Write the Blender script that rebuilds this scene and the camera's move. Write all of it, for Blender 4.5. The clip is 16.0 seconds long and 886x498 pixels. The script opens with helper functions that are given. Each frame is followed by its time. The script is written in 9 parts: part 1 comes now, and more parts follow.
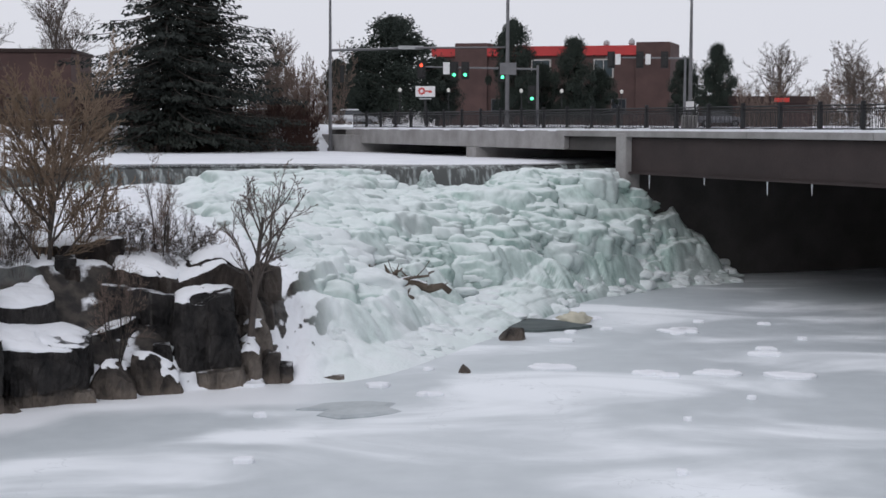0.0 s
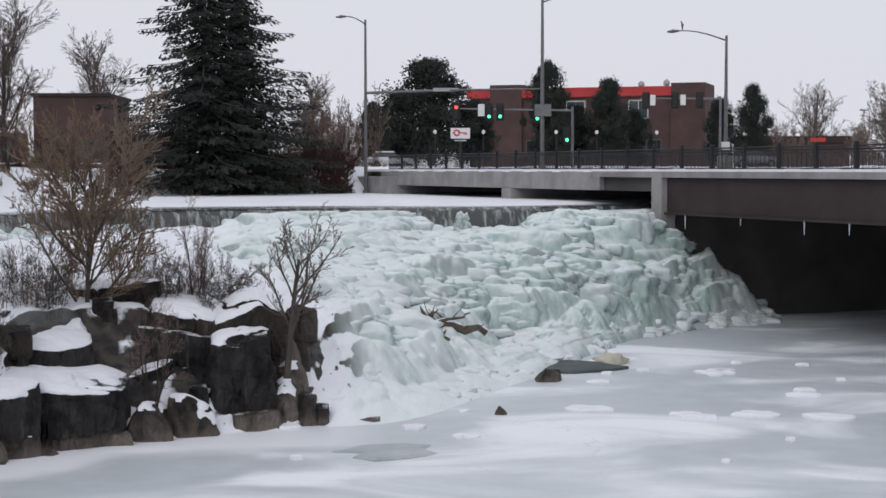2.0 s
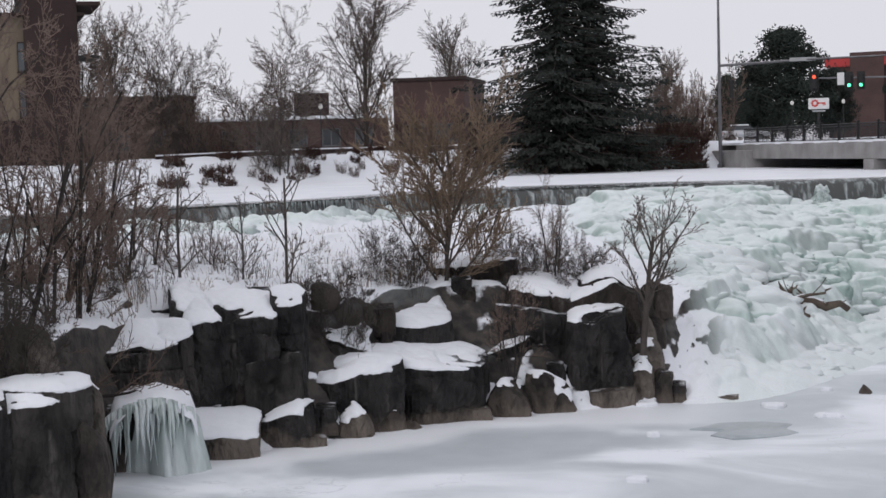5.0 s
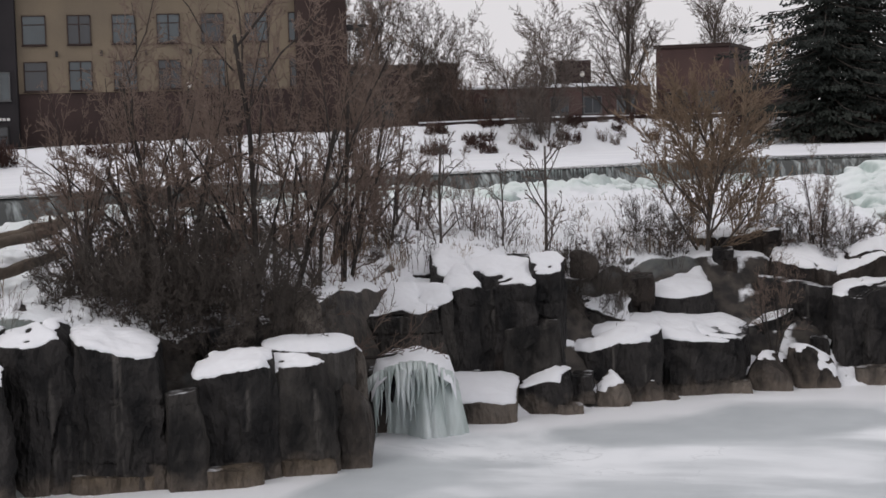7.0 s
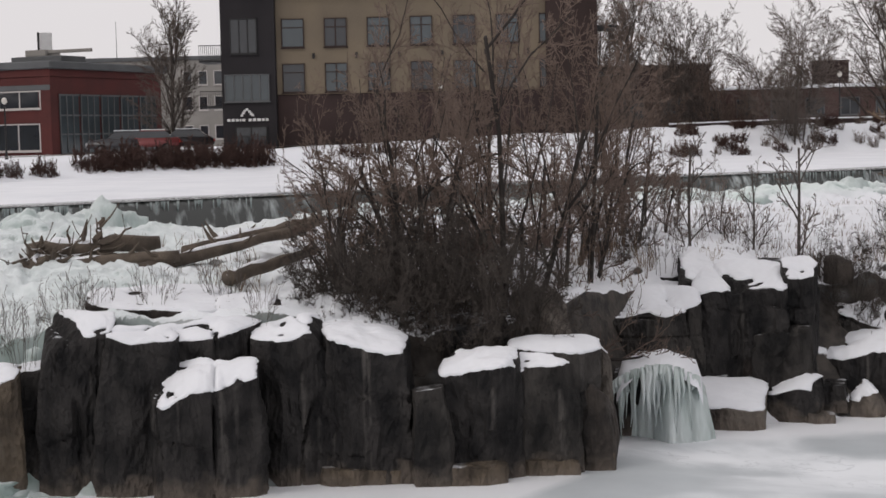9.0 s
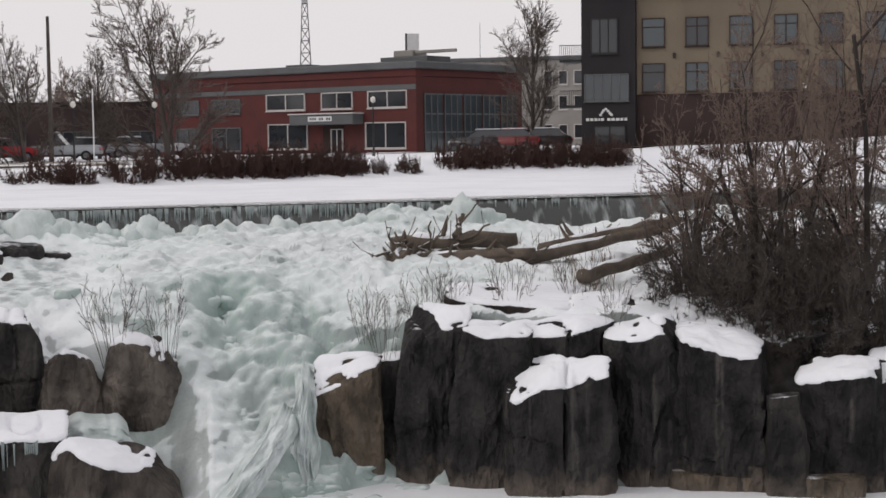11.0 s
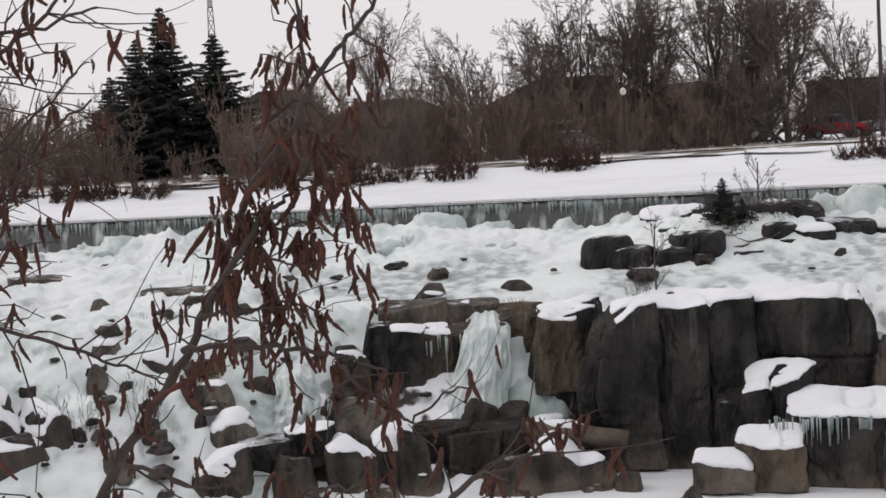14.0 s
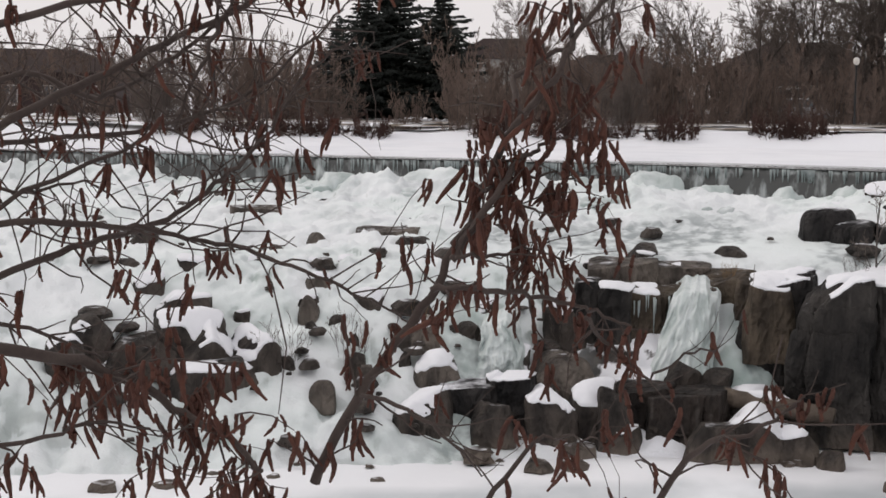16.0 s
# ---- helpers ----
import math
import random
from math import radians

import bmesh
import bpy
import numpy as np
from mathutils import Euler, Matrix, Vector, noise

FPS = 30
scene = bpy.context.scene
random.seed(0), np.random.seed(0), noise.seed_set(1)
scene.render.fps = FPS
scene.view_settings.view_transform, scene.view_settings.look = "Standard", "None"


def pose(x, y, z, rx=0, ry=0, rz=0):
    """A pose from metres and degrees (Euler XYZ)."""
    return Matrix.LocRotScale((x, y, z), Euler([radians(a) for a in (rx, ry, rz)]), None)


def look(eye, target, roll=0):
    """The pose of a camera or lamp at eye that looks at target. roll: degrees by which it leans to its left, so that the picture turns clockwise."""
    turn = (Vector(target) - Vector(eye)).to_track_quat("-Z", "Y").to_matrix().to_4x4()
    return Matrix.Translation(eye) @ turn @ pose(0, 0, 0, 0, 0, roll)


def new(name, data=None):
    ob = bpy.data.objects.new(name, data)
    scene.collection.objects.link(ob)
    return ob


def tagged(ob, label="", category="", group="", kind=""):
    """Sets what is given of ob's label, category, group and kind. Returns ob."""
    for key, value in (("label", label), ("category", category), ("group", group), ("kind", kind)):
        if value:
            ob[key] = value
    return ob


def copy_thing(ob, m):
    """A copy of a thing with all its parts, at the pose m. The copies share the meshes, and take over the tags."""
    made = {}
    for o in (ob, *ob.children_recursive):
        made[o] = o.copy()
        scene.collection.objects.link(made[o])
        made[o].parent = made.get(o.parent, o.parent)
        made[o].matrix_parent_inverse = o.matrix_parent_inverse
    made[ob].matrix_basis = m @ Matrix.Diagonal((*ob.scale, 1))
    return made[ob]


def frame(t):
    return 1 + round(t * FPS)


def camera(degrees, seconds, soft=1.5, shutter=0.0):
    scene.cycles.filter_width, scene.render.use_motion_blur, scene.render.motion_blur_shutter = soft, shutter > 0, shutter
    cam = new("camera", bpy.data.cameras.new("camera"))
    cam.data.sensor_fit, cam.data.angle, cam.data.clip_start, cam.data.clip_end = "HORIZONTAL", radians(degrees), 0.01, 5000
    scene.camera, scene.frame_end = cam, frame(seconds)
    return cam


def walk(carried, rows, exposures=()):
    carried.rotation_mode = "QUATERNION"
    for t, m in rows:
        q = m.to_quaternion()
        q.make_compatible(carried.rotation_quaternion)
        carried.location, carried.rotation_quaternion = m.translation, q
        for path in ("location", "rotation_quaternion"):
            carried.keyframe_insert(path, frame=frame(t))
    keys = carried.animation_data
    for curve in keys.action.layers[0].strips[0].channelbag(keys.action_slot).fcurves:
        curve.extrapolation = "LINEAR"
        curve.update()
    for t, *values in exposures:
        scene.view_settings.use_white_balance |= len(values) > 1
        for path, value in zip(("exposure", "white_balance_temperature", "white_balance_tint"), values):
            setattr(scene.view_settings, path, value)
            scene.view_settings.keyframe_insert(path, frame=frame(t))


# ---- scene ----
# The camera stands on the bank and pans to its left.
EYE_Z = 8.2
EXPOSURES = [(0.0, 0.0, 6150, 11), (5.0, 0.0, 6250, 12), (7.5, 0.0, 6620, 12), (10.5, 0.04, 6700, 12.5), (12.5, 0.09, 6600, 12), (16.0, 0.10, 6760, 12.5)]
cam = camera(32.19, 16.0, soft=1.6)
ROWS = [
    (0, pose(0, 0, EYE_Z, 85.468, -0.247, -0.003)),
    (0.5, pose(0, 0, EYE_Z, 86.395, -0.067, 0.051)),
    (1, pose(0, 0, EYE_Z, 87.000, -0.468, 0.052)),
    (1.5, pose(0, 0, EYE_Z, 87.229, -0.203, 0.672)),
    (2, pose(0, 0, EYE_Z, 87.014, 0.049, 1.306)),
    (2.5, pose(0, 0, EYE_Z, 86.846, 0.240, 2.441)),
    (3, pose(0, 0, EYE_Z, 86.788, 0.619, 4.341)),
    (3.5, pose(0, 0, EYE_Z, 86.489, 1.071, 6.875)),
    (4, pose(0, 0, EYE_Z, 86.543, 1.535, 9.093)),
    (4.5, pose(0, 0, EYE_Z, 86.476, 1.839, 11.334)),
    (5, pose(0, 0, EYE_Z, 86.345, 1.619, 14.400)),
    (5.2, pose(0, 0, EYE_Z, 86.203, 1.675, 15.615)),
    (7.5, pose(0, 0, EYE_Z, 85.447, 1.370, 26.302)),
    (8, pose(0, 0, EYE_Z, 85.540, 1.342, 28.533)),
    (8.2, pose(0, 0, EYE_Z, 85.502, 1.284, 29.297)),
    (10.3, pose(0, 0, EYE_Z, 86.244, 0.561, 41.434)),
    (10.5, pose(0, 0, EYE_Z, 86.228, 0.301, 42.607)),
    (11, pose(0, 0, EYE_Z, 85.869, 0.723, 46.615)),
    (11.5, pose(0, 0, EYE_Z, 85.972, 1.578, 52.886)),
    (12, pose(0, 0, EYE_Z, 86.446, 2.861, 58.122)),
    (12.5, pose(0, 0, EYE_Z, 86.314, 3.517, 62.380)),
    (13, pose(0, -0.015, EYE_Z, 86.603, 3.414, 67.912)),
    (13.5, pose(0, -0.035, EYE_Z, 86.429, 3.314, 72.920)),
    (14, pose(0, -0.064, EYE_Z, 86.016, 3.238, 76.810)),
    (14.5, pose(0, -0.1, EYE_Z, 85.372, 2.132, 80.712)),
    (15, pose(0, -0.133, EYE_Z, 84.970, 1.080, 83.238)),
    (15.5, pose(0, -0.152, EYE_Z, 84.799, -0.131, 84.059)),
    (16, pose(0, -0.157, EYE_Z, 84.417, -0.556, 84.962)),
]
walk(cam, ROWS, EXPOSURES)

# ---------------------------------------------------------------- light
world = bpy.data.worlds.new("overcast")
scene.world = world
world.use_nodes = True
wn, wl = world.node_tree.nodes, world.node_tree.links
wn.clear()
SUN_EL, SUN_AZ = 32.0, 205.0
sky = wn.new("ShaderNodeTexSky")
sky.sky_type = "NISHITA"
sky.sun_disc = False
sky.sun_elevation, sky.sun_rotation = radians(SUN_EL), radians(SUN_AZ)
sky.air_density, sky.dust_density, sky.ozone_density = 1.0, 6.0, 1.0
dim = wn.new("ShaderNodeVectorMath")
dim.operation = "SCALE"
dim.inputs["Scale"].default_value = 0.06
wl.new(sky.outputs[0], dim.inputs[0])
cloud = wn.new("ShaderNodeMix")
cloud.data_type = "RGBA"
cloud.inputs[0].default_value = 0.93
cloud.inputs[7].default_value = (0.86, 0.85, 0.875, 1)
wl.new(dim.outputs[0], cloud.inputs[6])
bg = wn.new("ShaderNodeBackground")
bg.inputs[1].default_value = 0.90
wl.new(cloud.outputs[2], bg.inputs[0])
wo = wn.new("ShaderNodeOutputWorld")
wl.new(bg.outputs[0], wo.inputs[0])

sun_data = bpy.data.lights.new("sun", "SUN")
sun_data.energy, sun_data.angle, sun_data.color = 0.6, radians(25), (1.0, 0.97, 0.94)
sun = new("sun", sun_data)
sa, se = radians(SUN_AZ), radians(SUN_EL)
sun.matrix_world = look((math.sin(sa) * math.cos(se) * 50, math.cos(sa) * math.cos(se) * 50, math.sin(se) * 50), (0, 0, 0))

# ---------------------------------------------------------------- materials


def mat(name, base, rough=0.8, metal=0.0, vary=0.25, scale=3.0, fine=40.0, bump=0.3, second=None, mix=0.5,
        coords="Object", stretch=(1, 1, 1), spec=0.4, bump_dist=0.05, island=0.0):
    """A plain surface with variation at two scales and fine relief."""
    m = bpy.data.materials.new(name)
    m.use_nodes = True
    n, l = m.node_tree.nodes, m.node_tree.links
    p = n["Principled BSDF"]
    p.inputs["Roughness"].default_value = rough
    p.inputs["Metallic"].default_value = metal
    p.inputs["Specular IOR Level"].default_value = spec
    tc = n.new("ShaderNodeTexCoord")
    mp = n.new("ShaderNodeMapping")
    mp.inputs["Scale"].default_value = stretch
    l.new(tc.outputs[coords], mp.inputs[0])
    big = n.new("ShaderNodeTexNoise")
    big.inputs["Scale"].default_value, big.inputs["Detail"].default_value = scale, 6
    l.new(mp.outputs[0], big.inputs["Vector"])
    small = n.new("ShaderNodeTexNoise")
    small.inputs["Scale"].default_value, small.inputs["Detail"].default_value = fine, 4
    l.new(mp.outputs[0], small.inputs["Vector"])
    ramp = n.new("ShaderNodeMapRange")
    ramp.inputs[1].default_value, ramp.inputs[2].default_value = 0.35, 0.65
    l.new(big.outputs[0], ramp.inputs[0])
    second = second or tuple(c * (1 - vary) for c in base)
    c1 = n.new("ShaderNodeMix")
    c1.data_type = "RGBA"
    c1.inputs[6].default_value, c1.inputs[7].default_value = (*base, 1), (*second, 1)
    l.new(ramp.outputs[0], c1.inputs[0])
    c2 = n.new("ShaderNodeMix")
    c2.data_type, c2.blend_type = "RGBA", "MULTIPLY"
    c2.inputs[0].default_value = vary
    l.new(c1.outputs[2], c2.inputs[6])
    l.new(small.outputs[0], c2.inputs[7])
    out = c2.outputs[2]
    if island:
        oi = n.new("ShaderNodeObjectInfo")
        hv = n.new("ShaderNodeHueSaturation")
        mr = n.new("ShaderNodeMapRange")
        mr.inputs[3].default_value, mr.inputs[4].default_value = 1 - island, 1 + island
        l.new(oi.outputs["Random"], mr.inputs[0])
        l.new(mr.outputs[0], hv.inputs["Value"])
        l.new(out, hv.inputs["Color"])
        out = hv.outputs[0]
    l.new(out, p.inputs["Base Color"])
    b = n.new("ShaderNodeBump")
    b.inputs["Strength"].default_value, b.inputs["Distance"].default_value = bump, bump_dist
    l.new(small.outputs[0], b.inputs["Height"])
    l.new(b.outputs[0], p.inputs["Normal"])
    return m


def snow_over(name, low, low2, snow=(0.86, 0.88, 0.92), lo=0.55, hi=0.8, rough=0.8, low_rough=0.7, scale=1.2, streak=False,
              noise_amt=0.5, snow2=None, low_scale=2.5, bump=0.35, thin=0.0, cracks=0.0, spec=0.35):
    """Snow lying where the surface is flat, another material showing where it is steep."""
    m = bpy.data.materials.new(name)
    m.use_nodes = True
    n, l = m.node_tree.nodes, m.node_tree.links
    p = n["Principled BSDF"]
    p.inputs["Specular IOR Level"].default_value = spec
    tc = n.new("ShaderNodeTexCoord")
    geo = n.new("ShaderNodeNewGeometry")
    sx = n.new("ShaderNodeSeparateXYZ")
    l.new(geo.outputs["Normal"], sx.inputs[0])
    ns = n.new("ShaderNodeTexNoise")
    ns.inputs["Scale"].default_value, ns.inputs["Detail"].default_value = scale, 7
    l.new(tc.outputs["Object"], ns.inputs["Vector"])
    off = n.new("ShaderNodeMath")
    off.operation = "MULTIPLY_ADD"
    off.inputs[1].default_value, off.inputs[2].default_value = noise_amt, -0.5 * noise_amt - thin
    l.new(ns.outputs[0], off.inputs[0])
    add = n.new("ShaderNodeMath")
    l.new(sx.outputs[2], add.inputs[0])
    l.new(off.outputs[0], add.inputs[1])
    f = n.new("ShaderNodeMapRange")
    f.interpolation_type = "SMOOTHSTEP"
    f.inputs[1].default_value, f.inputs[2].default_value = lo, hi
    l.new(add.outputs[0], f.inputs[0])
    mp = n.new("ShaderNodeMapping")
    mp.inputs["Scale"].default_value = (1, 1, 0.5 if streak else 1)
    l.new(tc.outputs["Object"], mp.inputs[0])
    nl = n.new("ShaderNodeTexNoise")
    nl.inputs["Scale"].default_value, nl.inputs["Detail"].default_value = low_scale, 8
    l.new(mp.outputs[0], nl.inputs["Vector"])
    mr = n.new("ShaderNodeMapRange")
    mr.inputs[1].default_value, mr.inputs[2].default_value = 0.38, 0.64
    l.new(nl.outputs[0], mr.inputs[0])
    cl = n.new("ShaderNodeMix")
    cl.data_type = "RGBA"
    cl.inputs[6].default_value, cl.inputs[7].default_value = (*low, 1), (*low2, 1)
    l.new(mr.outputs[0], cl.inputs[0])
    if cracks:
        vm = n.new("ShaderNodeMapping")
        vm.inputs["Scale"].default_value = (1.0, 1.0, 0.42)
        l.new(tc.outputs["Object"], vm.inputs[0])
        wob = n.new("ShaderNodeTexNoise")
        wob.inputs["Scale"].default_value = 1.4
        l.new(vm.outputs[0], wob.inputs["Vector"])
        va_ = n.new("ShaderNodeVectorMath")
        va_.operation = "MULTIPLY_ADD"
        va_.inputs[1].default_value = (1.6, 1.6, 1.6)
        l.new(wob.outputs["Color"], va_.inputs[0])
        l.new(vm.outputs[0], va_.inputs[2])
        vo = n.new("ShaderNodeTexVoronoi")
        vo.feature = "DISTANCE_TO_EDGE"
        vo.inputs["Scale"].default_value = cracks
        l.new(va_.outputs[0], vo.inputs["Vector"])
        ck = n.new("ShaderNodeMapRange")
        ck.inputs[2].default_value, ck.inputs[3].default_value = 0.022, 0.88
        l.new(vo.outputs["Distance"], ck.inputs[0])
        cm = n.new("ShaderNodeMix")
        cm.data_type, cm.blend_type = "RGBA", "MULTIPLY"
        cm.inputs[0].default_value = 1.0
        l.new(cl.outputs[2], cm.inputs[6])
        l.new(ck.outputs[0], cm.inputs[7])
        # pale mineral streaks
        sm = n.new("ShaderNodeMapping")
        sm.inputs["Scale"].default_value = (3.5, 3.5, 0.12)
        l.new(tc.outputs["Object"], sm.inputs[0])
        sn = n.new("ShaderNodeTexNoise")
        sn.inputs["Scale"].default_value, sn.inputs["Detail"].default_value = 1.0, 5
        l.new(sm.outputs[0], sn.inputs["Vector"])
        sr = n.new("ShaderNodeMapRange")
        sr.inputs[1].default_value, sr.inputs[2].default_value, sr.inputs[4].default_value = 0.62, 0.78, 0.45
        l.new(sn.outputs[0], sr.inputs[0])
        ss = n.new("ShaderNodeMix")
        ss.data_type = "RGBA"
        ss.inputs[7].default_value = (0.20, 0.185, 0.17, 1)
        l.new(sr.outputs[0], ss.inputs[0])
        l.new(cm.outputs[2], ss.inputs[6])
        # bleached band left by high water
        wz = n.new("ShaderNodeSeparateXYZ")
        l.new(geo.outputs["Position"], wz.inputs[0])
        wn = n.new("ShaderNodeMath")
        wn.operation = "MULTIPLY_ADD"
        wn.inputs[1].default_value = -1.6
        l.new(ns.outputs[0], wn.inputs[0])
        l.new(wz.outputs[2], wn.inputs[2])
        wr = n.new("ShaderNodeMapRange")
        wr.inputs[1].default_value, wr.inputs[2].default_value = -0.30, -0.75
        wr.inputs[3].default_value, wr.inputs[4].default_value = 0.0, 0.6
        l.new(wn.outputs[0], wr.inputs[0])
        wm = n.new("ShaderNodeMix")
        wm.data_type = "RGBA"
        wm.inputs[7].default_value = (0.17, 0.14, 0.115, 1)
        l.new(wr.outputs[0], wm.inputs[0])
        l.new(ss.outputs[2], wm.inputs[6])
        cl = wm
    nb = n.new("ShaderNodeTexNoise")
    nb.inputs["Scale"].default_value, nb.inputs["Detail"].default_value = 0.35, 5
    l.new(tc.outputs["Object"], nb.inputs["Vector"])
    cs = n.new("ShaderNodeMix")
    cs.data_type = "RGBA"
    cs.inputs[6].default_value, cs.inputs[7].default_value = (*snow, 1), (*(snow2 or tuple(c * 0.93 for c in snow)), 1)
    l.new(nb.outputs[0], cs.inputs[0])
    c = n.new("ShaderNodeMix")
    c.data_type = "RGBA"
    l.new(f.outputs[0], c.inputs[0])
    l.new(cl.outputs[2], c.inputs[6])
    l.new(cs.outputs[2], c.inputs[7])
    l.new(c.outputs[2], p.inputs["Base Color"])
    rr = n.new("ShaderNodeMapRange")
    rr.inputs[3].default_value, rr.inputs[4].default_value = low_rough, rough
    l.new(f.outputs[0], rr.inputs[0])
    l.new(rr.outputs[0], p.inputs["Roughness"])
    fine = n.new("ShaderNodeTexNoise")
    fine.inputs["Scale"].default_value, fine.inputs["Detail"].default_value = 9, 6
    l.new(mp.outputs[0], fine.inputs["Vector"])
    b = n.new("ShaderNodeBump")
    b.inputs["Strength"].default_value, b.inputs["Distance"].default_value = bump, 0.12
    l.new(fine.outputs[0], b.inputs["Height"])
    if cracks:
        # chipped facets and open joints as relief
        fac = n.new("ShaderNodeTexVoronoi")
        fac.inputs["Scale"].default_value = 2.6
        l.new(va_.outputs[0], fac.inputs["Vector"])
        h1 = n.new("ShaderNodeMath")
        h1.operation = "MULTIPLY_ADD"
        h1.inputs[1].default_value = 1.3
        l.new(nl.outputs[0], h1.inputs[0])
        l.new(fine.outputs[0], h1.inputs[2])
        h2 = n.new("ShaderNodeMath")
        h2.operation = "MULTIPLY_ADD"
        h2.inputs[1].default_value = 0.9
        l.new(fac.outputs["Distance"], h2.inputs[0])
        l.new(h1.outputs[0], h2.inputs[2])
        h3 = n.new("ShaderNodeMath")
        h3.operation = "MULTIPLY_ADD"
        h3.inputs[1].default_value = 0.15
        l.new(ck.outputs[0], h3.inputs[0])
        l.new(h2.outputs[0], h3.inputs[2])
        l.new(h3.outputs[0], b.inputs["Height"])
        b.inputs["Distance"].default_value = 0.2
    l.new(b.outputs[0], p.inputs["Normal"])
    return m


M_SNOW = mat("snow", (0.86, 0.875, 0.91), 0.75, vary=0.08, scale=0.4, fine=6, bump=0.35, second=(0.78, 0.80, 0.84))
M_BANK = snow_over("snowy_bank", (0.10, 0.075, 0.055), (0.22, 0.18, 0.14), lo=0.58, hi=0.74, scale=0.45, noise_amt=0.6, thin=0.06)
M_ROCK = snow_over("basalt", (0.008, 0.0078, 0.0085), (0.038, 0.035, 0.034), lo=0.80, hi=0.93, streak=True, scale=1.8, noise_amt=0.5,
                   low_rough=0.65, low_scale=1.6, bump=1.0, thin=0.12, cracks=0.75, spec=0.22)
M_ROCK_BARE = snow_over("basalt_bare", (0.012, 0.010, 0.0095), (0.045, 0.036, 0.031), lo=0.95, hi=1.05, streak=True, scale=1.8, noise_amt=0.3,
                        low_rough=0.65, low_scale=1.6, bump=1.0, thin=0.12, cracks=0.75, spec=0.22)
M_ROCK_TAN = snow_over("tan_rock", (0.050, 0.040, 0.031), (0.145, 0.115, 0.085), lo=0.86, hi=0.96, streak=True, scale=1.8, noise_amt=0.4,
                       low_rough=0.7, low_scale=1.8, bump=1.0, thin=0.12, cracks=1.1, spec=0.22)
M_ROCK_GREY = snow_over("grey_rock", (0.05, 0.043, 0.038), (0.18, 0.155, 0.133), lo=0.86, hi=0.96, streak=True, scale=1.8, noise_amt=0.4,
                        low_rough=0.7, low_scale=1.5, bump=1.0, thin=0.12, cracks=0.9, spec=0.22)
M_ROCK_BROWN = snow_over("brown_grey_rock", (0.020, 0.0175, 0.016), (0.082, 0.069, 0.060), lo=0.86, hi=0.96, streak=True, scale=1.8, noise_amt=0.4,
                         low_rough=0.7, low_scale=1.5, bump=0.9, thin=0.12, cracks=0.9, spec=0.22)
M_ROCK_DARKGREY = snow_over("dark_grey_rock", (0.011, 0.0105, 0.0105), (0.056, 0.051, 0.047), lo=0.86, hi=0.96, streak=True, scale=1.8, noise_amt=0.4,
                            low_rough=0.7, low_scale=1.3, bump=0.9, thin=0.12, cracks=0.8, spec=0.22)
M_BARK = mat("bark", (0.105, 0.088, 0.078), 0.9, vary=0.4, scale=2, fine=14, bump=0.6)
M_TWIG = mat("twig", (0.155, 0.126, 0.110), 0.9, vary=0.3, scale=1, fine=10, bump=0.2)
M_TWIG_DARK = mat("dark_twig", (0.085, 0.071, 0.062), 0.9, vary=0.3, scale=1, fine=10, bump=0.2)
M_BARK_DARK = mat("dark_bark", (0.045, 0.037, 0.033), 0.9, vary=0.4, scale=2, fine=14, bump=0.6)
M_TWIG_TAN = mat("tan_twig", (0.23, 0.165, 0.115), 0.9, vary=0.3, scale=1, fine=10, bump=0.2)
M_TWIG_RED = mat("red_brown_twig", (0.195, 0.142, 0.116), 0.9, vary=0.3, scale=1, fine=10, bump=0.2)
M_GRASS = mat("dry_grass", (0.30, 0.20, 0.11), 0.9, vary=0.4, scale=2, fine=20, bump=0.2)
M_SPRUCE = mat("spruce_needles", (0.012, 0.017, 0.015), 0.8, vary=0.4, scale=0.8, fine=8, bump=0.2, second=(0.022, 0.028, 0.022))
M_PINE = mat("pine_needles", (0.018, 0.028, 0.022), 0.8, vary=0.4, scale=0.8, fine=8, bump=0.2, second=(0.030, 0.042, 0.030))
M_VERGE = snow_over("dead_grass_verge", (0.10, 0.075, 0.05), (0.19, 0.15, 0.105), lo=0.95, hi=1.12, scale=0.9, noise_amt=0.7)
M_HEDGE = mat("hedge_twigs", (0.085, 0.045, 0.036), 0.9, vary=0.4, scale=2, fine=12, bump=0.3)
M_CONC = mat("concrete", (0.36, 0.35, 0.345), 0.85, vary=0.25, scale=0.7, fine=7, bump=0.3, second=(0.25, 0.24, 0.235))
M_GIRDER = mat("brown_girder", (0.048, 0.034, 0.033), 0.7, vary=0.3, scale=0.6, fine=9, bump=0.2)
# concrete darkened in its colour to carry the shade under the bridge
M_UNDER_SHADE = mat("underbridge_shade", (0.095, 0.088, 0.085), 0.9, vary=0.3, scale=0.6, fine=9, bump=0.2)
M_RAIL = mat("black_rail_paint", (0.012, 0.012, 0.014), 0.5, vary=0.2, scale=2, fine=20, bump=0.1)
M_POLE = mat("galvanised_pole", (0.20, 0.20, 0.21), 0.5, metal=0.6, vary=0.2, scale=2, fine=20, bump=0.1)
M_BLACK = mat("black_plastic", (0.015, 0.015, 0.016), 0.5, vary=0.2, scale=3, fine=20, bump=0.1)
M_WHITE = mat("white_sign", (0.75, 0.75, 0.75), 0.5, vary=0.1, scale=3, fine=20, bump=0.05)
M_GREYSIGN = mat("grey_sign", (0.40, 0.41, 0.42), 0.5, vary=0.1, scale=3, fine=20, bump=0.05)
M_REDSIGN = mat("red_sign", (0.60, 0.04, 0.03), 0.5, vary=0.1, scale=3, fine=20, bump=0.05)
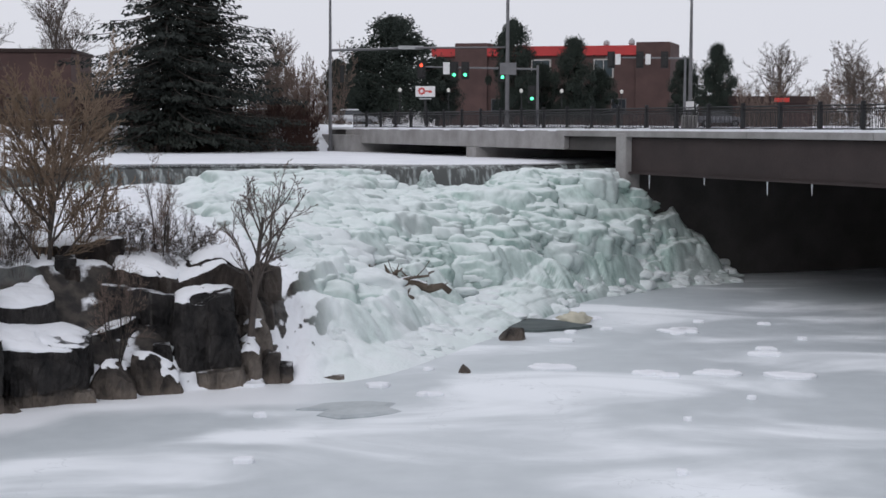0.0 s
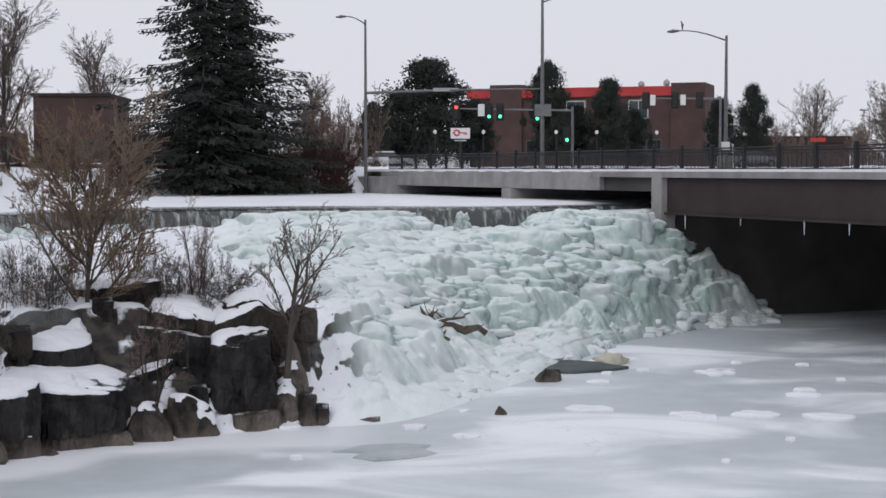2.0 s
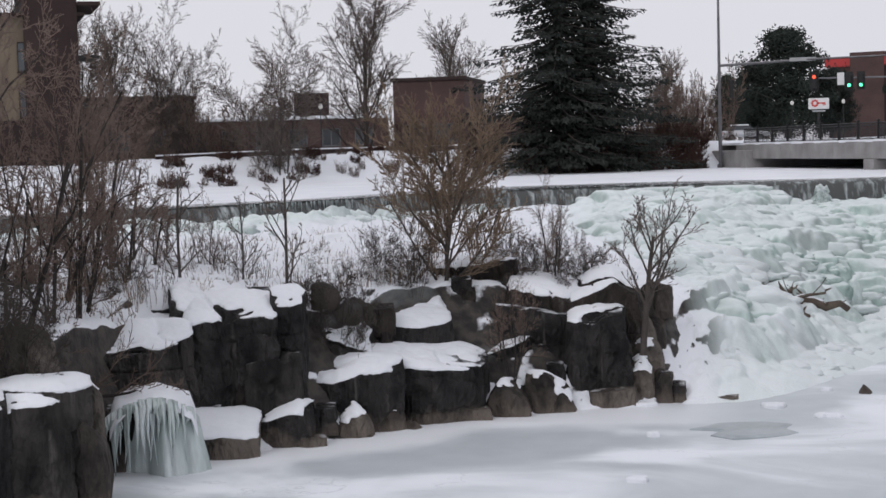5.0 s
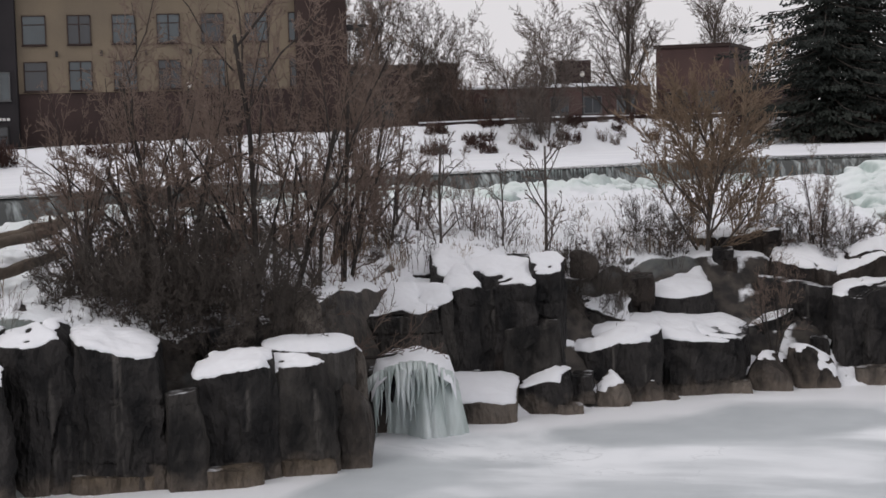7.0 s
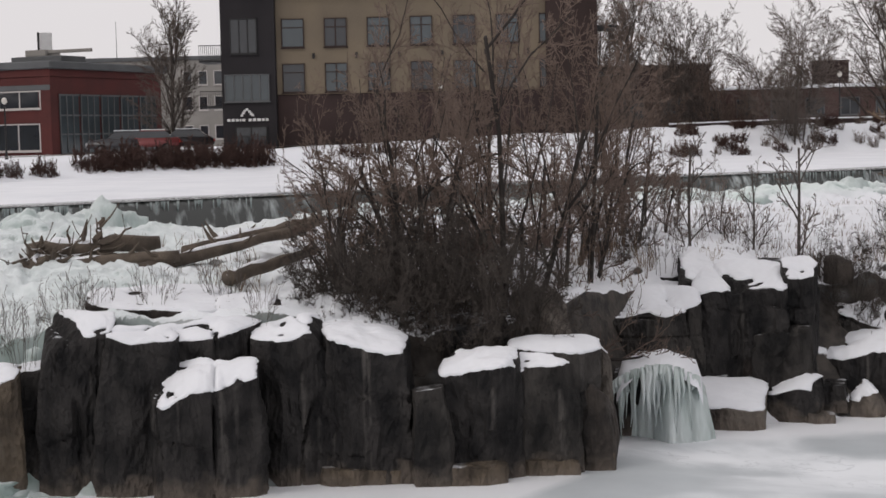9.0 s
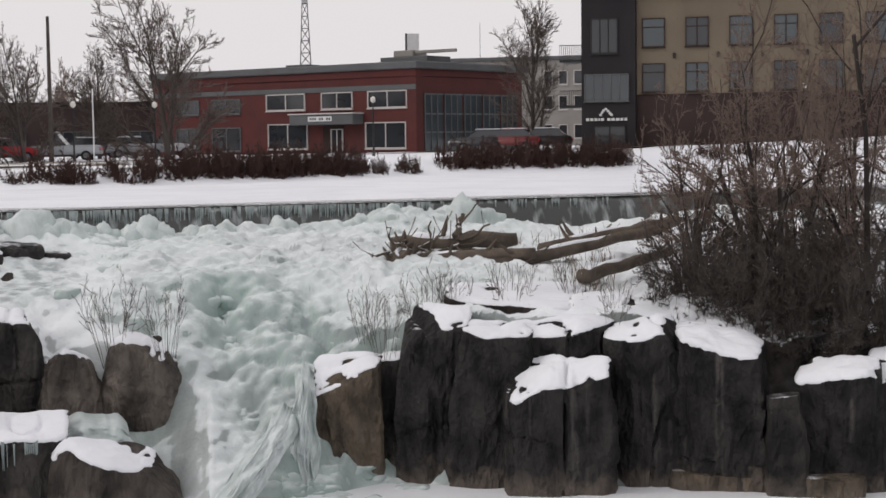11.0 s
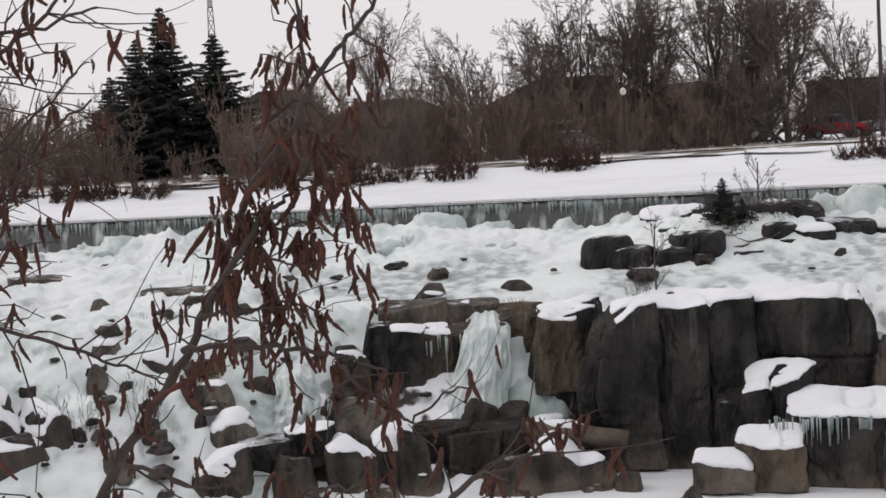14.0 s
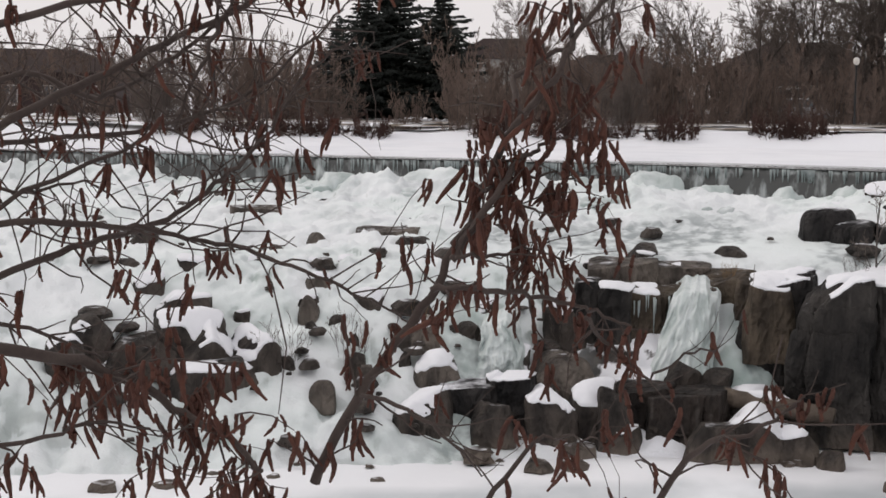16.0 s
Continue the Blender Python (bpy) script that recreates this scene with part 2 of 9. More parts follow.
M_BRICK = mat("red_brick", (0.115, 0.028, 0.025), 0.85, vary=0.3, scale=0.5, fine=10, bump=0.3, second=(0.085, 0.024, 0.022))
M_BRICK_DK = mat("dark_brick", (0.050, 0.030, 0.028), 0.85, vary=0.3, scale=0.4, fine=8, bump=0.3)
M_BRICK_BR = mat("brown_brick", (0.095, 0.055, 0.050), 0.85, vary=0.3, scale=0.4, fine=8, bump=0.3)
M_REDMETAL = mat("red_metal_band", (0.45, 0.035, 0.035), 0.5, vary=0.2, scale=0.5, fine=8, bump=0.1)
M_TAN = mat("tan_stucco", (0.205, 0.165, 0.118), 0.9, vary=0.15, scale=0.3, fine=8, bump=0.3, second=(0.165, 0.135, 0.10))
M_DKBROWN = mat("dark_brown_cladding", (0.052, 0.036, 0.033), 0.8, vary=0.25, scale=0.5, fine=8, bump=0.2, spec=0.15)
M_CHARCOAL = mat("charcoal_cladding", (0.034, 0.031, 0.034), 0.8, vary=0.25, scale=0.5, fine=8, bump=0.2, spec=0.2)
M_GREYTRIM = mat("grey_stone_trim", (0.12, 0.125, 0.13), 0.7, vary=0.2, scale=0.6, fine=8, bump=0.2)
M_PALE = mat("pale_wall", (0.30, 0.285, 0.265), 0.85, vary=0.15, scale=0.4, fine=8, bump=0.2)
M_WINTRIM = mat("pale_window_frame", (0.55, 0.52, 0.50), 0.6, vary=0.1, scale=2, fine=20, bump=0.1)
M_GLASS = mat("window_glass", (0.030, 0.034, 0.040), 0.08, vary=0.2, scale=0.6, fine=2, bump=0.0, spec=0.8)
M_BLUEGLASS = mat("blue_window_glass", (0.07, 0.09, 0.10), 0.1, vary=0.3, scale=0.5, fine=2, bump=0.0, spec=0.8)
M_ROAD = mat("wet_road", (0.10, 0.09, 0.085), 0.7, vary=0.3, scale=0.3, fine=5, bump=0.2, second=(0.2, 0.17, 0.14))
M_WOOD = mat("driftwood", (0.17, 0.135, 0.105), 0.9, vary=0.4, scale=2, fine=16, bump=0.7, stretch=(1, 1, 1), second=(0.09, 0.072, 0.058))
M_POD = mat("dry_catkin", (0.115, 0.042, 0.026), 0.85, vary=0.4, scale=30, fine=220, bump=0.6, second=(0.07, 0.028, 0.02), bump_dist=0.003)
M_BRANCH = mat("branch_bark", (0.080, 0.060, 0.052), 0.85, vary=0.4, scale=8, fine=90, bump=0.7, second=(0.06, 0.042, 0.036), bump_dist=0.005)
M_TYRE = mat("tyre", (0.015, 0.015, 0.015), 0.9)


def glow(name, colour, strength):
    m = bpy.data.materials.new(name)
    m.use_nodes = True
    p = m.node_tree.nodes["Principled BSDF"]
    p.inputs["Base Color"].default_value = (*colour, 1)
    p.inputs["Emission Color"].default_value = (*colour, 1)
    p.inputs["Emission Strength"].default_value = strength
    return m


M_GREENLAMP = glow("green_signal", (0.12, 1.0, 0.45), 1.6)
M_REDLAMP = glow("red_signal", (1.0, 0.08, 0.03), 1.6)
M_TAILLAMP = glow("red_tail_lamp", (1.0, 0.03, 0.03), 1.0)
M_GLOBE = glow("lamp_globe", (0.6, 0.58, 0.54), 0.05)

# ---------------------------------------------------------------- geometry helpers


def mesh_ob(name, verts, faces, material, parent=None, smooth=False, label="", materials=None, fmat=None):
    me = bpy.data.meshes.new(name)
    me.from_pydata([tuple(v) for v in verts], [], [tuple(f) for f in faces])
    for m in (materials or [material]):
        me.materials.append(m)
    if smooth:
        me.polygons.foreach_set("use_smooth", [True] * len(me.polygons))
    if fmat is not None:
        me.polygons.foreach_set("material_index", list(fmat))
    me.update()
    ob = new(name, me)
    if parent is not None:
        ob.parent = parent
    if label:
        ob["label"] = label
    return ob


def part(name, bm, material, parent, label="", smooth=False):
    me = bpy.data.meshes.new(name)
    bm.normal_update()
    bm.to_mesh(me)
    bm.free()
    me.materials.append(material)
    if smooth:
        me.polygons.foreach_set("use_smooth", [True] * len(me.polygons))
    ob = new(name, me)
    ob.parent = parent
    if label:
        ob["label"] = label
    return ob


def empty(name, loc=(0, 0, 0), yaw=0.0, scale=1.0):
    ob = new(name)
    ob.matrix_basis = Matrix.LocRotScale(loc, Euler((0, 0, radians(yaw))), (scale,) * 3)
    ob.empty_display_size = 0.2
    return ob


def Q(az, r, z=0.0):
    """A point by its bearing (degrees left of +y), its distance and its height."""
    a = radians(az)
    return Vector((-r * math.sin(a), r * math.cos(a), z))


def box(bm, x0, x1, y0, y1, z0, z1, bevel=0.0):
    vs = [bm.verts.new((x, y, z)) for x in (x0, x1) for y in (y0, y1) for z in (z0, z1)]
    fs = [(0, 1, 3, 2), (4, 6, 7, 5), (0, 4, 5, 1), (2, 3, 7, 6), (0, 2, 6, 4), (1, 5, 7, 3)]
    faces = [bm.faces.new([vs[i] for i in f]) for f in fs]
    if bevel:
        es = list({e for f in faces for e in f.edges})
        bmesh.ops.bevel(bm, geom=es, offset=bevel, segments=1, affect="EDGES")
    return bm


def tube(verts, faces, pts, radii, sides=5):
    """A tapered tube along points, appended to the lists."""
    pts = [Vector(p) for p in pts]
    base = len(verts)
    up = Vector((0, 0, 1))
    for i, p in enumerate(pts):
        d = (pts[min(i + 1, len(pts) - 1)] - pts[max(i - 1, 0)])
        if d.length < 1e-9:
            d = up.copy()
        d.normalize()
        u = d.cross(up if abs(d.z) < 0.95 else Vector((1, 0, 0))).normalized()
        w = d.cross(u)
        for k in range(sides):
            a = 2 * math.pi * k / sides
            verts.append(p + (u * math.cos(a) + w * math.sin(a)) * radii[i])
    for i in range(len(pts) - 1):
        for k in range(sides):
            k2 = (k + 1) % sides
            faces.append((base + i * sides + k, base + i * sides + k2, base + (i + 1) * sides + k2, base + (i + 1) * sides + k))
    faces.append(tuple(base + k for k in range(sides))[::-1])
    faces.append(tuple(base + (len(pts) - 1) * sides + k for k in range(sides)))


def tube_bm(pts, radii, sides=8):
    v, f = [], []
    tube(v, f, pts, radii, sides)
    bm = bmesh.new()
    vs = [bm.verts.new(p) for p in v]
    for q in f:
        bm.faces.new([vs[i] for i in q])
    return bm


def hash2(ix, iy, seed):
    h = (ix.astype(np.int64) * 374761393 + iy.astype(np.int64) * 668265263 + seed * 2147483647) & 0xFFFFFFFF
    h = ((h ^ (h >> 13)) * 1274126177) & 0xFFFFFFFF
    return ((h ^ (h >> 16)) & 0xFFFFFF) / float(0xFFFFFF)


def vnoise(x, y, seed=0):
    ix, iy = np.floor(x), np.floor(y)
    fx, fy = x - ix, y - iy
    fx, fy = fx * fx * (3 - 2 * fx), fy * fy * (3 - 2 * fy)
    a, b = hash2(ix, iy, seed), hash2(ix + 1, iy, seed)
    c, d = hash2(ix, iy + 1, seed), hash2(ix + 1, iy + 1, seed)
    return (a * (1 - fx) + b * fx) * (1 - fy) + (c * (1 - fx) + d * fx) * fy


def fbm(x, y, seed=0, octaves=4):
    s, a = 0.0, 0.5
    for o in range(octaves):
        s = s + a * (vnoise(x, y, seed + o * 17) - 0.5)
        x, y, a = x * 2.03 + 5.1, y * 2.03 + 1.7, a * 0.5
    return s


def worley(x, y, seed=0):
    ix, iy = np.floor(x), np.floor(y)
    best = np.full(np.shape(x), 9.0)
    for dx in (-1, 0, 1):
        for dy in (-1, 0, 1):
            cx, cy = ix + dx, iy + dy
            px, py = cx + hash2(cx, cy, seed), cy + hash2(cx, cy, seed + 91)
            best = np.minimum(best, (px - x) ** 2 + (py - y) ** 2)
    return np.sqrt(best)


def domes(x, y, seed=0):
    """Rounded lumps, 0 to 1."""
    w = worley(x, y, seed)
    return np.sqrt(np.clip(1 - (w / 0.85) ** 2, 0, 1))


def sheet(name, grid_xyz, material, kind="structure", label="", parent=None):
    """A mesh from a grid of points, rows by columns."""
    rows, cols, _ = grid_xyz.shape
    idx = np.arange(rows * cols).reshape(rows, cols)
    f = np.stack([idx[:-1, :-1], idx[:-1, 1:], idx[1:, 1:], idx[1:, :-1]], -1).reshape(-1, 4)
    me = bpy.data.meshes.new(name)
    me.vertices.add(rows * cols)
    me.vertices.foreach_set("co", grid_xyz.reshape(-1).astype(np.float32))
    me.loops.add(len(f) * 4)
    me.loops.foreach_set("vertex_index", f.reshape(-1).astype(np.int32))
    me.polygons.add(len(f))
    me.polygons.foreach_set("loop_start", np.arange(0, len(f) * 4, 4, dtype=np.int32))
    me.polygons.foreach_set("use_smooth", np.ones(len(f), dtype=bool))
    me.update(calc_edges=True)
    me.validate()
    me.materials.append(material)
    ob = new(name, me)
    if parent is not None:
        ob.parent = parent
    return tagged(ob, label, "", "", kind)


def hash3(i, j, k, seed):
    h = (i.astype(np.int64) * 374761393 + j.astype(np.int64) * 668265263 + k.astype(np.int64) * 1440662683 + seed * 974634777) & 0xFFFFFFFF
    h = ((h ^ (h >> 13)) * 1274126177) & 0xFFFFFFFF
    return ((h ^ (h >> 16)) & 0xFFFFFF) / float(0xFFFFFF)


def vnoise3(p, seed=0):
    """Value noise in space, -1 to 1."""
    i = np.floor(p)
    f = p - i
    f = f * f * (3 - 2 * f)
    s = 0.0
    for a in (0, 1):
        for b in (0, 1):
            for c in (0, 1):
                w = (f[:, 0] if a else 1 - f[:, 0]) * (f[:, 1] if b else 1 - f[:, 1]) * (f[:, 2] if c else 1 - f[:, 2])
                s = s + w * hash3(i[:, 0] + a, i[:, 1] + b, i[:, 2] + c, seed)
    return 2 * s - 1


def ball(levels):
    bm = bmesh.new()
    bmesh.ops.create_icosphere(bm, subdivisions=levels, radius=1.0)
    d = np.array([tuple(q.co) for q in bm.verts])
    f = np.array([[q.index for q in p.verts] for p in bm.faces])
    bm.free()
    return d, f


BALLS = {n: ball(n) for n in (2, 3, 4)}


def cube(n):
    """A cube's skin as a grid of triangles: points, faces."""
    u = np.linspace(-1, 1, n + 1)
    U, V = np.meshgrid(u, u, indexing="ij")
    one = np.ones_like(U)
    sides = [(U, V, one), (V, U, -one), (one, U, V), (-one, V, U), (V, one, U), (U, -one, V)]
    pts = np.concatenate([np.stack([a.reshape(-1), b.reshape(-1), c.reshape(-1)], -1) for a, b, c in sides])
    i = np.arange((n + 1) ** 2).reshape(n + 1, n + 1)
    a, b, c, d = i[:-1, :-1].reshape(-1), i[1:, :-1].reshape(-1), i[1:, 1:].reshape(-1), i[:-1, 1:].reshape(-1)
    alt = ((np.arange(len(a)) + np.arange(len(a)) // n) % 2 == 0)[:, None]
    t1 = np.where(alt, np.stack([a, b, c], -1), np.stack([a, b, d], -1))
    t2 = np.where(alt, np.stack([a, c, d], -1), np.stack([b, c, d], -1))
    faces = np.concatenate([np.concatenate([t1, t2]) + k * (n + 1) ** 2 for k in range(6)])
    key = np.round(pts * 1000).astype(np.int64)
    _, first, inv = np.unique(key, axis=0, return_index=True, return_inverse=True)
    return pts[first], inv.reshape(-1)[faces]


CUBES = {n: cube(n) for n in (9, 20, 40)}


def tri_mesh(name, v, f, material, parent=None, sharp=None):
    """A mesh object from arrays of points and triangles."""
    me = bpy.data.meshes.new(name)
    me.vertices.add(len(v))
    me.vertices.foreach_set("co", v.reshape(-1).astype(np.float32))
    me.loops.add(len(f) * 3)
    me.loops.foreach_set("vertex_index", f.reshape(-1).astype(np.int32))
    me.polygons.add(len(f))
    me.polygons.foreach_set("loop_start", np.arange(0, len(f) * 3, 3, dtype=np.int32))
    me.polygons.foreach_set("use_smooth", np.ones(len(f), dtype=bool))
    me.update(calc_edges=True)
    me.materials.append(material)
    if sharp:
        me.set_sharp_from_angle(angle=radians(sharp))
    ob = new(name, me)
    if parent is not None:
        ob.parent = parent
    return ob


# ---------------------------------------------------------------- the lie of the land, by bearing
AZ = np.array([-24, -12, -7, -4.8, -3, 2, 7, 14, 20, 26, 31, 38, 46, 50, 54, 58, 62, 68, 74, 80, 88, 96, 112], float)
R_POOL = np.array([92, 84, 77, 71, 60, 48.5, 47.5, 45.5, 42.5, 41.6, 35.5, 35, 35, 35.6, 34, 33, 34.5, 36, 35, 34, 33, 33, 33], float)
R_EDGE = np.array([104, 90, 79, 75.5, 70, 61, 51, 50.5, 46, 44.6, 38, 37, 37, 38.8, 38.5, 38.6, 38.6, 39.5, 39.5, 38.5, 37.5, 37.5, 37.5], float)
Z_EDGE = np.array([1.5, 1.6, 1.7, 1.5, 0.8, 1.5, 3.3, 4.2, 3.9, 3.9, 3.0, 3.5, 3.6, 2.6, 1.7, 3.1, 3.6, 3.8, 3.3, 1.9, 2.4, 2.6, 2.6])
R_SHELF = np.array([110, 93, 83, 80.5, 78, 73, 64, 60, 54, 50, 45, 42, 41, 42, 42, 41, 41, 42, 41.5, 41, 41, 41, 42], float)
Z_SHELF = np.array([4, 4.6, 5.75, 5.5, 4.9, 4.3, 4.1, 4.6, 4.4, 4.3, 4.2, 4.2, 4.2, 4.1, 4.1, 4.2, 4.25, 4.25, 4.1, 3.85, 3.9, 4.0, 4.2])
LIP_AZ = np.array([-24, -12, -7, -3, 0, 8, 13, 18, 24, 32, 40, 48, 58, 68, 78, 88, 97, 112], float)
LIP_R = np.array([112, 96, 90, 85.5, 83, 81, 78, 71, 66, 59, 54, 51, 49.3, 48.7, 51, 53.5, 58, 66])
SHORE_AZ = np.array([-24, -10, 4, 12, 20, 30, 40, 48, 58, 70, 80, 90, 100, 112], float)
SHORE_R = np.array([150, 140, 122, 114, 104, 94, 83, 76, 67, 63, 65.5, 68, 76, 86], float)
BANK_AZ = np.array([-24, 20, 30, 40, 48, 60, 80, 112], float)
BANK_Z = np.array([8.35, 8.3, 7.9, 7.3, 7.15, 7.0, 6.75, 6.8])
LIP_Z = 6.15


def smooth_interp(a, xs, ys):
    a = np.asarray(a, float)
    s = 0.0
    for d, w in ((-1.6, 0.2), (-0.8, 0.2), (0, 0.2), (0.8, 0.2), (1.6, 0.2)):
        s = s + w * np.interp(a + d, xs, ys)
    return s


def lip_r(a):
    return smooth_interp(a, LIP_AZ, LIP_R)


def shore_r(a):
    return smooth_interp(a, SHORE_AZ, SHORE_R)


def base_z(a):
    """Height of the ground at the foot of the weir."""
    return np.interp(a, [-7, -3.2, -2.4, 2.2, 3.2, 7, 11], [5.95, 5.85, 5.2, 5.2, 5.75, 5.6, 5.05])


def rapids_z(a, r):
    """Rocky, icy ground between the pool and the weir, before lumps."""
    ks_r = np.stack([smooth_interp(a, AZ, R_POOL), smooth_interp(a, AZ, R_EDGE), smooth_interp(a, AZ, R_SHELF), lip_r(a) - 1.0])
    ks_z = np.stack([0 * np.asarray(a, float) - 0.15, smooth_interp(a, AZ, Z_EDGE), smooth_interp(a, AZ, Z_SHELF), base_z(a)])
    z = np.where(r < ks_r[0], -0.15, 0.0)
    for i in range(3):
        u = np.clip((r - ks_r[i]) / np.maximum(ks_r[i + 1] - ks_r[i], 0.2), 0, 1)
        if i == 0:
            u = u ** np.interp(a, [2, 6, 20, 28, 31, 48.5, 50.5, 55.5, 57, 71, 73], [1.0, 1.3, 1.3, 1.6, 3.0, 3.0, 1.0, 1.0, 3.0, 3.0, 1.0])
        seg = ks_z[i] + (ks_z[i + 1] - ks_z[i]) * u
        z = np.where(r >= ks_r[i], seg, z)
    return z


def bank_z(a, r):
    s = shore_r(a)
    top = np.interp(a, BANK_AZ, BANK_Z)
    u = np.clip((r - s) / 7.0, 0, 1)
    u = u * u * (3 - 2 * u)
    return LIP_Z + (top - LIP_Z) * u


def gz(az, r):
    """Ground height at one place."""
    a = np.array([float(az)])
    if r > float(lip_r(a)[0]):
        return float(bank_z(a, np.array([float(r)]))[0])
    return float(rapids_z(a, np.array([float(r)]))[0])


def xyz(a, r, z):
    t = np.radians(a)
    return np.stack([-r * np.sin(t), r * np.cos(t), z], -1)


# ---- rapids and icefall: one sheet of frozen ground
def land_material():
    """Snow where flat; below it ice on the falls and chutes, dark rock elsewhere."""
    m = snow_over("frozen_ground", (0.022, 0.02, 0.019), (0.07, 0.06, 0.052), lo=0.66, hi=0.73, scale=1.1, noise_amt=0.5, bump=0.35)
    n, l = m.node_tree.nodes, m.node_tree.links
    p = n["Principled BSDF"]
    rock_snow = p.inputs["Base Color"].links[0].from_socket
    at = n.new("ShaderNodeAttribute")
    at.attribute_name = "ice"
    geo = n.new("ShaderNodeNewGeometry")
    sx = n.new("ShaderNodeSeparateXYZ")
    l.new(geo.outputs["Normal"], sx.inputs[0])
    tc = n.new("ShaderNodeTexCoord")
    mp = n.new("ShaderNodeMapping")
    mp.inputs["Scale"].default_value = (1, 1, 0.3)
    l.new(tc.outputs["Object"], mp.inputs[0])
    st = n.new("ShaderNodeTexNoise")
    st.inputs["Scale"].default_value, st.inputs["Detail"].default_value = 2.6, 8
    l.new(mp.outputs[0], st.inputs["Vector"])
    big = n.new("ShaderNodeTexNoise")
    big.inputs["Scale"].default_value, big.inputs["Detail"].default_value = 0.28, 5
    l.new(tc.outputs["Object"], big.inputs["Vector"])
    r1 = n.new("ShaderNodeMapRange")
    r1.inputs[1].default_value, r1.inputs[2].default_value = 0.36, 0.66
    l.new(st.outputs[0], r1.inputs[0])
    deep = n.new("ShaderNodeMix")
    deep.data_type = "RGBA"
    deep.inputs[6].default_value, deep.inputs[7].default_value = (0.27, 0.365, 0.335, 1), (0.53, 0.645, 0.61, 1)
    l.new(r1.outputs[0], deep.inputs[0])
    grey = n.new("ShaderNodeMix")
    grey.data_type = "RGBA"
    grey.inputs[7].default_value = (0.36, 0.39, 0.39, 1)
    r3 = n.new("ShaderNodeMapRange")
    r3.inputs[1].default_value, r3.inputs[2].default_value, r3.inputs[4].default_value = 0.5, 0.68, 0.75
    l.new(big.outputs[0], r3.inputs[0])
    l.new(r3.outputs[0], grey.inputs[0])
    l.new(deep.outputs[2], grey.inputs[6])
    r2 = n.new("ShaderNodeMapRange")
    r2.interpolation_type = "SMOOTHSTEP"
    r2.inputs[1].default_value, r2.inputs[2].default_value = 0.5, 1.0
    l.new(sx.outputs[2], r2.inputs[0])
    ice = n.new("ShaderNodeMix")
    ice.data_type = "RGBA"
    ice.inputs[7].default_value = (0.75, 0.82, 0.81, 1)
    l.new(r2.outputs[0], ice.inputs[0])
    l.new(grey.outputs[2], ice.inputs[6])
    pt = n.new("ShaderNodeTexNoise")
    pt.inputs["Scale"].default_value, pt.inputs["Detail"].default_value, pt.inputs["Distortion"].default_value = 0.55, 7, 0.6
    pm = n.new("ShaderNodeMapping")
    pm.inputs["Rotation"].default_value, pm.inputs["Scale"].default_value = (0, 0, radians(-60)), (1.0, 0.45, 1)
    l.new(tc.outputs["Object"], pm.inputs[0])
    l.new(pm.outputs[0], pt.inputs["Vector"])
    pr = n.new("ShaderNodeMapRange")
    pr.inputs[1].default_value, pr.inputs[2].default_value, pr.inputs[4].default_value = 0.58, 0.72, 0.25
    l.new(pt.outputs[0], pr.inputs[0])
    wet = n.new("ShaderNodeMix")
    wet.data_type = "RGBA"
    wet.inputs[7].default_value = (0.42, 0.47, 0.475, 1)
    l.new(pr.outputs[0], wet.inputs[0])
    l.new(rock_snow, wet.inputs[6])
    rock_snow = wet.outputs[2]
    dr = n.new("ShaderNodeAttribute")
    dr.attribute_name = "drift"
    dm = n.new("ShaderNodeMix")
    dm.data_type = "RGBA"
    dm.inputs[7].default_value = (0.80, 0.835, 0.85, 1)
    l.new(dr.outputs["Fac"], dm.inputs[0])
    l.new(ice.outputs[2], dm.inputs[6])
    ice = dm
    we = n.new("ShaderNodeAttribute")
    we.attribute_name = "wet"
    wmul = n.new("ShaderNodeMath")
    wmul.operation = "MULTIPLY"
    wr = n.new("ShaderNodeMapRange")
    wr.inputs[1].default_value, wr.inputs[2].default_value, wr.inputs[3].default_value = 0.40, 0.60, 0.25
    l.new(st.outputs[0], wr.inputs[0])
    l.new(we.outputs["Fac"], wmul.inputs[0])
    l.new(wr.outputs[0], wmul.inputs[1])
    wmix = n.new("ShaderNodeMix")
    wmix.data_type = "RGBA"
    wmix.inputs[7].default_value = (0.23, 0.275, 0.275, 1)
    l.new(wmul.outputs[0], wmix.inputs[0])
    l.new(ice.outputs[2], wmix.inputs[6])
    ice = wmix
    fin = n.new("ShaderNodeMix")
    fin.data_type = "RGBA"
    l.new(at.outputs["Fac"], fin.inputs[0])
    l.new(rock_snow, fin.inputs[6])
    l.new(ice.outputs[2], fin.inputs[7])
    l.new(fin.outputs[2], p.inputs["Base Color"])
    p.inputs["Coat Weight"].default_value = 0.0
    return m


M_LAND = land_material()


def gauss(v, w):
    return np.exp(-(v / w) ** 2)


def brink_z(a):
    """Height of the icefall's broken side under the bridge."""
    return np.interp(a, [-12.0, -11.0, -8.8, -7.8, -7.0, -6.5], [-0.6, -0.1, 2.5, 3.7, 5.2, 7.5])


def apron_at(a, z):
    """Where the ice slides down smooth beside the pier, 0 to 1."""
    return np.clip((-3.2 - a) / 1.0, 0, 1) * np.clip((z - 3.0) / 1.2, 0, 1)


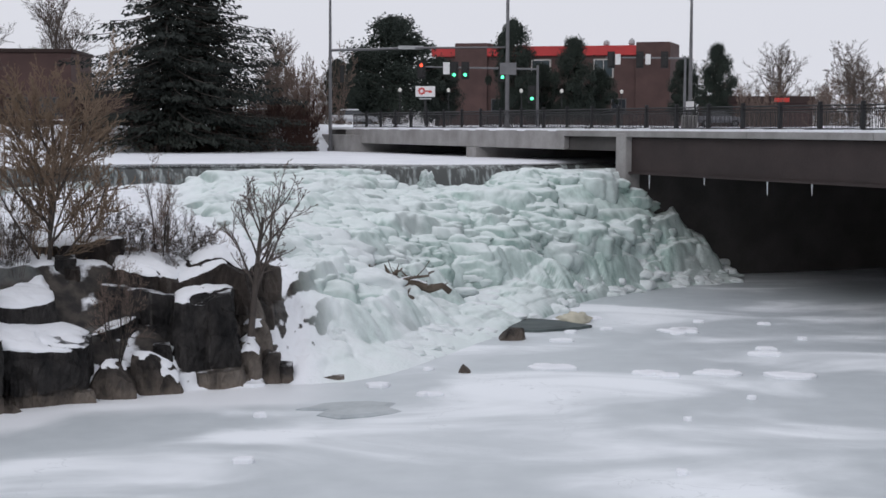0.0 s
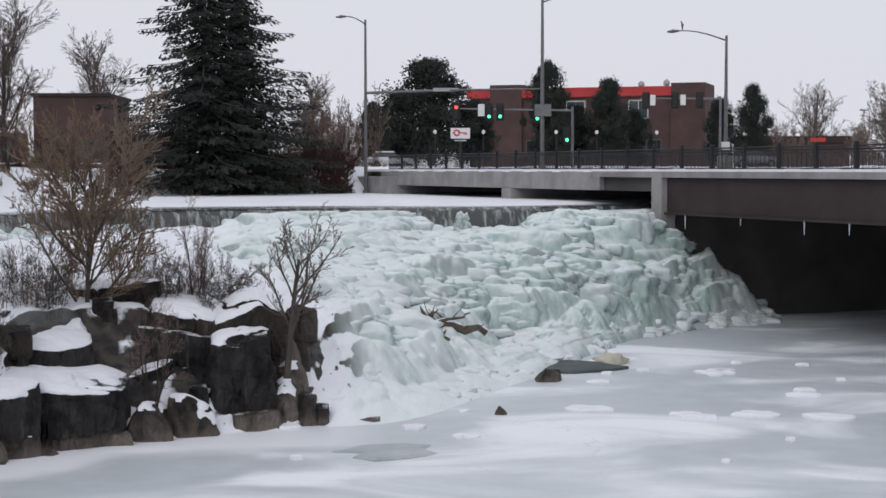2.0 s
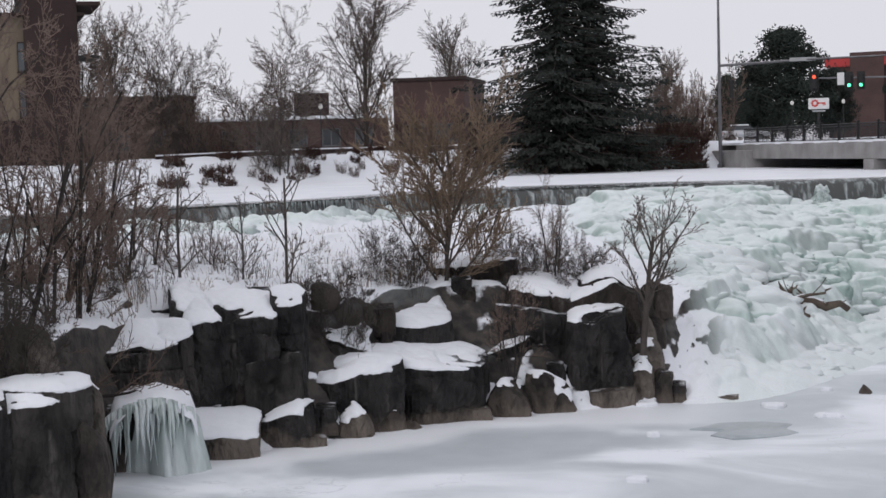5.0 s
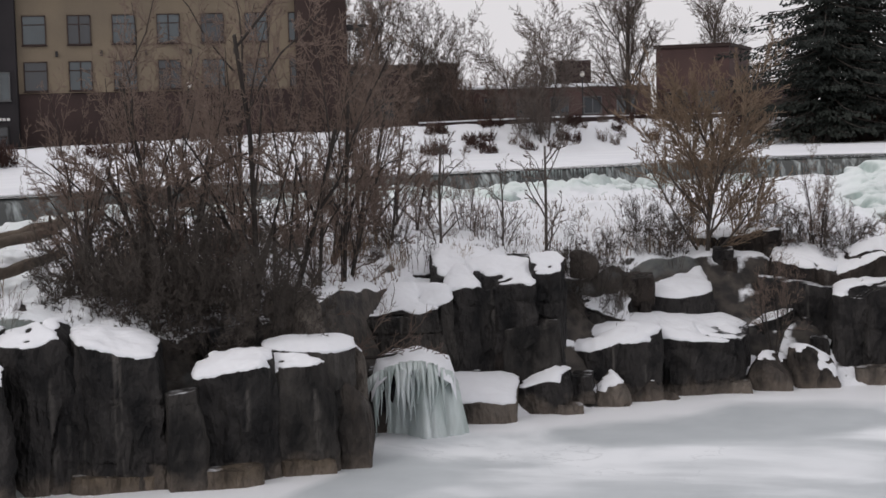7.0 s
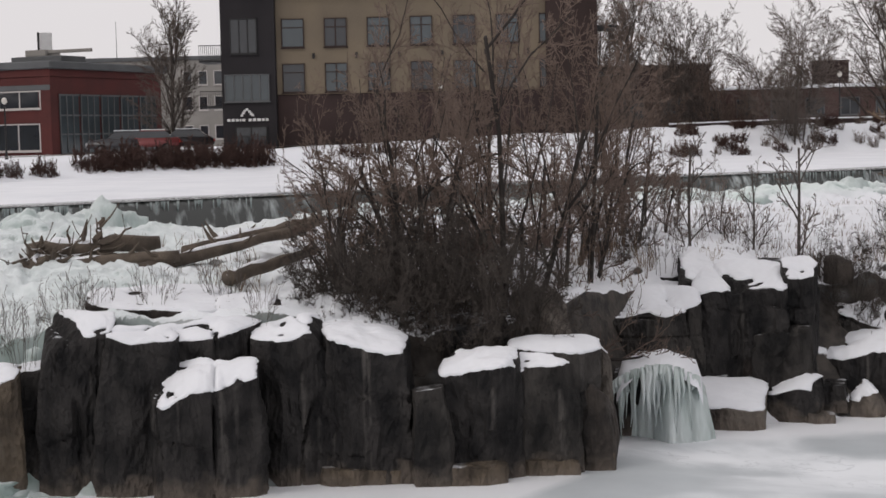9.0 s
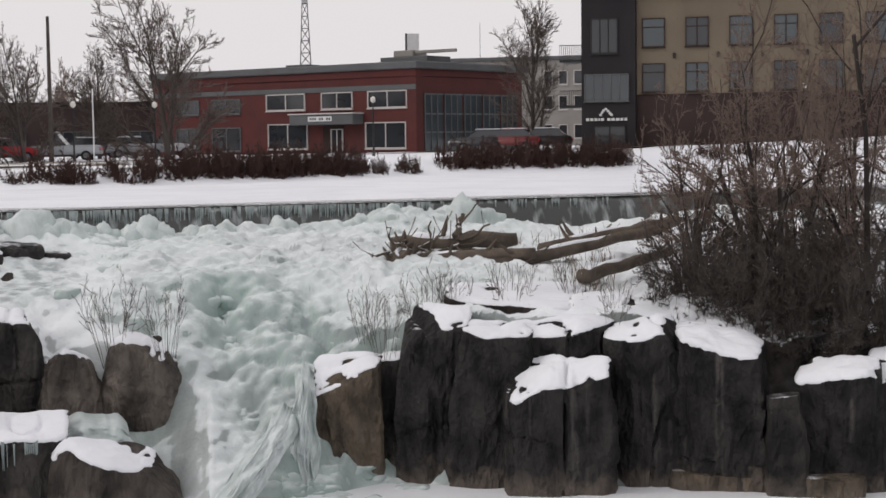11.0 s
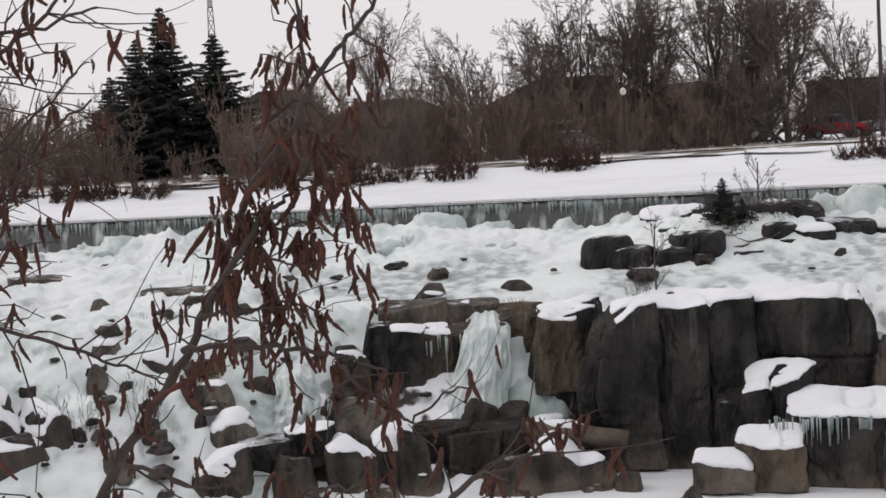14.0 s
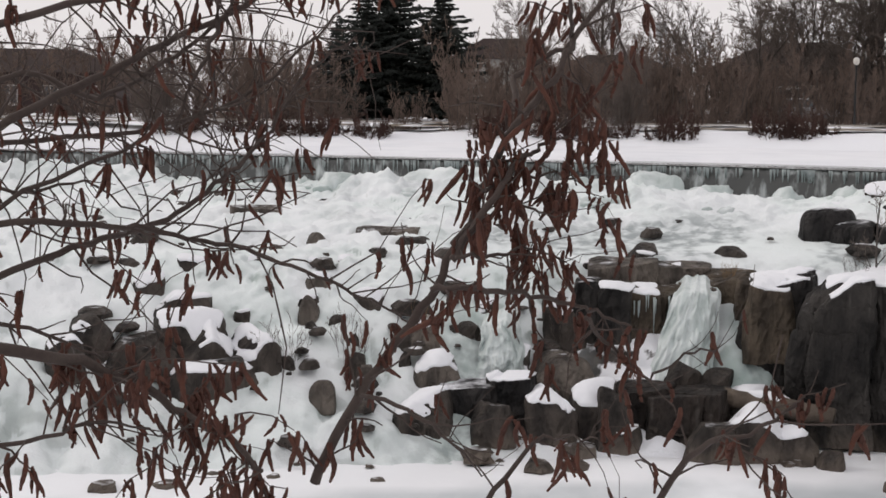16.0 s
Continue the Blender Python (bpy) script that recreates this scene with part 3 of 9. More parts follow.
def land_sheet(name, a0, a1, step, label):
    acol = np.concatenate([np.arange(a1, 12, -step), np.arange(12, a0 - 1e-6, -0.5 * step)])
    rows = 270
    u = np.linspace(0, 1, rows)
    rp = smooth_interp(acol, AZ, R_POOL) - 2.0
    rl = lip_r(acol) - 0.25
    A = np.repeat(acol[None, :], rows, 0)
    R = rp[None, :] + (rl - rp)[None, :] * u[:, None]
    z = rapids_z(A, R)
    # the icefall ends in a slope under the bridge
    shoulder = brink_z(A + 0.35 * fbm(R * 0.6, A * 0.8, 19))
    under = np.clip((shoulder + 0.4) / 1.0, 0, 1)
    z = np.minimum(z, shoulder)
    apron = apron_at(A, z)
    p = xyz(A, R, z)
    x, y = p[..., 0], p[..., 1]
    wx, wy = x + 1.4 * vnoise(x * 0.3, y * 0.3, 5), y + 1.4 * vnoise(x * 0.3, y * 0.3, 9)
    nearlip = np.clip((rl[None, :] - R) / 2.2, 0.0, 1)
    inside = np.clip((z + 0.1) / 0.5, 0, 1) * np.clip((rl[None, :] - R) / 1.2, 0.0, 1) * under
    right = np.clip((np.interp(R, [52, 57, 64], [5.2, 6.5, 10.5]) - A) / 1.6, 0, 1)
    edge = smooth_interp(acol, AZ, R_EDGE)[None, :]
    chute = gauss(A - 52.5 - (R - 38) * 0.5, 3.6) * np.clip((44 - R) / 3, 0, 1)
    small = gauss(A - 73.6, 1.3) * np.clip((41 - R) / 2, 0, 1) + gauss(A - 84.5, 1.4) * np.clip((41 - R) / 2, 0, 1)
    foot = gauss(R - rl[None, :] + 1.2, 1.3) * np.clip((A - 10) / 4, 0, 1)
    footamp = 0.12 + 0.75 * np.clip(vnoise(A * 0.33, R * 0, 33) * 1.5 - 0.45, 0, 1)
    # broken rock under the snow, from the pool up to the brink
    rocky = np.clip((A - 5) / 1.5, 0, 1) * np.clip((edge + 2.5 - R) / 2, 0, 1) * (1 - right) * (1 - np.clip(chute * 1.6, 0, 1)) * np.clip((z + 0.1) / 0.3, 0, 1)
    steps = 0.45 * domes(wx * 0.45, wy * 0.45, 101) + 0.32 * domes(wx * 1.1, wy * 1.1, 103) + 0.5 * fbm(x * 0.7, y * 0.7, 105) - 0.35
    # bulging ice: rounded lumps in three sizes, stepping down in terraces
    jit = 2.2 * fbm(x * 0.16, y * 0.16, 57)
    q = (z + jit) / 1.5
    fr = q - np.floor(q)
    terrace = 1.5 * (np.floor(q) + np.clip((fr - 0.5) / 0.38, 0, 1)) - jit
    lumps = 1.15 * domes(wx * 0.24, wy * 0.24, 3) + 0.62 * domes(wx * 0.52, wy * 0.52, 4) + 0.40 * domes(wx * 1.05, wy * 1.05, 6) + 0.18 * domes(wx * 2.1, wy * 2.1, 8)
    fall = ((terrace - z) * 0.8 + 0.9 * lumps - 1.1) * (1 - 0.85 * apron) - 0.35 * apron
    rough = 0.35 * domes(wx * 0.7, wy * 0.7, 13) + 0.30 * domes(wx * 1.5, wy * 1.5, 14) + 0.13 * domes(wx * 3.2, wy * 3.2, 15) - 0.4
    calm = np.interp(A, [54, 60, 72, 77], [1.0, 0.35, 0.35, 0.85])
    plain = calm * (0.7 * fbm(wx * 0.35, wy * 0.35, 21, 6) + 0.16 * domes(wx * 0.8, wy * 1.2, 22)) + 0.07 * domes(wx * 2.6, wy * 3.4, 23) - 0.12
    ledge = 0.10 * np.clip((fbm(wx * 0.8, wy * 1.5, 29, 4) + 0.02) / 0.05, 0, 1) + 0.09 * np.clip((fbm(wx * 1.7, wy * 2.8, 39, 3) - 0.03) / 0.05, 0, 1)
    icy = np.clip((A - 42) / 4, 0, 1) * np.clip((60 - A) / 3, 0, 1) * np.clip((R - 36) / 2, 0, 1) * (1 - chute)
    plain = plain + ledge + icy * (0.22 * domes(wx * 1.1, wy * 1.1, 24) + 0.12 * domes(wx * 2.4, wy * 2.4, 25))
    channel = gauss(R - 43.0 - 0.6 * np.sin(A * 0.35), 2.3) * np.clip((A - 59) / 3, 0, 1) * np.clip((86 - A) / 4, 0, 1)
    amp = np.clip(z / 0.8, 0.45, 1) * (0.35 + 0.65 * nearlip)
    dz = inside * (fall * right * amp + (1 - right) * (plain * (1 - chute) * (1 - 0.7 * rocky) + (1.5 * rough + 0.5 * domes(wx * 0.42, wy * 0.42, 17) - 0.25) * chute + 0.3 * rough * small) * (1 - 0.95 * channel) - 0.12 * channel)
    sunk = np.clip((29 - A) / 3, 0, 1) + np.clip((A - 56) / 1.5, 0, 1)
    dz = dz + rocky * (steps - 0.55 * sunk)
    dz = dz + 0.75 * gauss(A - 66.0, 4.6) * gauss(R - 45.6, 1.9)
    dz = dz + foot * footamp * (0.55 * domes(wx * 0.9, wy * 0.9, 31) + 0.35 * domes(wx * 2.2, wy * 2.2, 35))
    low_crest = np.clip((A + 2.9) / 0.5, 0, 1) * np.clip((2.7 - A) / 0.5, 0, 1) * np.clip((R - rl[None, :] + 10) / 2, 0, 1)
    top = LIP_Z - 0.12 - 0.95 * low_crest - z
    dz = np.where(A < 12, np.minimum(dz, top), dz)
    swell = inside * right * amp * (lumps - 1.1) * 0.45 * (1 - 0.8 * apron) + inside * chute * 0.25 * rough
    p = xyz(A, R - swell, z + dz)
    ob = sheet(name, p, M_LAND, "structure", label)
    drift = np.clip((3.2 - z) / 1.6, 0, 1) * np.clip((A + 1.5) / 3, 0, 1) * right * 1.0
    drift = np.clip(np.maximum(drift, 0.3 * np.clip((A - 3.5) / 3, 0, 1) * right) * (0.55 + 1.4 * fbm(x * 0.9, y * 0.9, 71)), 0, 1)
    beyond = np.clip((A - 36) / 4, 0, 1)
    snowy = beyond * (1 - 0.8 * channel) * (0.78 - 0.78 * np.clip(chute * 1.8 + small, 0, 1) - 0.25 * icy) * np.clip(0.75 + 4.0 * fbm(x * 0.6, y * 0.6, 73), 0.25, 1.15)
    drift = np.maximum(drift, snowy)
    dat = ob.data.attributes.new("drift", "FLOAT", "POINT")
    dat.data.foreach_set("value", np.clip(drift + 0.22 * np.clip(fbm(x * 0.5, y * 0.5, 77) * 6, 0, 1) * right * (1 - apron), 0, 1).reshape(-1).astype(np.float32))
    ice = np.clip(np.maximum.reduce([right, chute * 1.4, small * 1.4, foot * 1.3, np.clip(1.2 - np.abs(A - 53) / 14, 0, 0.75) * np.clip((46 - R) / 4, 0, 1), 0.8 * np.clip((A - 38) / 4, 0, 1) * np.clip((R - smooth_interp(acol, AZ, R_EDGE)[None, :] - 0.8) / 1.0, 0, 1), 0.85 * np.clip((A - 79) / 4, 0, 1)]), 0, 1)
    seam = np.clip(fbm(wx * 0.5, wy * 0.9, 83) * 5, 0, 1) * np.clip((A - 42) / 3, 0, 1)
    wet = np.clip(0.6 * chute + 0.5 * small + 0.35 * icy + 0.4 * seam + 1.7 * channel * np.clip(fbm(wx * 0.35, wy * 0.8, 87) * 6 + 0.6, 0, 1), 0, 1.0) + 0.30 * right * np.clip((z - 2.0) / 1.5, 0, 1) * np.clip(fbm(wx * 0.25, wy * 0.25, 85) * 4 + 0.3, 0, 1)
    wat = ob.data.attributes.new("wet", "FLOAT", "POINT")
    wat.data.foreach_set("value", wet.reshape(-1).astype(np.float32))
    at = ob.data.attributes.new("ice", "FLOAT", "POINT")
    at.data.foreach_set("value", ice.reshape(-1).astype(np.float32))
    return ob


# ---- pool of the river below the falls
def lake_material():
    m = bpy.data.materials.new("frozen_pool")
    m.use_nodes = True
    n, l = m.node_tree.nodes, m.node_tree.links
    p = n["Principled BSDF"]
    tc = n.new("ShaderNodeTexCoord")
    mp = n.new("ShaderNodeMapping")
    mp.inputs["Scale"].default_value = (0.11, 0.17, 1)
    l.new(tc.outputs["Object"], mp.inputs[0])
    a = n.new("ShaderNodeTexNoise")
    a.inputs["Scale"].default_value, a.inputs["Detail"].default_value, a.inputs["Distortion"].default_value = 1.0, 7, 0.8
    l.new(mp.outputs[0], a.inputs["Vector"])
    f = n.new("ShaderNodeMapRange")
    f.interpolation_type = "SMOOTHSTEP"
    f.inputs[1].default_value, f.inputs[2].default_value = 0.45, 0.66
    l.new(a.outputs[0], f.inputs[0])
    b = n.new("ShaderNodeTexNoise")
    b.inputs["Scale"].default_value, b.inputs["Detail"].default_value = 0.9, 8
    l.new(tc.outputs["Object"], b.inputs["Vector"])
    c0 = n.new("ShaderNodeMix")
    c0.data_type = "RGBA"
    c0.inputs[6].default_value, c0.inputs[7].default_value = (0.44, 0.48, 0.505, 1), (0.60, 0.64, 0.665, 1)
    l.new(b.outputs[0], c0.inputs[0])
    c = n.new("ShaderNodeMix")
    c.data_type = "RGBA"
    c.inputs[7].default_value = (0.84, 0.87, 0.90, 1)
    l.new(f.outputs[0], c.inputs[0])
    l.new(c0.outputs[2], c.inputs[6])
    wob = n.new("ShaderNodeVectorMath")
    wob.operation = "MULTIPLY_ADD"
    wob.inputs[1].default_value = (5.0, 5.0, 0)
    l.new(b.outputs["Color"], wob.inputs[0])
    l.new(tc.outputs["Object"], wob.inputs[2])
    ed = n.new("ShaderNodeTexVoronoi")
    ed.feature = "DISTANCE_TO_EDGE"
    ed.inputs["Scale"].default_value = 0.16
    l.new(wob.outputs[0], ed.inputs["Vector"])
    cr = n.new("ShaderNodeMapRange")
    cr.inputs[2].default_value, cr.inputs[3].default_value, cr.inputs[4].default_value = 0.008, 0.28, 0.0
    l.new(ed.outputs["Distance"], cr.inputs[0])
    brk = n.new("ShaderNodeMapRange")
    brk.inputs[1].default_value, brk.inputs[2].default_value = 0.48, 0.60
    l.new(a.outputs[0], brk.inputs[0])
    cm = n.new("ShaderNodeMath")
    cm.operation = "MULTIPLY"
    l.new(cr.outputs[0], cm.inputs[0])
    l.new(brk.outputs[0], cm.inputs[1])
    c2 = n.new("ShaderNodeMix")
    c2.data_type = "RGBA"
    c2.inputs[7].default_value = (0.30, 0.33, 0.35, 1)
    l.new(cm.outputs[0], c2.inputs[0])
    l.new(c.outputs[2], c2.inputs[6])
    sh = n.new("ShaderNodeAttribute")
    sh.attribute_name = "shore"
    c3 = n.new("ShaderNodeMix")
    c3.data_type = "RGBA"
    c3.inputs[7].default_value = (0.86, 0.88, 0.91, 1)
    l.new(sh.outputs["Fac"], c3.inputs[0])
    l.new(c2.outputs[2], c3.inputs[6])
    l.new(c3.outputs[2], p.inputs["Base Color"])
    rr = n.new("ShaderNodeMapRange")
    rr.inputs[3].default_value, rr.inputs[4].default_value = 0.42, 0.8
    l.new(f.outputs[0], rr.inputs[0])
    l.new(rr.outputs[0], p.inputs["Roughness"])
    bp = n.new("ShaderNodeBump")
    bp.inputs["Strength"].default_value, bp.inputs["Distance"].default_value = 0.25, 0.1
    l.new(b.outputs[0], bp.inputs["Height"])
    l.new(bp.outputs[0], p.inputs["Normal"])
    return m


M_POOL = lake_material()
M_WATER = mat("open_water", (0.10, 0.12, 0.125), 0.12, vary=0.3, scale=0.7, fine=5, bump=0.25, spec=0.6, bump_dist=0.03)

land_sheet("ground_frozen_falls", -20, 112, 0.13, "lumpy pale green icefall and snowed rocky rapids below the weir")


# bulging lumps of ice heaped over the falls and the chute
def ice_lumps(name, spots, label, seed, wet=0.15):
    """Spots: bearing, distance, height, half width, half height, snow cover."""
    rng = np.random.default_rng(seed)
    vs, fs, dr, base = [], [], [], 0
    for az, r, z, w, h, cover in spots:
        d, f = BALLS[4 if w > 0.8 else 3 if w > 0.3 else 2]
        o = rng.uniform(0, 60, 3)
        puff = 0.30 * np.abs(vnoise3(d * 1.5 + o, 1)) + 0.20 * np.abs(vnoise3(d * 2.8 + o, 2)) + 0.07 * np.abs(vnoise3(d * 6.0 + o, 3))
        g = 0.72 + 0.22 * vnoise3(d * 1.1 + o, 4) + puff
        drip = 0.30 * np.abs(vnoise3(d * np.array([5.5, 5.5, 0.7]) + o, 5)) * np.clip(0.45 - d[:, 2], 0, 1)
        lx, ly = d[:, 0] * w * (g + drip), d[:, 1] * w * rng.uniform(0.6, 0.95) * (g + drip)
        lz = np.where(d[:, 2] > 0, d[:, 2] * h * 0.8, d[:, 2] * h * 1.6) * g
        t = math.radians(az) + rng.normal(0, 0.35)
        c = xyz(np.array(az), np.array(r), np.array(z))
        vs.append(np.stack([c[0] + lx * math.cos(t) - ly * math.sin(t), c[1] + lx * math.sin(t) + ly * math.cos(t), c[2] + lz], -1))
        fs.append(f + base)
        dr.append(np.full(len(d), cover))
        base += len(d)
    v, f = np.concatenate(vs), np.concatenate(fs)
    me = bpy.data.meshes.new(name)
    me.vertices.add(len(v))
    me.vertices.foreach_set("co", v.reshape(-1).astype(np.float32))
    me.loops.add(len(f) * 3)
    me.loops.foreach_set("vertex_index", f.reshape(-1).astype(np.int32))
    me.polygons.add(len(f))
    me.polygons.foreach_set("loop_start", np.arange(0, len(f) * 3, 3, dtype=np.int32))
    me.polygons.foreach_set("use_smooth", np.ones(len(f), dtype=bool))
    me.update(calc_edges=True)
    me.materials.append(M_LAND)
    for key, val in (("ice", np.ones(len(v))), ("drift", np.concatenate(dr)), ("wet", np.full(len(v), wet))):
        at = me.attributes.new(key, "FLOAT", "POINT")
        at.data.foreach_set("value", val.astype(np.float32))
    return tagged(new(name, me), label, "ice", "", "stuff")


rng = random.Random(77)
spots = []
for i in range(1250):
    az = rng.uniform(-11.0, 8.5)
    a1 = np.array([az])
    r0, r1 = float(smooth_interp(a1, AZ, R_POOL)[0]), float(lip_r(a1)[0])
    r = r1 - 1.0 - (r1 - r0 - 1.2) * rng.random() ** 1.15
    if az > np.interp(r, [52, 57, 64], [4.6, 5.6, 9]):
        continue
    z = min(gz(az, r), float(brink_z(az)))
    if float(apron_at(az, z)) > 0.3 and rng.random() < 0.9:
        continue
    if z < 0.1:
        continue
    low = z < 1.8
    w = (0.3 + 0.7 * rng.random() ** 2) if low else (0.7 + 1.5 * rng.random() ** 1.8)
    if az < -6.5:
        w = min(w, 0.7)
    h = w * (rng.uniform(0.3, 0.55) if low else rng.uniform(0.4, 0.75))
    z = min(z - 0.45 * h + (0.0 if low else 0.2), LIP_Z - 0.1 - 0.95 * h)
    if -2.6 < az < 2.4 and r > r1 - 10:
        z = min(z, 5.2 - 0.95 * h)
    patch = noise.noise(Vector((az * 0.45, r * 0.22, 3)))
    spots.append((az, r, z, w, h, min(1.0, max(0.0, (0.75 * rng.uniform(0.6, 1.3) if low else 0.04 + 0.8 * patch + rng.uniform(-0.1, 0.22) + 0.35 * min(1.0, max(0.0, (az - 2) / 4)))))))
ice_lumps("icefall_lumps", spots, "rounded pale green lumps of ice heaped down the falls", 5)
spots = []
for i in range(620):
    if i < 330:
        r = rng.uniform(34.2, 45)
        az = 52.5 + (r - 38) * 0.45 + rng.gauss(0, 2.3)
        w = 0.16 + 0.42 * rng.random() ** 1.6
        cover = rng.uniform(0.0, 0.25)
    else:
        az = rng.choice((rng.uniform(46, 60), rng.uniform(74, 98), rng.uniform(13, 22)))
        r = float(lip_r(np.array([az]))[0]) - 0.9 - abs(rng.gauss(0, 1.3))
        w = 0.18 + 0.45 * rng.random() ** 2
        cover = rng.uniform(0.1, 0.6)
    z = gz(az, r)
    spots.append((az, r, z - 0.05 + (0.15 if i >= 330 else 0.0), w, w * rng.uniform(0.5, 0.9), cover))
ice_lumps("chute_ice_lumps", spots, "small rounded lumps of wet ice in the chute and along the weir", 6, 0.45)

pool_a = np.arange(112, -60, -0.8)
pool_r = np.concatenate([np.linspace(14, 60, 60), np.linspace(61, 130, 40)])
PA, PR = np.meshgrid(pool_a, pool_r)
pp = xyz(PA, PR, 0.0 * PR)
pp[..., 2] = 0.10 * fbm(pp[..., 0] * 0.25, pp[..., 1] * 0.25, 41) + 0.04 * domes(pp[..., 0] * 0.9, pp[..., 1] * 0.9, 42)
pool = sheet("water_pool_ice", pp, M_POOL, "structure", "frozen pool of grey ice with drifted snow below the falls")
shore = np.clip((PR - smooth_interp(PA, AZ, R_POOL) + 2.6 + 5.0 * fbm(pp[..., 0] * 0.2, pp[..., 1] * 0.2, 48)) / 0.8, 0, 1) * np.clip((PA - 3) / 4, 0, 1)
pat = pool.data.attributes.new("shore", "FLOAT", "POINT")
pat.data.foreach_set("value", shore.reshape(-1).astype(np.float32))

# near bank under the camera, round to behind it
ba = np.arange(360, -0.1, -3.0)
br = np.concatenate([[0.0], np.linspace(0.3, 6, 8), np.linspace(7, 24, 14)])
BA, BR = np.meshgrid(ba, br)
bz = np.interp(BR, [0, 3, 6, 24], [6.4, 6.3, 5.6, -0.6])
behind = np.clip((np.cos(np.radians(BA - 222)) + 0.2) / 0.6, 0, 1)
bz = bz * (1 - behind) + 6.4 * behind
bp_ = xyz(BA, BR, bz)
bp_[..., 2] += 0.35 * fbm(bp_[..., 0] * 0.5, bp_[..., 1] * 0.5, 44)
sheet("ground_near_bank", bp_, M_BANK, "structure", "snow-covered river bank")

# upper river: strip of open water at the lip, snowed ice behind it, far bank out to the horizon
ua = np.arange(112, -24.1, -0.4)
lipc, shc = lip_r(ua), shore_r(ua)
wide = 1.6 + 2.2 * vnoise(ua * 0.12, 0 * ua, 7) + np.interp(ua, [0, 6, 14, 20], [1.0, 4.0, 5.0, 0.0])
rows_w = np.linspace(0, 1, 6)
WR = lipc[None, :] - 0.25 + (wide[None, :] + 1.2) * rows_w[:, None]
WA = np.repeat(ua[None, :], 6, 0)
sheet("water_above_weir", xyz(WA, WR, LIP_Z - 0.03 + 0 * WR), M_WATER, "structure", "dark shallow water sliding to the weir lip")
rows_i = np.linspace(0, 1, 60)
IR = (lipc + wide)[None, :] + (shc - lipc - wide + 3)[None, :] * rows_i[:, None]
IA = np.repeat(ua[None, :], 60, 0)
ip = xyz(IA, IR, 0 * IR)
ip[..., 2] = LIP_Z + 0.06 + 0.05 * fbm(ip[..., 0] * 0.3, ip[..., 1] * 0.3, 47) + 0.06 * np.minimum(1, rows_i[:, None] * 12) - 0.12 * (rows_i[:, None] < 0.001)
sheet("water_upper_river_snow", ip, M_SNOW, "structure", "flat snow-covered river ice above the weir")

ga = np.arange(130, -60.1, -0.4)
gs = shore_r(ga)
gk = np.concatenate([np.linspace(0, 14, 46), np.geomspace(15, 3500, 40)])
GR = gs[None, :] + gk[:, None]
GA = np.repeat(ga[None, :], len(gk), 0)
gp = xyz(GA, GR, bank_z(GA, GR))
near = np.clip(1 - (GR - gs[None, :]) / 60, 0.15, 1)
gp[..., 2] += near * (0.7 * fbm(gp[..., 0] * 0.22, gp[..., 1] * 0.22, 51) * np.clip(gk[:, None] / 4, 0, 1))
gp[0, :, 2] -= 0.4
sheet("ground", gp, M_BANK, "structure", "snowy far bank and town ground reaching the horizon")

# low weir wall with its water curtain
def weir_material():
    m = bpy.data.materials.new("weir_curtain")
    m.use_nodes = True
    n, l = m.node_tree.nodes, m.node_tree.links
    p = n["Principled BSDF"]
    p.inputs["Roughness"].default_value = 0.25
    uv = n.new("ShaderNodeTexCoord")
    mp = n.new("ShaderNodeMapping")
    mp.inputs["Scale"].default_value = (3.2, 3.2, 0.25)
    l.new(uv.outputs["Object"], mp.inputs[0])
    a = n.new("ShaderNodeTexNoise")
    a.inputs["Scale"].default_value, a.inputs["Detail"].default_value = 1.0, 6
    l.new(mp.outputs[0], a.inputs["Vector"])
    r = n.new("ShaderNodeValToRGB")
    r.color_ramp.elements[0].position, r.color_ramp.elements[0].color = 0.50, (0.060, 0.064, 0.062, 1)
    r.color_ramp.elements[1].position, r.color_ramp.elements[1].color = 0.78, (0.48, 0.53, 0.53, 1)
    l.new(a.outputs[0], r.inputs[0])
    l.new(r.outputs[0], p.inputs["Base Color"])
    b = n.new("ShaderNodeBump")
    b.inputs["Strength"].default_value = 0.5
    l.new(a.outputs[0], b.inputs["Height"])
    l.new(b.outputs[0], p.inputs["Normal"])
    return m


M_WEIR = weir_material()
va = np.arange(112, -8.0, -0.12)
vl = lip_r(va)
foot = np.interp(va, [-8, 5, 11], [5.0, 5.0, 4.7])
prof = [(-0.75, None), (-0.62, 0.35), (-0.5, 0.6), (-0.36, 0.85), (-0.18, 0.97), (0.05, 1.0), (0.6, 1.0), (0.6, None)]
wp = []
for dr, h in prof:
    jag = 0.10 * fbm(va * 9, 0 * va, 61, 3) * (dr < 0)
    zz = foot if h is None else foot + (LIP_Z - 0.005 - foot) * h
    wp.append(xyz(va, vl + dr + jag, zz))
sheet("wall_weir", np.stack(wp), M_WEIR, "structure", "low concrete weir with a thin dark curtain of falling water")
# ---------------------------------------------------------------- rocks
ROCK_MATS = [M_ROCK, M_ROCK_BARE, M_ROCK_GREY, M_ROCK_TAN, M_ROCK_GREY, M_ROCK_BROWN, M_ROCK_DARKGREY, M_ROCK]
ROCK_WORDS = ["black basalt block", "brown-black basalt block", "rounded grey boulder", "tan weathered rock", "flat grey rock slab", "angular grey-brown rock", "dark grey jointed rock", "rounded black rock"]


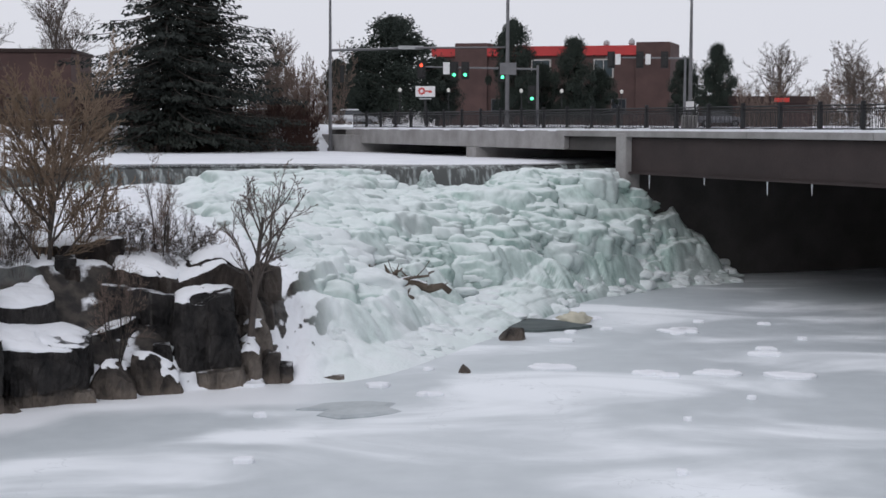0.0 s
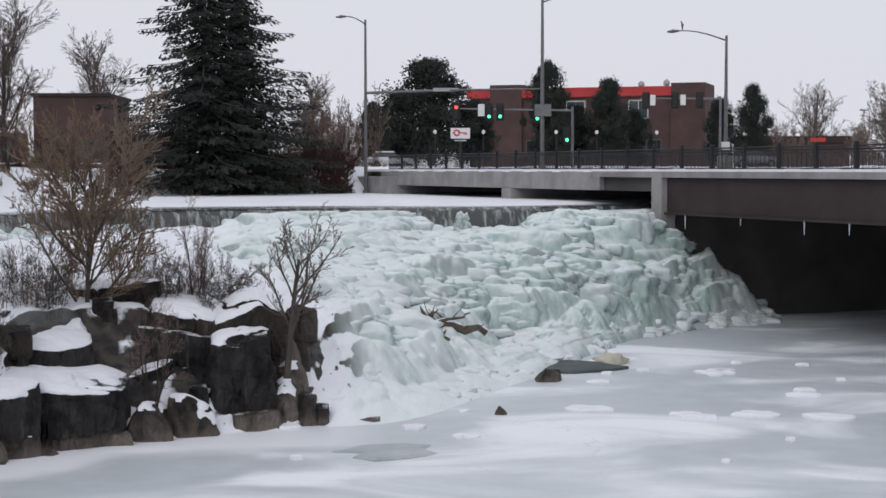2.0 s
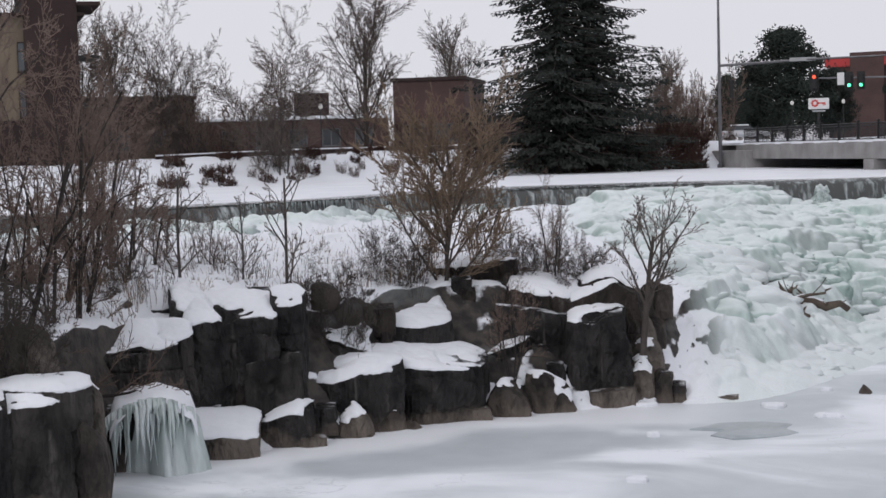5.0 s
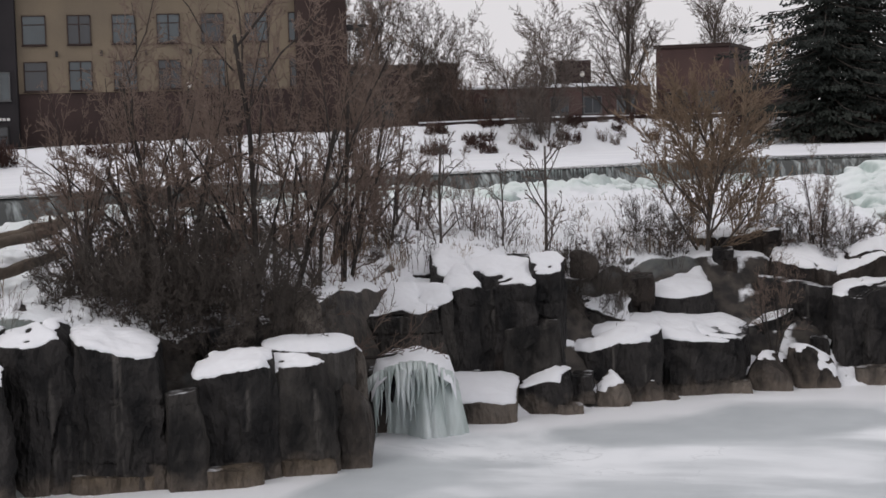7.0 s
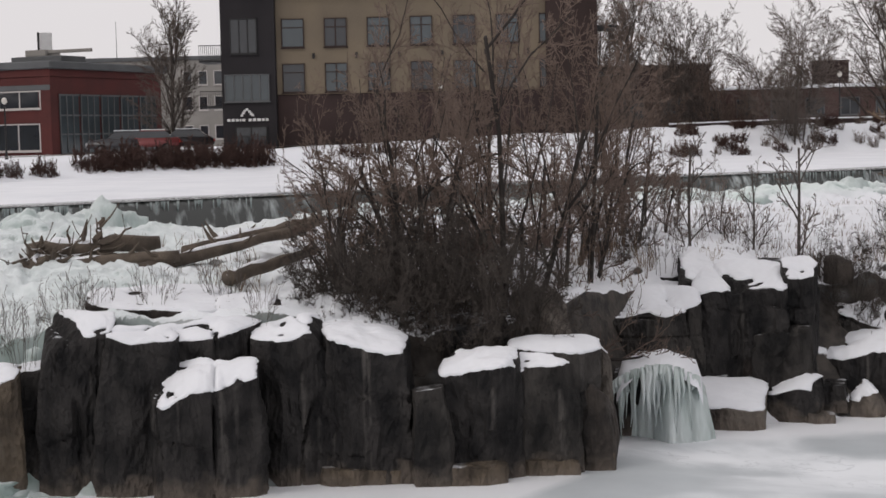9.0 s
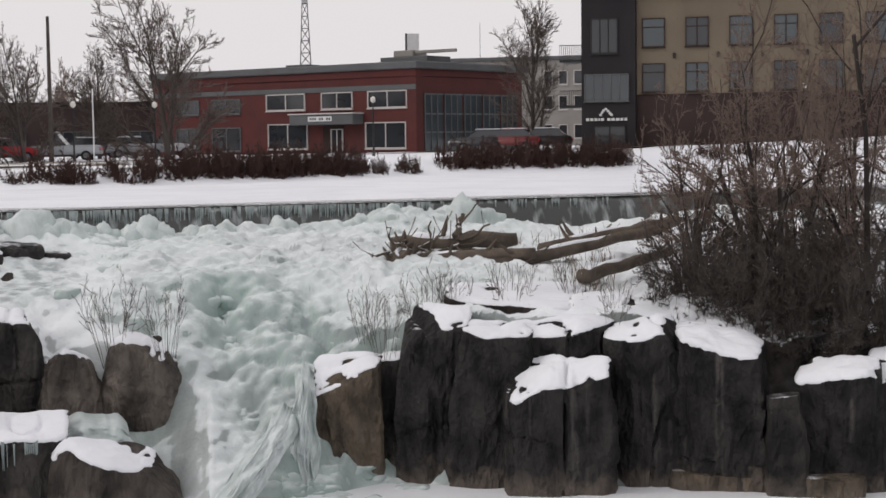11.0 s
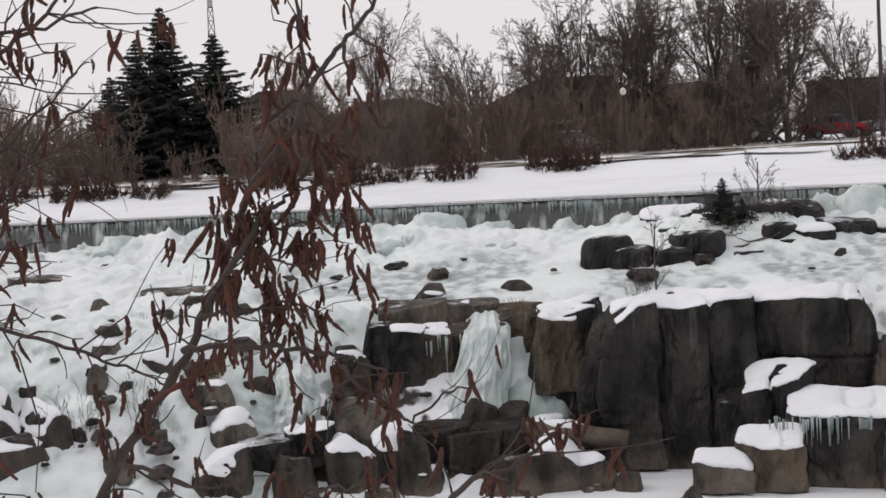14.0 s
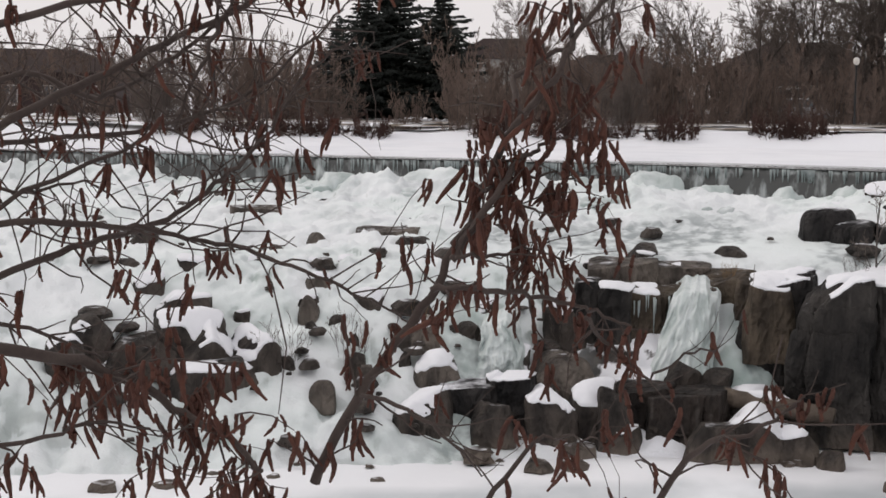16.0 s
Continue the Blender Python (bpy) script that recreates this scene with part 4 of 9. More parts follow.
def rock(az, r, zb, zf, zt, w, d, tilt, code, seed):
    """A cleft block: face planes cut from a solid, chipped and jointed; zf is the height of its front edge, zt of its back;
    code + 10 has snow lying on it."""
    kind, cap = code % 10, code >= 10
    rng = random.Random(seed * 13 + 5)
    g = np.random.default_rng(seed)
    bury = 0.35 + 0.12 * max(0.2, zf - zb)
    h = max(0.12, zf - zb)
    H = h + bury
    rise = max(0.0, zt - zf)
    top = H + rise
    w, d = w * (1.0 if kind in (2, 5) else 1.14), d * 1.25
    ru, hu, hz = w / 2, d / 2, top / 2
    round_ = kind in (2, 7)
    lean = rng.uniform(0.0, 0.10) if kind != 4 else 0.1
    # planes: outward normal and a point they pass through
    planes = []

    def plane(n, p):
        n = np.array(n, float)
        n = n / np.linalg.norm(n)
        planes.append((n, float(n @ np.array(p, float))))

    slope = (rise + 0.02) / max(0.75 * d, 0.2)
    plane((-tilt, -slope, 1), (0, -hu, H))
    plane((0, 0.05, 1), (0, 0, top + 0.02))
    plane((0, 0, -1), (0, 0, 0))
    turn = rng.uniform(-0.22, 0.22)
    plane((turn, -1, lean), (0, -hu, H * 0.5))
    if rng.random() < 0.75:
        s = rng.choice((-1, 1))
        plane((s * rng.uniform(0.45, 0.9), -1, rng.uniform(-0.1, 0.15)), (s * ru * rng.uniform(0.25, 0.6), -hu * 0.96, H * 0.5))
    for s in (-1, 1):
        plane((s, rng.uniform(-0.25, 0.15), rng.uniform(-0.03, 0.14)), (s * ru * 0.98, 0, H * 0.5))
        if rng.random() < (1.0 if kind in (2, 5) else 0.45):
            plane((s * 1.0, -rng.uniform(0.6, 1.4), rng.uniform(-0.05, 0.2)), (s * ru * rng.uniform(0.84, 0.99), -hu * 0.8, H * 0.5))
        plane((s * 0.9, 0.9, 0.1), (s * ru * 0.85, hu * 0.75, H * 0.5))
    plane((rng.uniform(-0.2, 0.2), 1, 0.08), (0, hu, H * 0.5))
    # broken upper corners
    for s in (-1, 1):
        if rng.random() < 0.45:
            plane((s * rng.uniform(0.5, 1.0), -rng.uniform(0.2, 0.9), rng.uniform(0.5, 1.0)), (s * ru * rng.uniform(0.72, 0.9), -hu * 0.85, H * rng.uniform(0.90, 1.0)))
    if kind in (2, 5):
        for k in range(5 if round_ else 3):
            a = rng.uniform(0, 6.28)
            plane((math.cos(a), math.sin(a), rng.uniform(0.5, 1.1)), (math.cos(a) * ru * 0.72, math.sin(a) * hu * 0.72, H * rng.uniform(0.72, 0.9)))
    big = max(w, top)
    dirs, faces = CUBES[40 if big > 1.7 else 20 if big > 0.7 else 9]
    S = np.array([ru, hu, hz])
    c = np.array([0, 0, hz])
    D = dirs * S
    power = 0.0
    soft = 6.0 if round_ else 22.0 if kind == 5 else 0.0
    for n, h0 in planes:
        q = D @ n
        with np.errstate(divide="ignore", invalid="ignore"):
            t = np.where(q > 1e-6, (h0 - c @ n) / q, 9.0)
        t = np.clip(t, 0.05, 9.0)
        power = power + t ** -(soft or 70.0)
    t = power ** (-1.0 / (soft or 70.0))
    t = np.minimum(t, 1.06)
    p = c + D * t[:, None]
    # chips, joints and ledges
    o = g.uniform(0, 50, 3)
    s = min(1.0, 0.35 + 0.3 * min(w, h))
    a = 0.16 * s * vnoise3(p * 0.9 + o, 1)
    st = vnoise3(p * np.array([1.3, 1.3, 0.75]) + o, 2) * 3
    a = a + 0.13 * s * (np.floor(st) + np.clip((st - np.floor(st)) * 6, 0, 1)) / 3
    a = a + 0.05 * s * vnoise3(p * 3.1 + o, 3) + 0.022 * s * vnoise3(p * 7.5 + o, 4)
    joint = np.abs(vnoise3(p * np.array([0.75, 0.75, 0.16]) + o, 5))
    bed = np.abs(vnoise3(p * np.array([0.25, 0.25, 0.9]) + o, 6))
    if kind in (0, 1, 3, 6):
        a = a - 0.22 * s * np.clip(1 - joint * 16, 0, 1) - 0.10 * s * np.clip(1 - bed * 14, 0, 1)
    rad = D / np.linalg.norm(D, axis=1)[:, None]
    flat = np.clip((p[:, 2] - H * 0.85) / max(0.1, top - H * 0.85), 0, 1)
    p = p + rad * (a * (1 - 0.35 * flat))[:, None]
    p[:, 2] = np.maximum(p[:, 2], 0.0)
    name = "boulder" if round_ else "rock"
    ob = empty(name, Q(az, r + d * 0.5, zb - bury), az)
    tri_mesh("stone", p, faces, ROCK_MATS[kind], ob, sharp=30)
    if cap:
        e1, e2 = p[faces[:, 1]] - p[faces[:, 0]], p[faces[:, 2]] - p[faces[:, 0]]
        nf = np.cross(e1, e2)
        nf = nf / np.maximum(np.linalg.norm(nf, axis=1), 1e-9)[:, None]
        # spread of the facing to the points, to keep the cover whole
        nv = np.zeros((len(p), 3))
        for k in range(3):
            np.add.at(nv, faces[:, k], nf)
        nv = nv / np.maximum(np.linalg.norm(nv, axis=1), 1e-9)[:, None]
        nz = nv[:, 2]
        for _ in range(2):
            m = nz[faces].mean(1)
            acc, cnt = np.zeros(len(p)), np.zeros(len(p))
            for k in range(3):
                np.add.at(acc, faces[:, k], m)
                np.add.at(cnt, faces[:, k], 1)
            nz = acc / cnt
        cover = nz + 0.30 * vnoise3(p * 0.9 + o, 8) + 0.22 * vnoise3(p * 2.6 + o, 9) + 0.08 * vnoise3(p * 6.5 + o, 11) - 0.04
        keep = (cover[faces].mean(1) > 0.64) & (p[faces][:, :, 2].mean(1) > H * 0.35)
        sf = faces[keep]
        if len(sf):
            mark = np.full(len(p), len(p))
            mark[sf.reshape(-1)] = sf.reshape(-1)
            for _ in range(90):
                low = mark[sf].min(1)
                for k in range(3):
                    np.minimum.at(mark, sf[:, k], low)
            owner = mark[sf[:, 0]]
            names, count = np.unique(owner, return_counts=True)
            sf = sf[owner == names[count.argmax()]]
        if len(sf) > 6:
            used, sf = np.unique(sf, return_inverse=True)
            sf = sf.reshape(-1, 3)
            sp = p[used].copy()
            edges = np.sort(np.concatenate([sf[:, [0, 1]], sf[:, [1, 2]], sf[:, [2, 0]]]), axis=1)
            uq, cn = np.unique(edges, axis=0, return_counts=True)
            rim = uq[cn == 1]
            edge = np.zeros(len(sp), bool)
            edge[rim.reshape(-1)] = True
            # ease the rim's line
            for _ in range(1):
                acc, cnt = np.zeros((len(sp), 3)), np.zeros(len(sp))
                for i, j in ((0, 1), (1, 0)):
                    np.add.at(acc, rim[:, i], sp[rim[:, j]])
                    np.add.at(cnt, rim[:, i], 1)
                ok = cnt > 0
                sp[ok] = 0.5 * sp[ok] + 0.5 * acc[ok] / cnt[ok][:, None]
            far_in = np.where(edge, 0.0, 9.0)
            for _ in range(8):
                L = np.linalg.norm(sp[uq[:, 0]] - sp[uq[:, 1]], axis=1)
                np.minimum.at(far_in, uq[:, 0], far_in[uq[:, 1]] + L)
                np.minimum.at(far_in, uq[:, 1], far_in[uq[:, 0]] + L)
            thick = min(0.10, 0.035 + 0.022 * w)
            lift = thick * (1 - np.exp(-far_in / 0.22)) * (1 + 0.35 * vnoise3(sp * 1.6 + o, 10))
            sp[:, 2] += lift + 0.02
            out = np.where(edge, 0.035, 0.0)
            flatdir = nv[used][:, :2]
            sp[:, :2] += flatdir * out[:, None]
            # a short skirt closes the edge
            n0 = len(sp)
            skirt = sp[rim.reshape(-1)].copy()
            skirt[:, 2] -= 0.07
            skirt[:, :2] -= flatdir[rim.reshape(-1)] * 0.05
            lo = n0 + np.arange(len(skirt)).reshape(-1, 2)
            # orientation follows the faces that own each rim edge
            own = {}
            for tri in sf:
                for k in range(3):
                    own[(int(tri[k]), int(tri[(k + 1) % 3]))] = True
            q = []
            for (i, j), (li, lj) in zip(rim, lo):
                if (int(i), int(j)) in own:
                    q += [(j, i, li), (j, li, lj)]
                else:
                    q += [(i, j, lj), (i, lj, li)]
            tri_mesh("snow_cap", np.concatenate([sp, skirt]), np.concatenate([sf, np.array(q, int)]), M_SNOW, ob)["label"] = "thick white snow cap"
    label = ("low " if h < 0.7 else "tall " if h > 2.4 else "") + ROCK_WORDS[kind] + (" topped with drifted snow" if cap else " bare of snow")
    tagged(ob, label, "rock", "rocks by the falls")
    return ob


# headland, the brown-black knoll and its boulders
rock(13.44, 50.60, 2.16, 4.41, 4.51, 2.62, 2.35, 0.17, 11, 1)
rock(10.83, 49.60, 1.19, 3.37, 3.95, 2.39, 2.15, -0.22, 11, 2)
rock(8.52, 49.60, 2.61, 3.62, 4.21, 2.14, 1.50, 0.46, 11, 3)
rock(8.81, 48.20, 0.26, 2.79, 3.02, 1.96, 1.57, 0.18, 10, 4)
rock(11.17, 49.00, 0.64, 2.92, 3.16, 2.18, 1.31, -0.15, 0, 5)
rock(12.35, 48.60, 0.55, 1.78, 2.20, 1.80, 1.08, 0.18, 10, 6)
rock(12.31, 46.40, -0.00, 0.79, 1.29, 1.67, 1.17, -0.03, 15, 7)
rock(10.69, 47.00, 0.09, 1.11, 1.42, 1.50, 1.05, 0.04, 15, 8)
rock(10.23, 47.00, 0.01, 0.59, 0.69, 1.01, 0.71, -0.18, 5, 9)
rock(8.33, 47.70, 0.10, 0.56, 0.59, 1.41, 0.85, 0.05, 4, 10)
rock(13.58, 46.00, 0.00, 0.35, 0.38, 1.02, 0.72, -0.04, 4, 11)
rock(7.27, 49.80, 1.69, 2.87, 3.00, 1.06, 0.96, -0.12, 2, 12)
rock(7.03, 49.20, 0.92, 1.95, 2.13, 1.23, 1.11, -0.02, 12, 13)
rock(7.30, 48.60, 0.34, 1.50, 1.72, 0.93, 0.75, 0.03, 12, 14)
rock(6.53, 48.70, 0.12, 1.00, 1.16, 0.90, 0.72, -0.19, 5, 15)
rock(6.76, 51.00, 1.18, 2.45, 2.65, 0.83, 0.66, -0.48, 5, 16)
rock(7.54, 48.30, 0.02, 0.58, 0.61, 0.80, 0.64, -0.09, 2, 17)
rock(6.64, 51.50, 2.79, 3.48, 3.74, 1.13, 0.79, -0.22, 15, 18)
rock(14.50, 50.40, 2.11, 3.06, 3.28, 1.67, 1.17, 0.12, 11, 19)
# black ledges stepping down to the pool
rock(15.45, 45.60, 0.36, 1.73, 2.19, 3.70, 2.22, -0.15, 10, 20)
rock(16.04, 47.40, 1.92, 2.77, 3.24, 2.74, 1.64, -0.11, 10, 21)
rock(15.87, 48.60, 2.55, 3.02, 3.49, 2.32, 1.39, 0.05, 10, 22)
rock(15.98, 49.60, 3.32, 3.71, 3.94, 1.20, 0.84, 0.00, 10, 23)
rock(18.09, 44.60, 0.58, 1.62, 2.11, 2.81, 1.68, 0.17, 10, 24)
rock(18.63, 46.00, 1.27, 2.41, 3.17, 2.28, 1.37, -0.30, 16, 25)
rock(18.00, 43.80, -0.01, 0.91, 1.43, 1.22, 1.10, 0.18, 12, 26)
rock(16.79, 44.60, 0.09, 0.61, 1.19, 1.15, 0.80, -0.25, 15, 27)
rock(16.58, 44.80, 0.08, 0.67, 0.77, 0.74, 0.52, -0.24, 5, 28)
rock(20.80, 42.90, -0.13, 0.82, 1.10, 1.71, 1.19, 0.26, 10, 29)
rock(23.09, 41.60, 0.02, 0.57, 1.10, 2.08, 1.87, -0.07, 14, 30)
rock(19.59, 42.70, -0.02, 0.27, 0.31, 0.78, 0.54, -0.06, 4, 31)
# the great black wall above the seep
rock(22.50, 43.60, 0.76, 3.53, 4.17, 2.55, 1.79, 0.02, 10, 32)
rock(20.43, 44.00, 2.18, 3.79, 4.44, 0.95, 0.76, -0.05, 10, 33)
rock(20.96, 43.50, 0.89, 2.36, 2.56, 1.57, 0.78, 0.12, 6, 34)
rock(23.32, 44.40, 1.64, 3.65, 4.47, 2.36, 1.65, -0.24, 10, 35)
rock(25.52, 45.60, 2.73, 3.77, 4.45, 3.25, 1.95, 0.01, 10, 36)
rock(25.80, 42.60, 1.56, 2.86, 3.59, 2.58, 1.55, 0.10, 16, 37)
rock(21.34, 46.40, 3.12, 3.73, 4.34, 1.83, 1.10, -0.10, 11, 38)
rock(21.25, 47.00, 3.57, 4.15, 4.22, 1.01, 0.71, 0.05, 1, 39)
# the tall basalt cliff
rock(39.28, 35.60, 0.20, 3.36, 3.78, 1.84, 1.29, 0.14, 10, 40)
rock(36.50, 35.40, 0.04, 3.27, 3.58, 2.29, 1.60, -0.17, 10, 41)
rock(34.04, 35.00, -0.07, 2.29, 2.35, 0.82, 0.65, 0.10, 6, 42)
rock(32.13, 35.40, -0.07, 2.62, 3.05, 1.78, 1.25, 0.14, 10, 43)
rock(29.61, 36.00, 0.02, 2.54, 2.99, 1.59, 1.11, 0.03, 16, 44)
rock(29.35, 36.40, 2.34, 2.90, 3.09, 2.03, 1.22, -0.04, 16, 45)
rock(27.92, 36.50, 0.02, 2.12, 2.54, 0.98, 0.69, -0.62, 5, 46)
rock(27.89, 38.00, 1.37, 2.90, 3.20, 0.99, 0.69, 0.10, 12, 47)
rock(42.36, 34.60, 0.17, 2.40, 3.01, 2.31, 1.27, 0.30, 10, 48)
rock(42.52, 35.90, 2.10, 3.47, 3.82, 2.66, 1.59, 0.07, 10, 49)
rock(44.06, 37.40, 3.16, 4.05, 4.38, 3.18, 2.22, -0.03, 11, 50)
rock(40.75, 37.20, 3.34, 3.80, 4.26, 1.48, 1.04, -0.05, 11, 51)
rock(29.87, 38.60, 2.60, 4.27, 4.30, 1.60, 1.28, 0.03, 2, 52)
rock(32.56, 37.40, 2.40, 3.37, 3.57, 1.80, 1.26, 0.17, 0, 53)
rock(36.33, 35.30, -0.02, 0.38, 0.41, 2.08, 0.83, -0.05, 3, 54)
rock(32.40, 34.90, -0.00, 0.46, 0.49, 1.33, 0.53, -0.01, 3, 55)
rock(29.93, 35.90, -0.01, 0.40, 0.43, 1.72, 0.69, 0.02, 3, 56)
rock(28.00, 36.60, -0.00, 0.44, 0.47, 0.98, 0.49, -0.02, 3, 57)
rock(35.49, 37.80, 2.97, 3.29, 3.59, 1.66, 1.16, -0.10, 11, 58)
# the cliff's end by the chute
rock(47.01, 36.00, 0.29, 3.50, 4.13, 1.64, 1.15, 0.13, 10, 59)
rock(44.90, 35.40, 0.06, 3.51, 3.83, 1.74, 1.22, -0.10, 10, 60)
rock(48.74, 36.60, 0.59, 2.77, 2.98, 1.18, 0.71, 0.23, 16, 61)
rock(50.43, 36.10, 0.60, 2.40, 2.90, 1.65, 1.16, 0.30, 13, 62)
rock(49.01, 36.80, 0.63, 2.69, 2.72, 0.82, 0.58, 0.21, 16, 63)
rock(43.66, 35.20, -0.01, 2.25, 2.33, 0.79, 0.55, -0.00, 0, 64)
# the dark wall between the chute and the cascade
rock(57.87, 37.30, 1.63, 3.47, 3.73, 2.13, 1.70, 0.12, 12, 65)
rock(60.51, 37.00, 1.68, 3.42, 3.77, 1.77, 1.24, 0.02, 12, 66)
rock(64.17, 37.20, 1.41, 3.93, 4.07, 3.07, 1.84, -0.03, 16, 67)
rock(68.07, 36.90, 0.54, 3.93, 4.15, 3.00, 1.80, 0.01, 16, 68)
rock(70.72, 36.60, 0.79, 3.57, 4.05, 1.64, 0.98, 0.68, 16, 69)
rock(72.57, 37.80, 1.87, 3.75, 4.04, 1.57, 0.94, 0.25, 16, 70)
rock(72.93, 37.60, 2.34, 3.67, 3.96, 1.08, 0.65, -0.01, 13, 71)
rock(64.97, 35.90, 1.08, 2.21, 2.58, 1.69, 1.02, 0.26, 16, 72)
rock(66.14, 36.20, 0.74, 1.79, 2.01, 1.48, 0.89, 0.13, 6, 73)
rock(62.68, 34.80, 0.19, 1.53, 2.05, 2.20, 1.32, 0.12, 16, 74)
rock(58.87, 33.90, 0.09, 1.01, 1.57, 2.83, 1.70, -0.32, 15, 75)
rock(65.38, 34.20, 0.43, 1.06, 1.41, 1.47, 0.88, 0.01, 13, 76)
rock(67.18, 34.00, 0.47, 0.71, 0.96, 1.14, 0.68, -0.10, 14, 77)
# tan columns left of the cascade
rock(79.71, 38.90, 2.21, 3.53, 3.61, 0.75, 0.60, -0.04, 6, 78)
rock(78.66, 38.60, 2.09, 3.43, 3.52, 0.89, 0.71, -0.09, 16, 79)
rock(77.63, 38.80, 1.93, 3.27, 3.52, 0.79, 0.63, -0.14, 13, 80)
rock(76.70, 38.90, 1.97, 3.25, 3.45, 0.77, 0.62, -0.04, 3, 81)
rock(75.61, 39.00, 2.19, 3.41, 3.58, 1.00, 0.80, -0.04, 3, 82)
rock(78.34, 39.80, 3.50, 3.91, 4.07, 1.68, 1.01, 0.08, 4, 83)
rock(76.24, 40.20, 3.47, 3.87, 3.97, 1.48, 0.89, -0.03, 4, 84)
rock(74.54, 39.50, 2.90, 3.61, 3.88, 1.42, 0.99, 0.30, 3, 85)
rock(80.70, 38.60, 2.12, 2.98, 3.04, 0.92, 0.65, -0.02, 15, 86)
rock(73.73, 38.80, 2.63, 3.61, 3.80, 0.56, 0.40, -0.01, 13, 87)
# black rocks of the island
rock(71.02, 43.60, 4.39, 5.21, 5.28, 1.33, 1.07, 0.10, 7, 88)
rock(70.11, 43.20, 4.41, 4.83, 5.01, 1.18, 0.95, 0.14, 7, 89)
rock(68.64, 43.20, 4.35, 4.75, 4.94, 1.03, 0.82, -0.07, 10, 90)
rock(67.40, 43.80, 4.35, 4.90, 5.08, 1.29, 1.03, 0.15, 7, 91)
rock(66.44, 44.60, 4.66, 5.25, 5.37, 1.81, 1.44, 0.04, 7, 92)
rock(65.63, 43.40, 4.30, 4.67, 4.76, 1.60, 1.12, 0.02, 7, 93)
rock(65.51, 46.00, 4.88, 5.81, 5.98, 2.12, 1.69, 0.05, 7, 94)
rock(63.85, 45.60, 4.82, 5.58, 5.97, 1.38, 1.10, -0.23, 7, 95)
rock(62.48, 44.80, 4.69, 5.25, 5.44, 1.60, 1.28, -0.18, 7, 96)
rock(64.28, 44.00, 4.60, 4.90, 4.98, 1.56, 1.09, -0.06, 7, 97)
rock(60.86, 45.00, 4.83, 5.03, 5.11, 0.83, 0.58, -0.06, 7, 98)
rock(68.50, 46.60, 5.16, 5.57, 5.81, 1.71, 1.20, 0.05, 11, 99)
rock(54.53, 45.20, 4.49, 4.74, 4.86, 1.05, 0.73, 0.09, 5, 100)
rock(62.63, 43.20, 4.34, 4.63, 4.67, 0.43, 0.40, -0.06, 5, 101)
# boulder heap under the cascade
rock(80.62, 36.40, 1.22, 2.03, 2.10, 1.85, 1.48, -0.06, 2, 102)
rock(82.54, 37.20, 1.45, 2.05, 2.11, 1.00, 0.80, 0.08, 15, 103)
rock(82.52, 35.40, 0.41, 1.70, 1.74, 1.23, 0.98, 0.11, 10, 104)
rock(81.06, 34.90, 0.33, 1.38, 1.56, 1.33, 1.06, 0.39, 15, 105)
rock(79.43, 35.40, 0.62, 1.54, 1.61, 1.13, 0.91, 0.20, 15, 106)
rock(78.71, 35.00, 0.30, 1.47, 1.58, 0.75, 0.60, -0.25, 5, 107)
rock(77.58, 35.80, 0.71, 1.43, 1.46, 1.32, 1.06, 0.09, 1, 108)
rock(76.04, 35.50, 0.59, 1.39, 1.44, 1.90, 1.33, 0.09, 1, 109)
rock(76.14, 37.00, 1.24, 1.78, 1.92, 1.02, 0.71, -0.35, 5, 110)
rock(73.90, 36.40, 0.77, 1.31, 1.38, 1.35, 0.94, 0.07, 15, 111)
rock(74.91, 34.60, 0.22, 0.91, 0.95, 1.24, 0.87, 0.16, 5, 112)
rock(73.47, 34.80, 0.24, 1.09, 1.22, 1.52, 1.06, 0.24, 15, 113)
rock(70.70, 34.60, -0.01, 0.37, 0.40, 0.59, 0.47, -0.03, 5, 114)
rock(85.91, 34.80, 0.62, 1.19, 1.41, 1.35, 0.94, 0.33, 15, 115)
rock(84.14, 35.60, 0.87, 1.41, 1.44, 1.43, 1.00, 0.03, 0, 116)
rock(83.23, 34.60, 0.60, 1.20, 1.23, 1.02, 0.71, 0.05, 5, 117)
rock(85.29, 36.40, 1.58, 2.01, 2.10, 1.16, 0.93, 0.01, 12, 118)
rock(89.71, 35.40, 1.19, 1.50, 1.56, 0.63, 0.50, 0.08, 2, 119)
rock(68.42, 33.00, -0.01, 0.38, 0.42, 0.52, 0.42, 0.04, 5, 120)
rock(67.28, 34.40, 0.15, 0.55, 0.70, 0.95, 0.67, 0.12, 14, 121)
rock(79.99, 34.50, 0.07, 0.25, 0.28, 0.71, 0.57, -0.01, 4, 122)
rock(78.23, 35.00, 0.22, 0.60, 0.63, 0.78, 0.62, 0.05, 15, 123)
rock(71.94, 35.00, 0.35, 0.61, 0.73, 1.01, 0.70, 0.17, 15, 124)
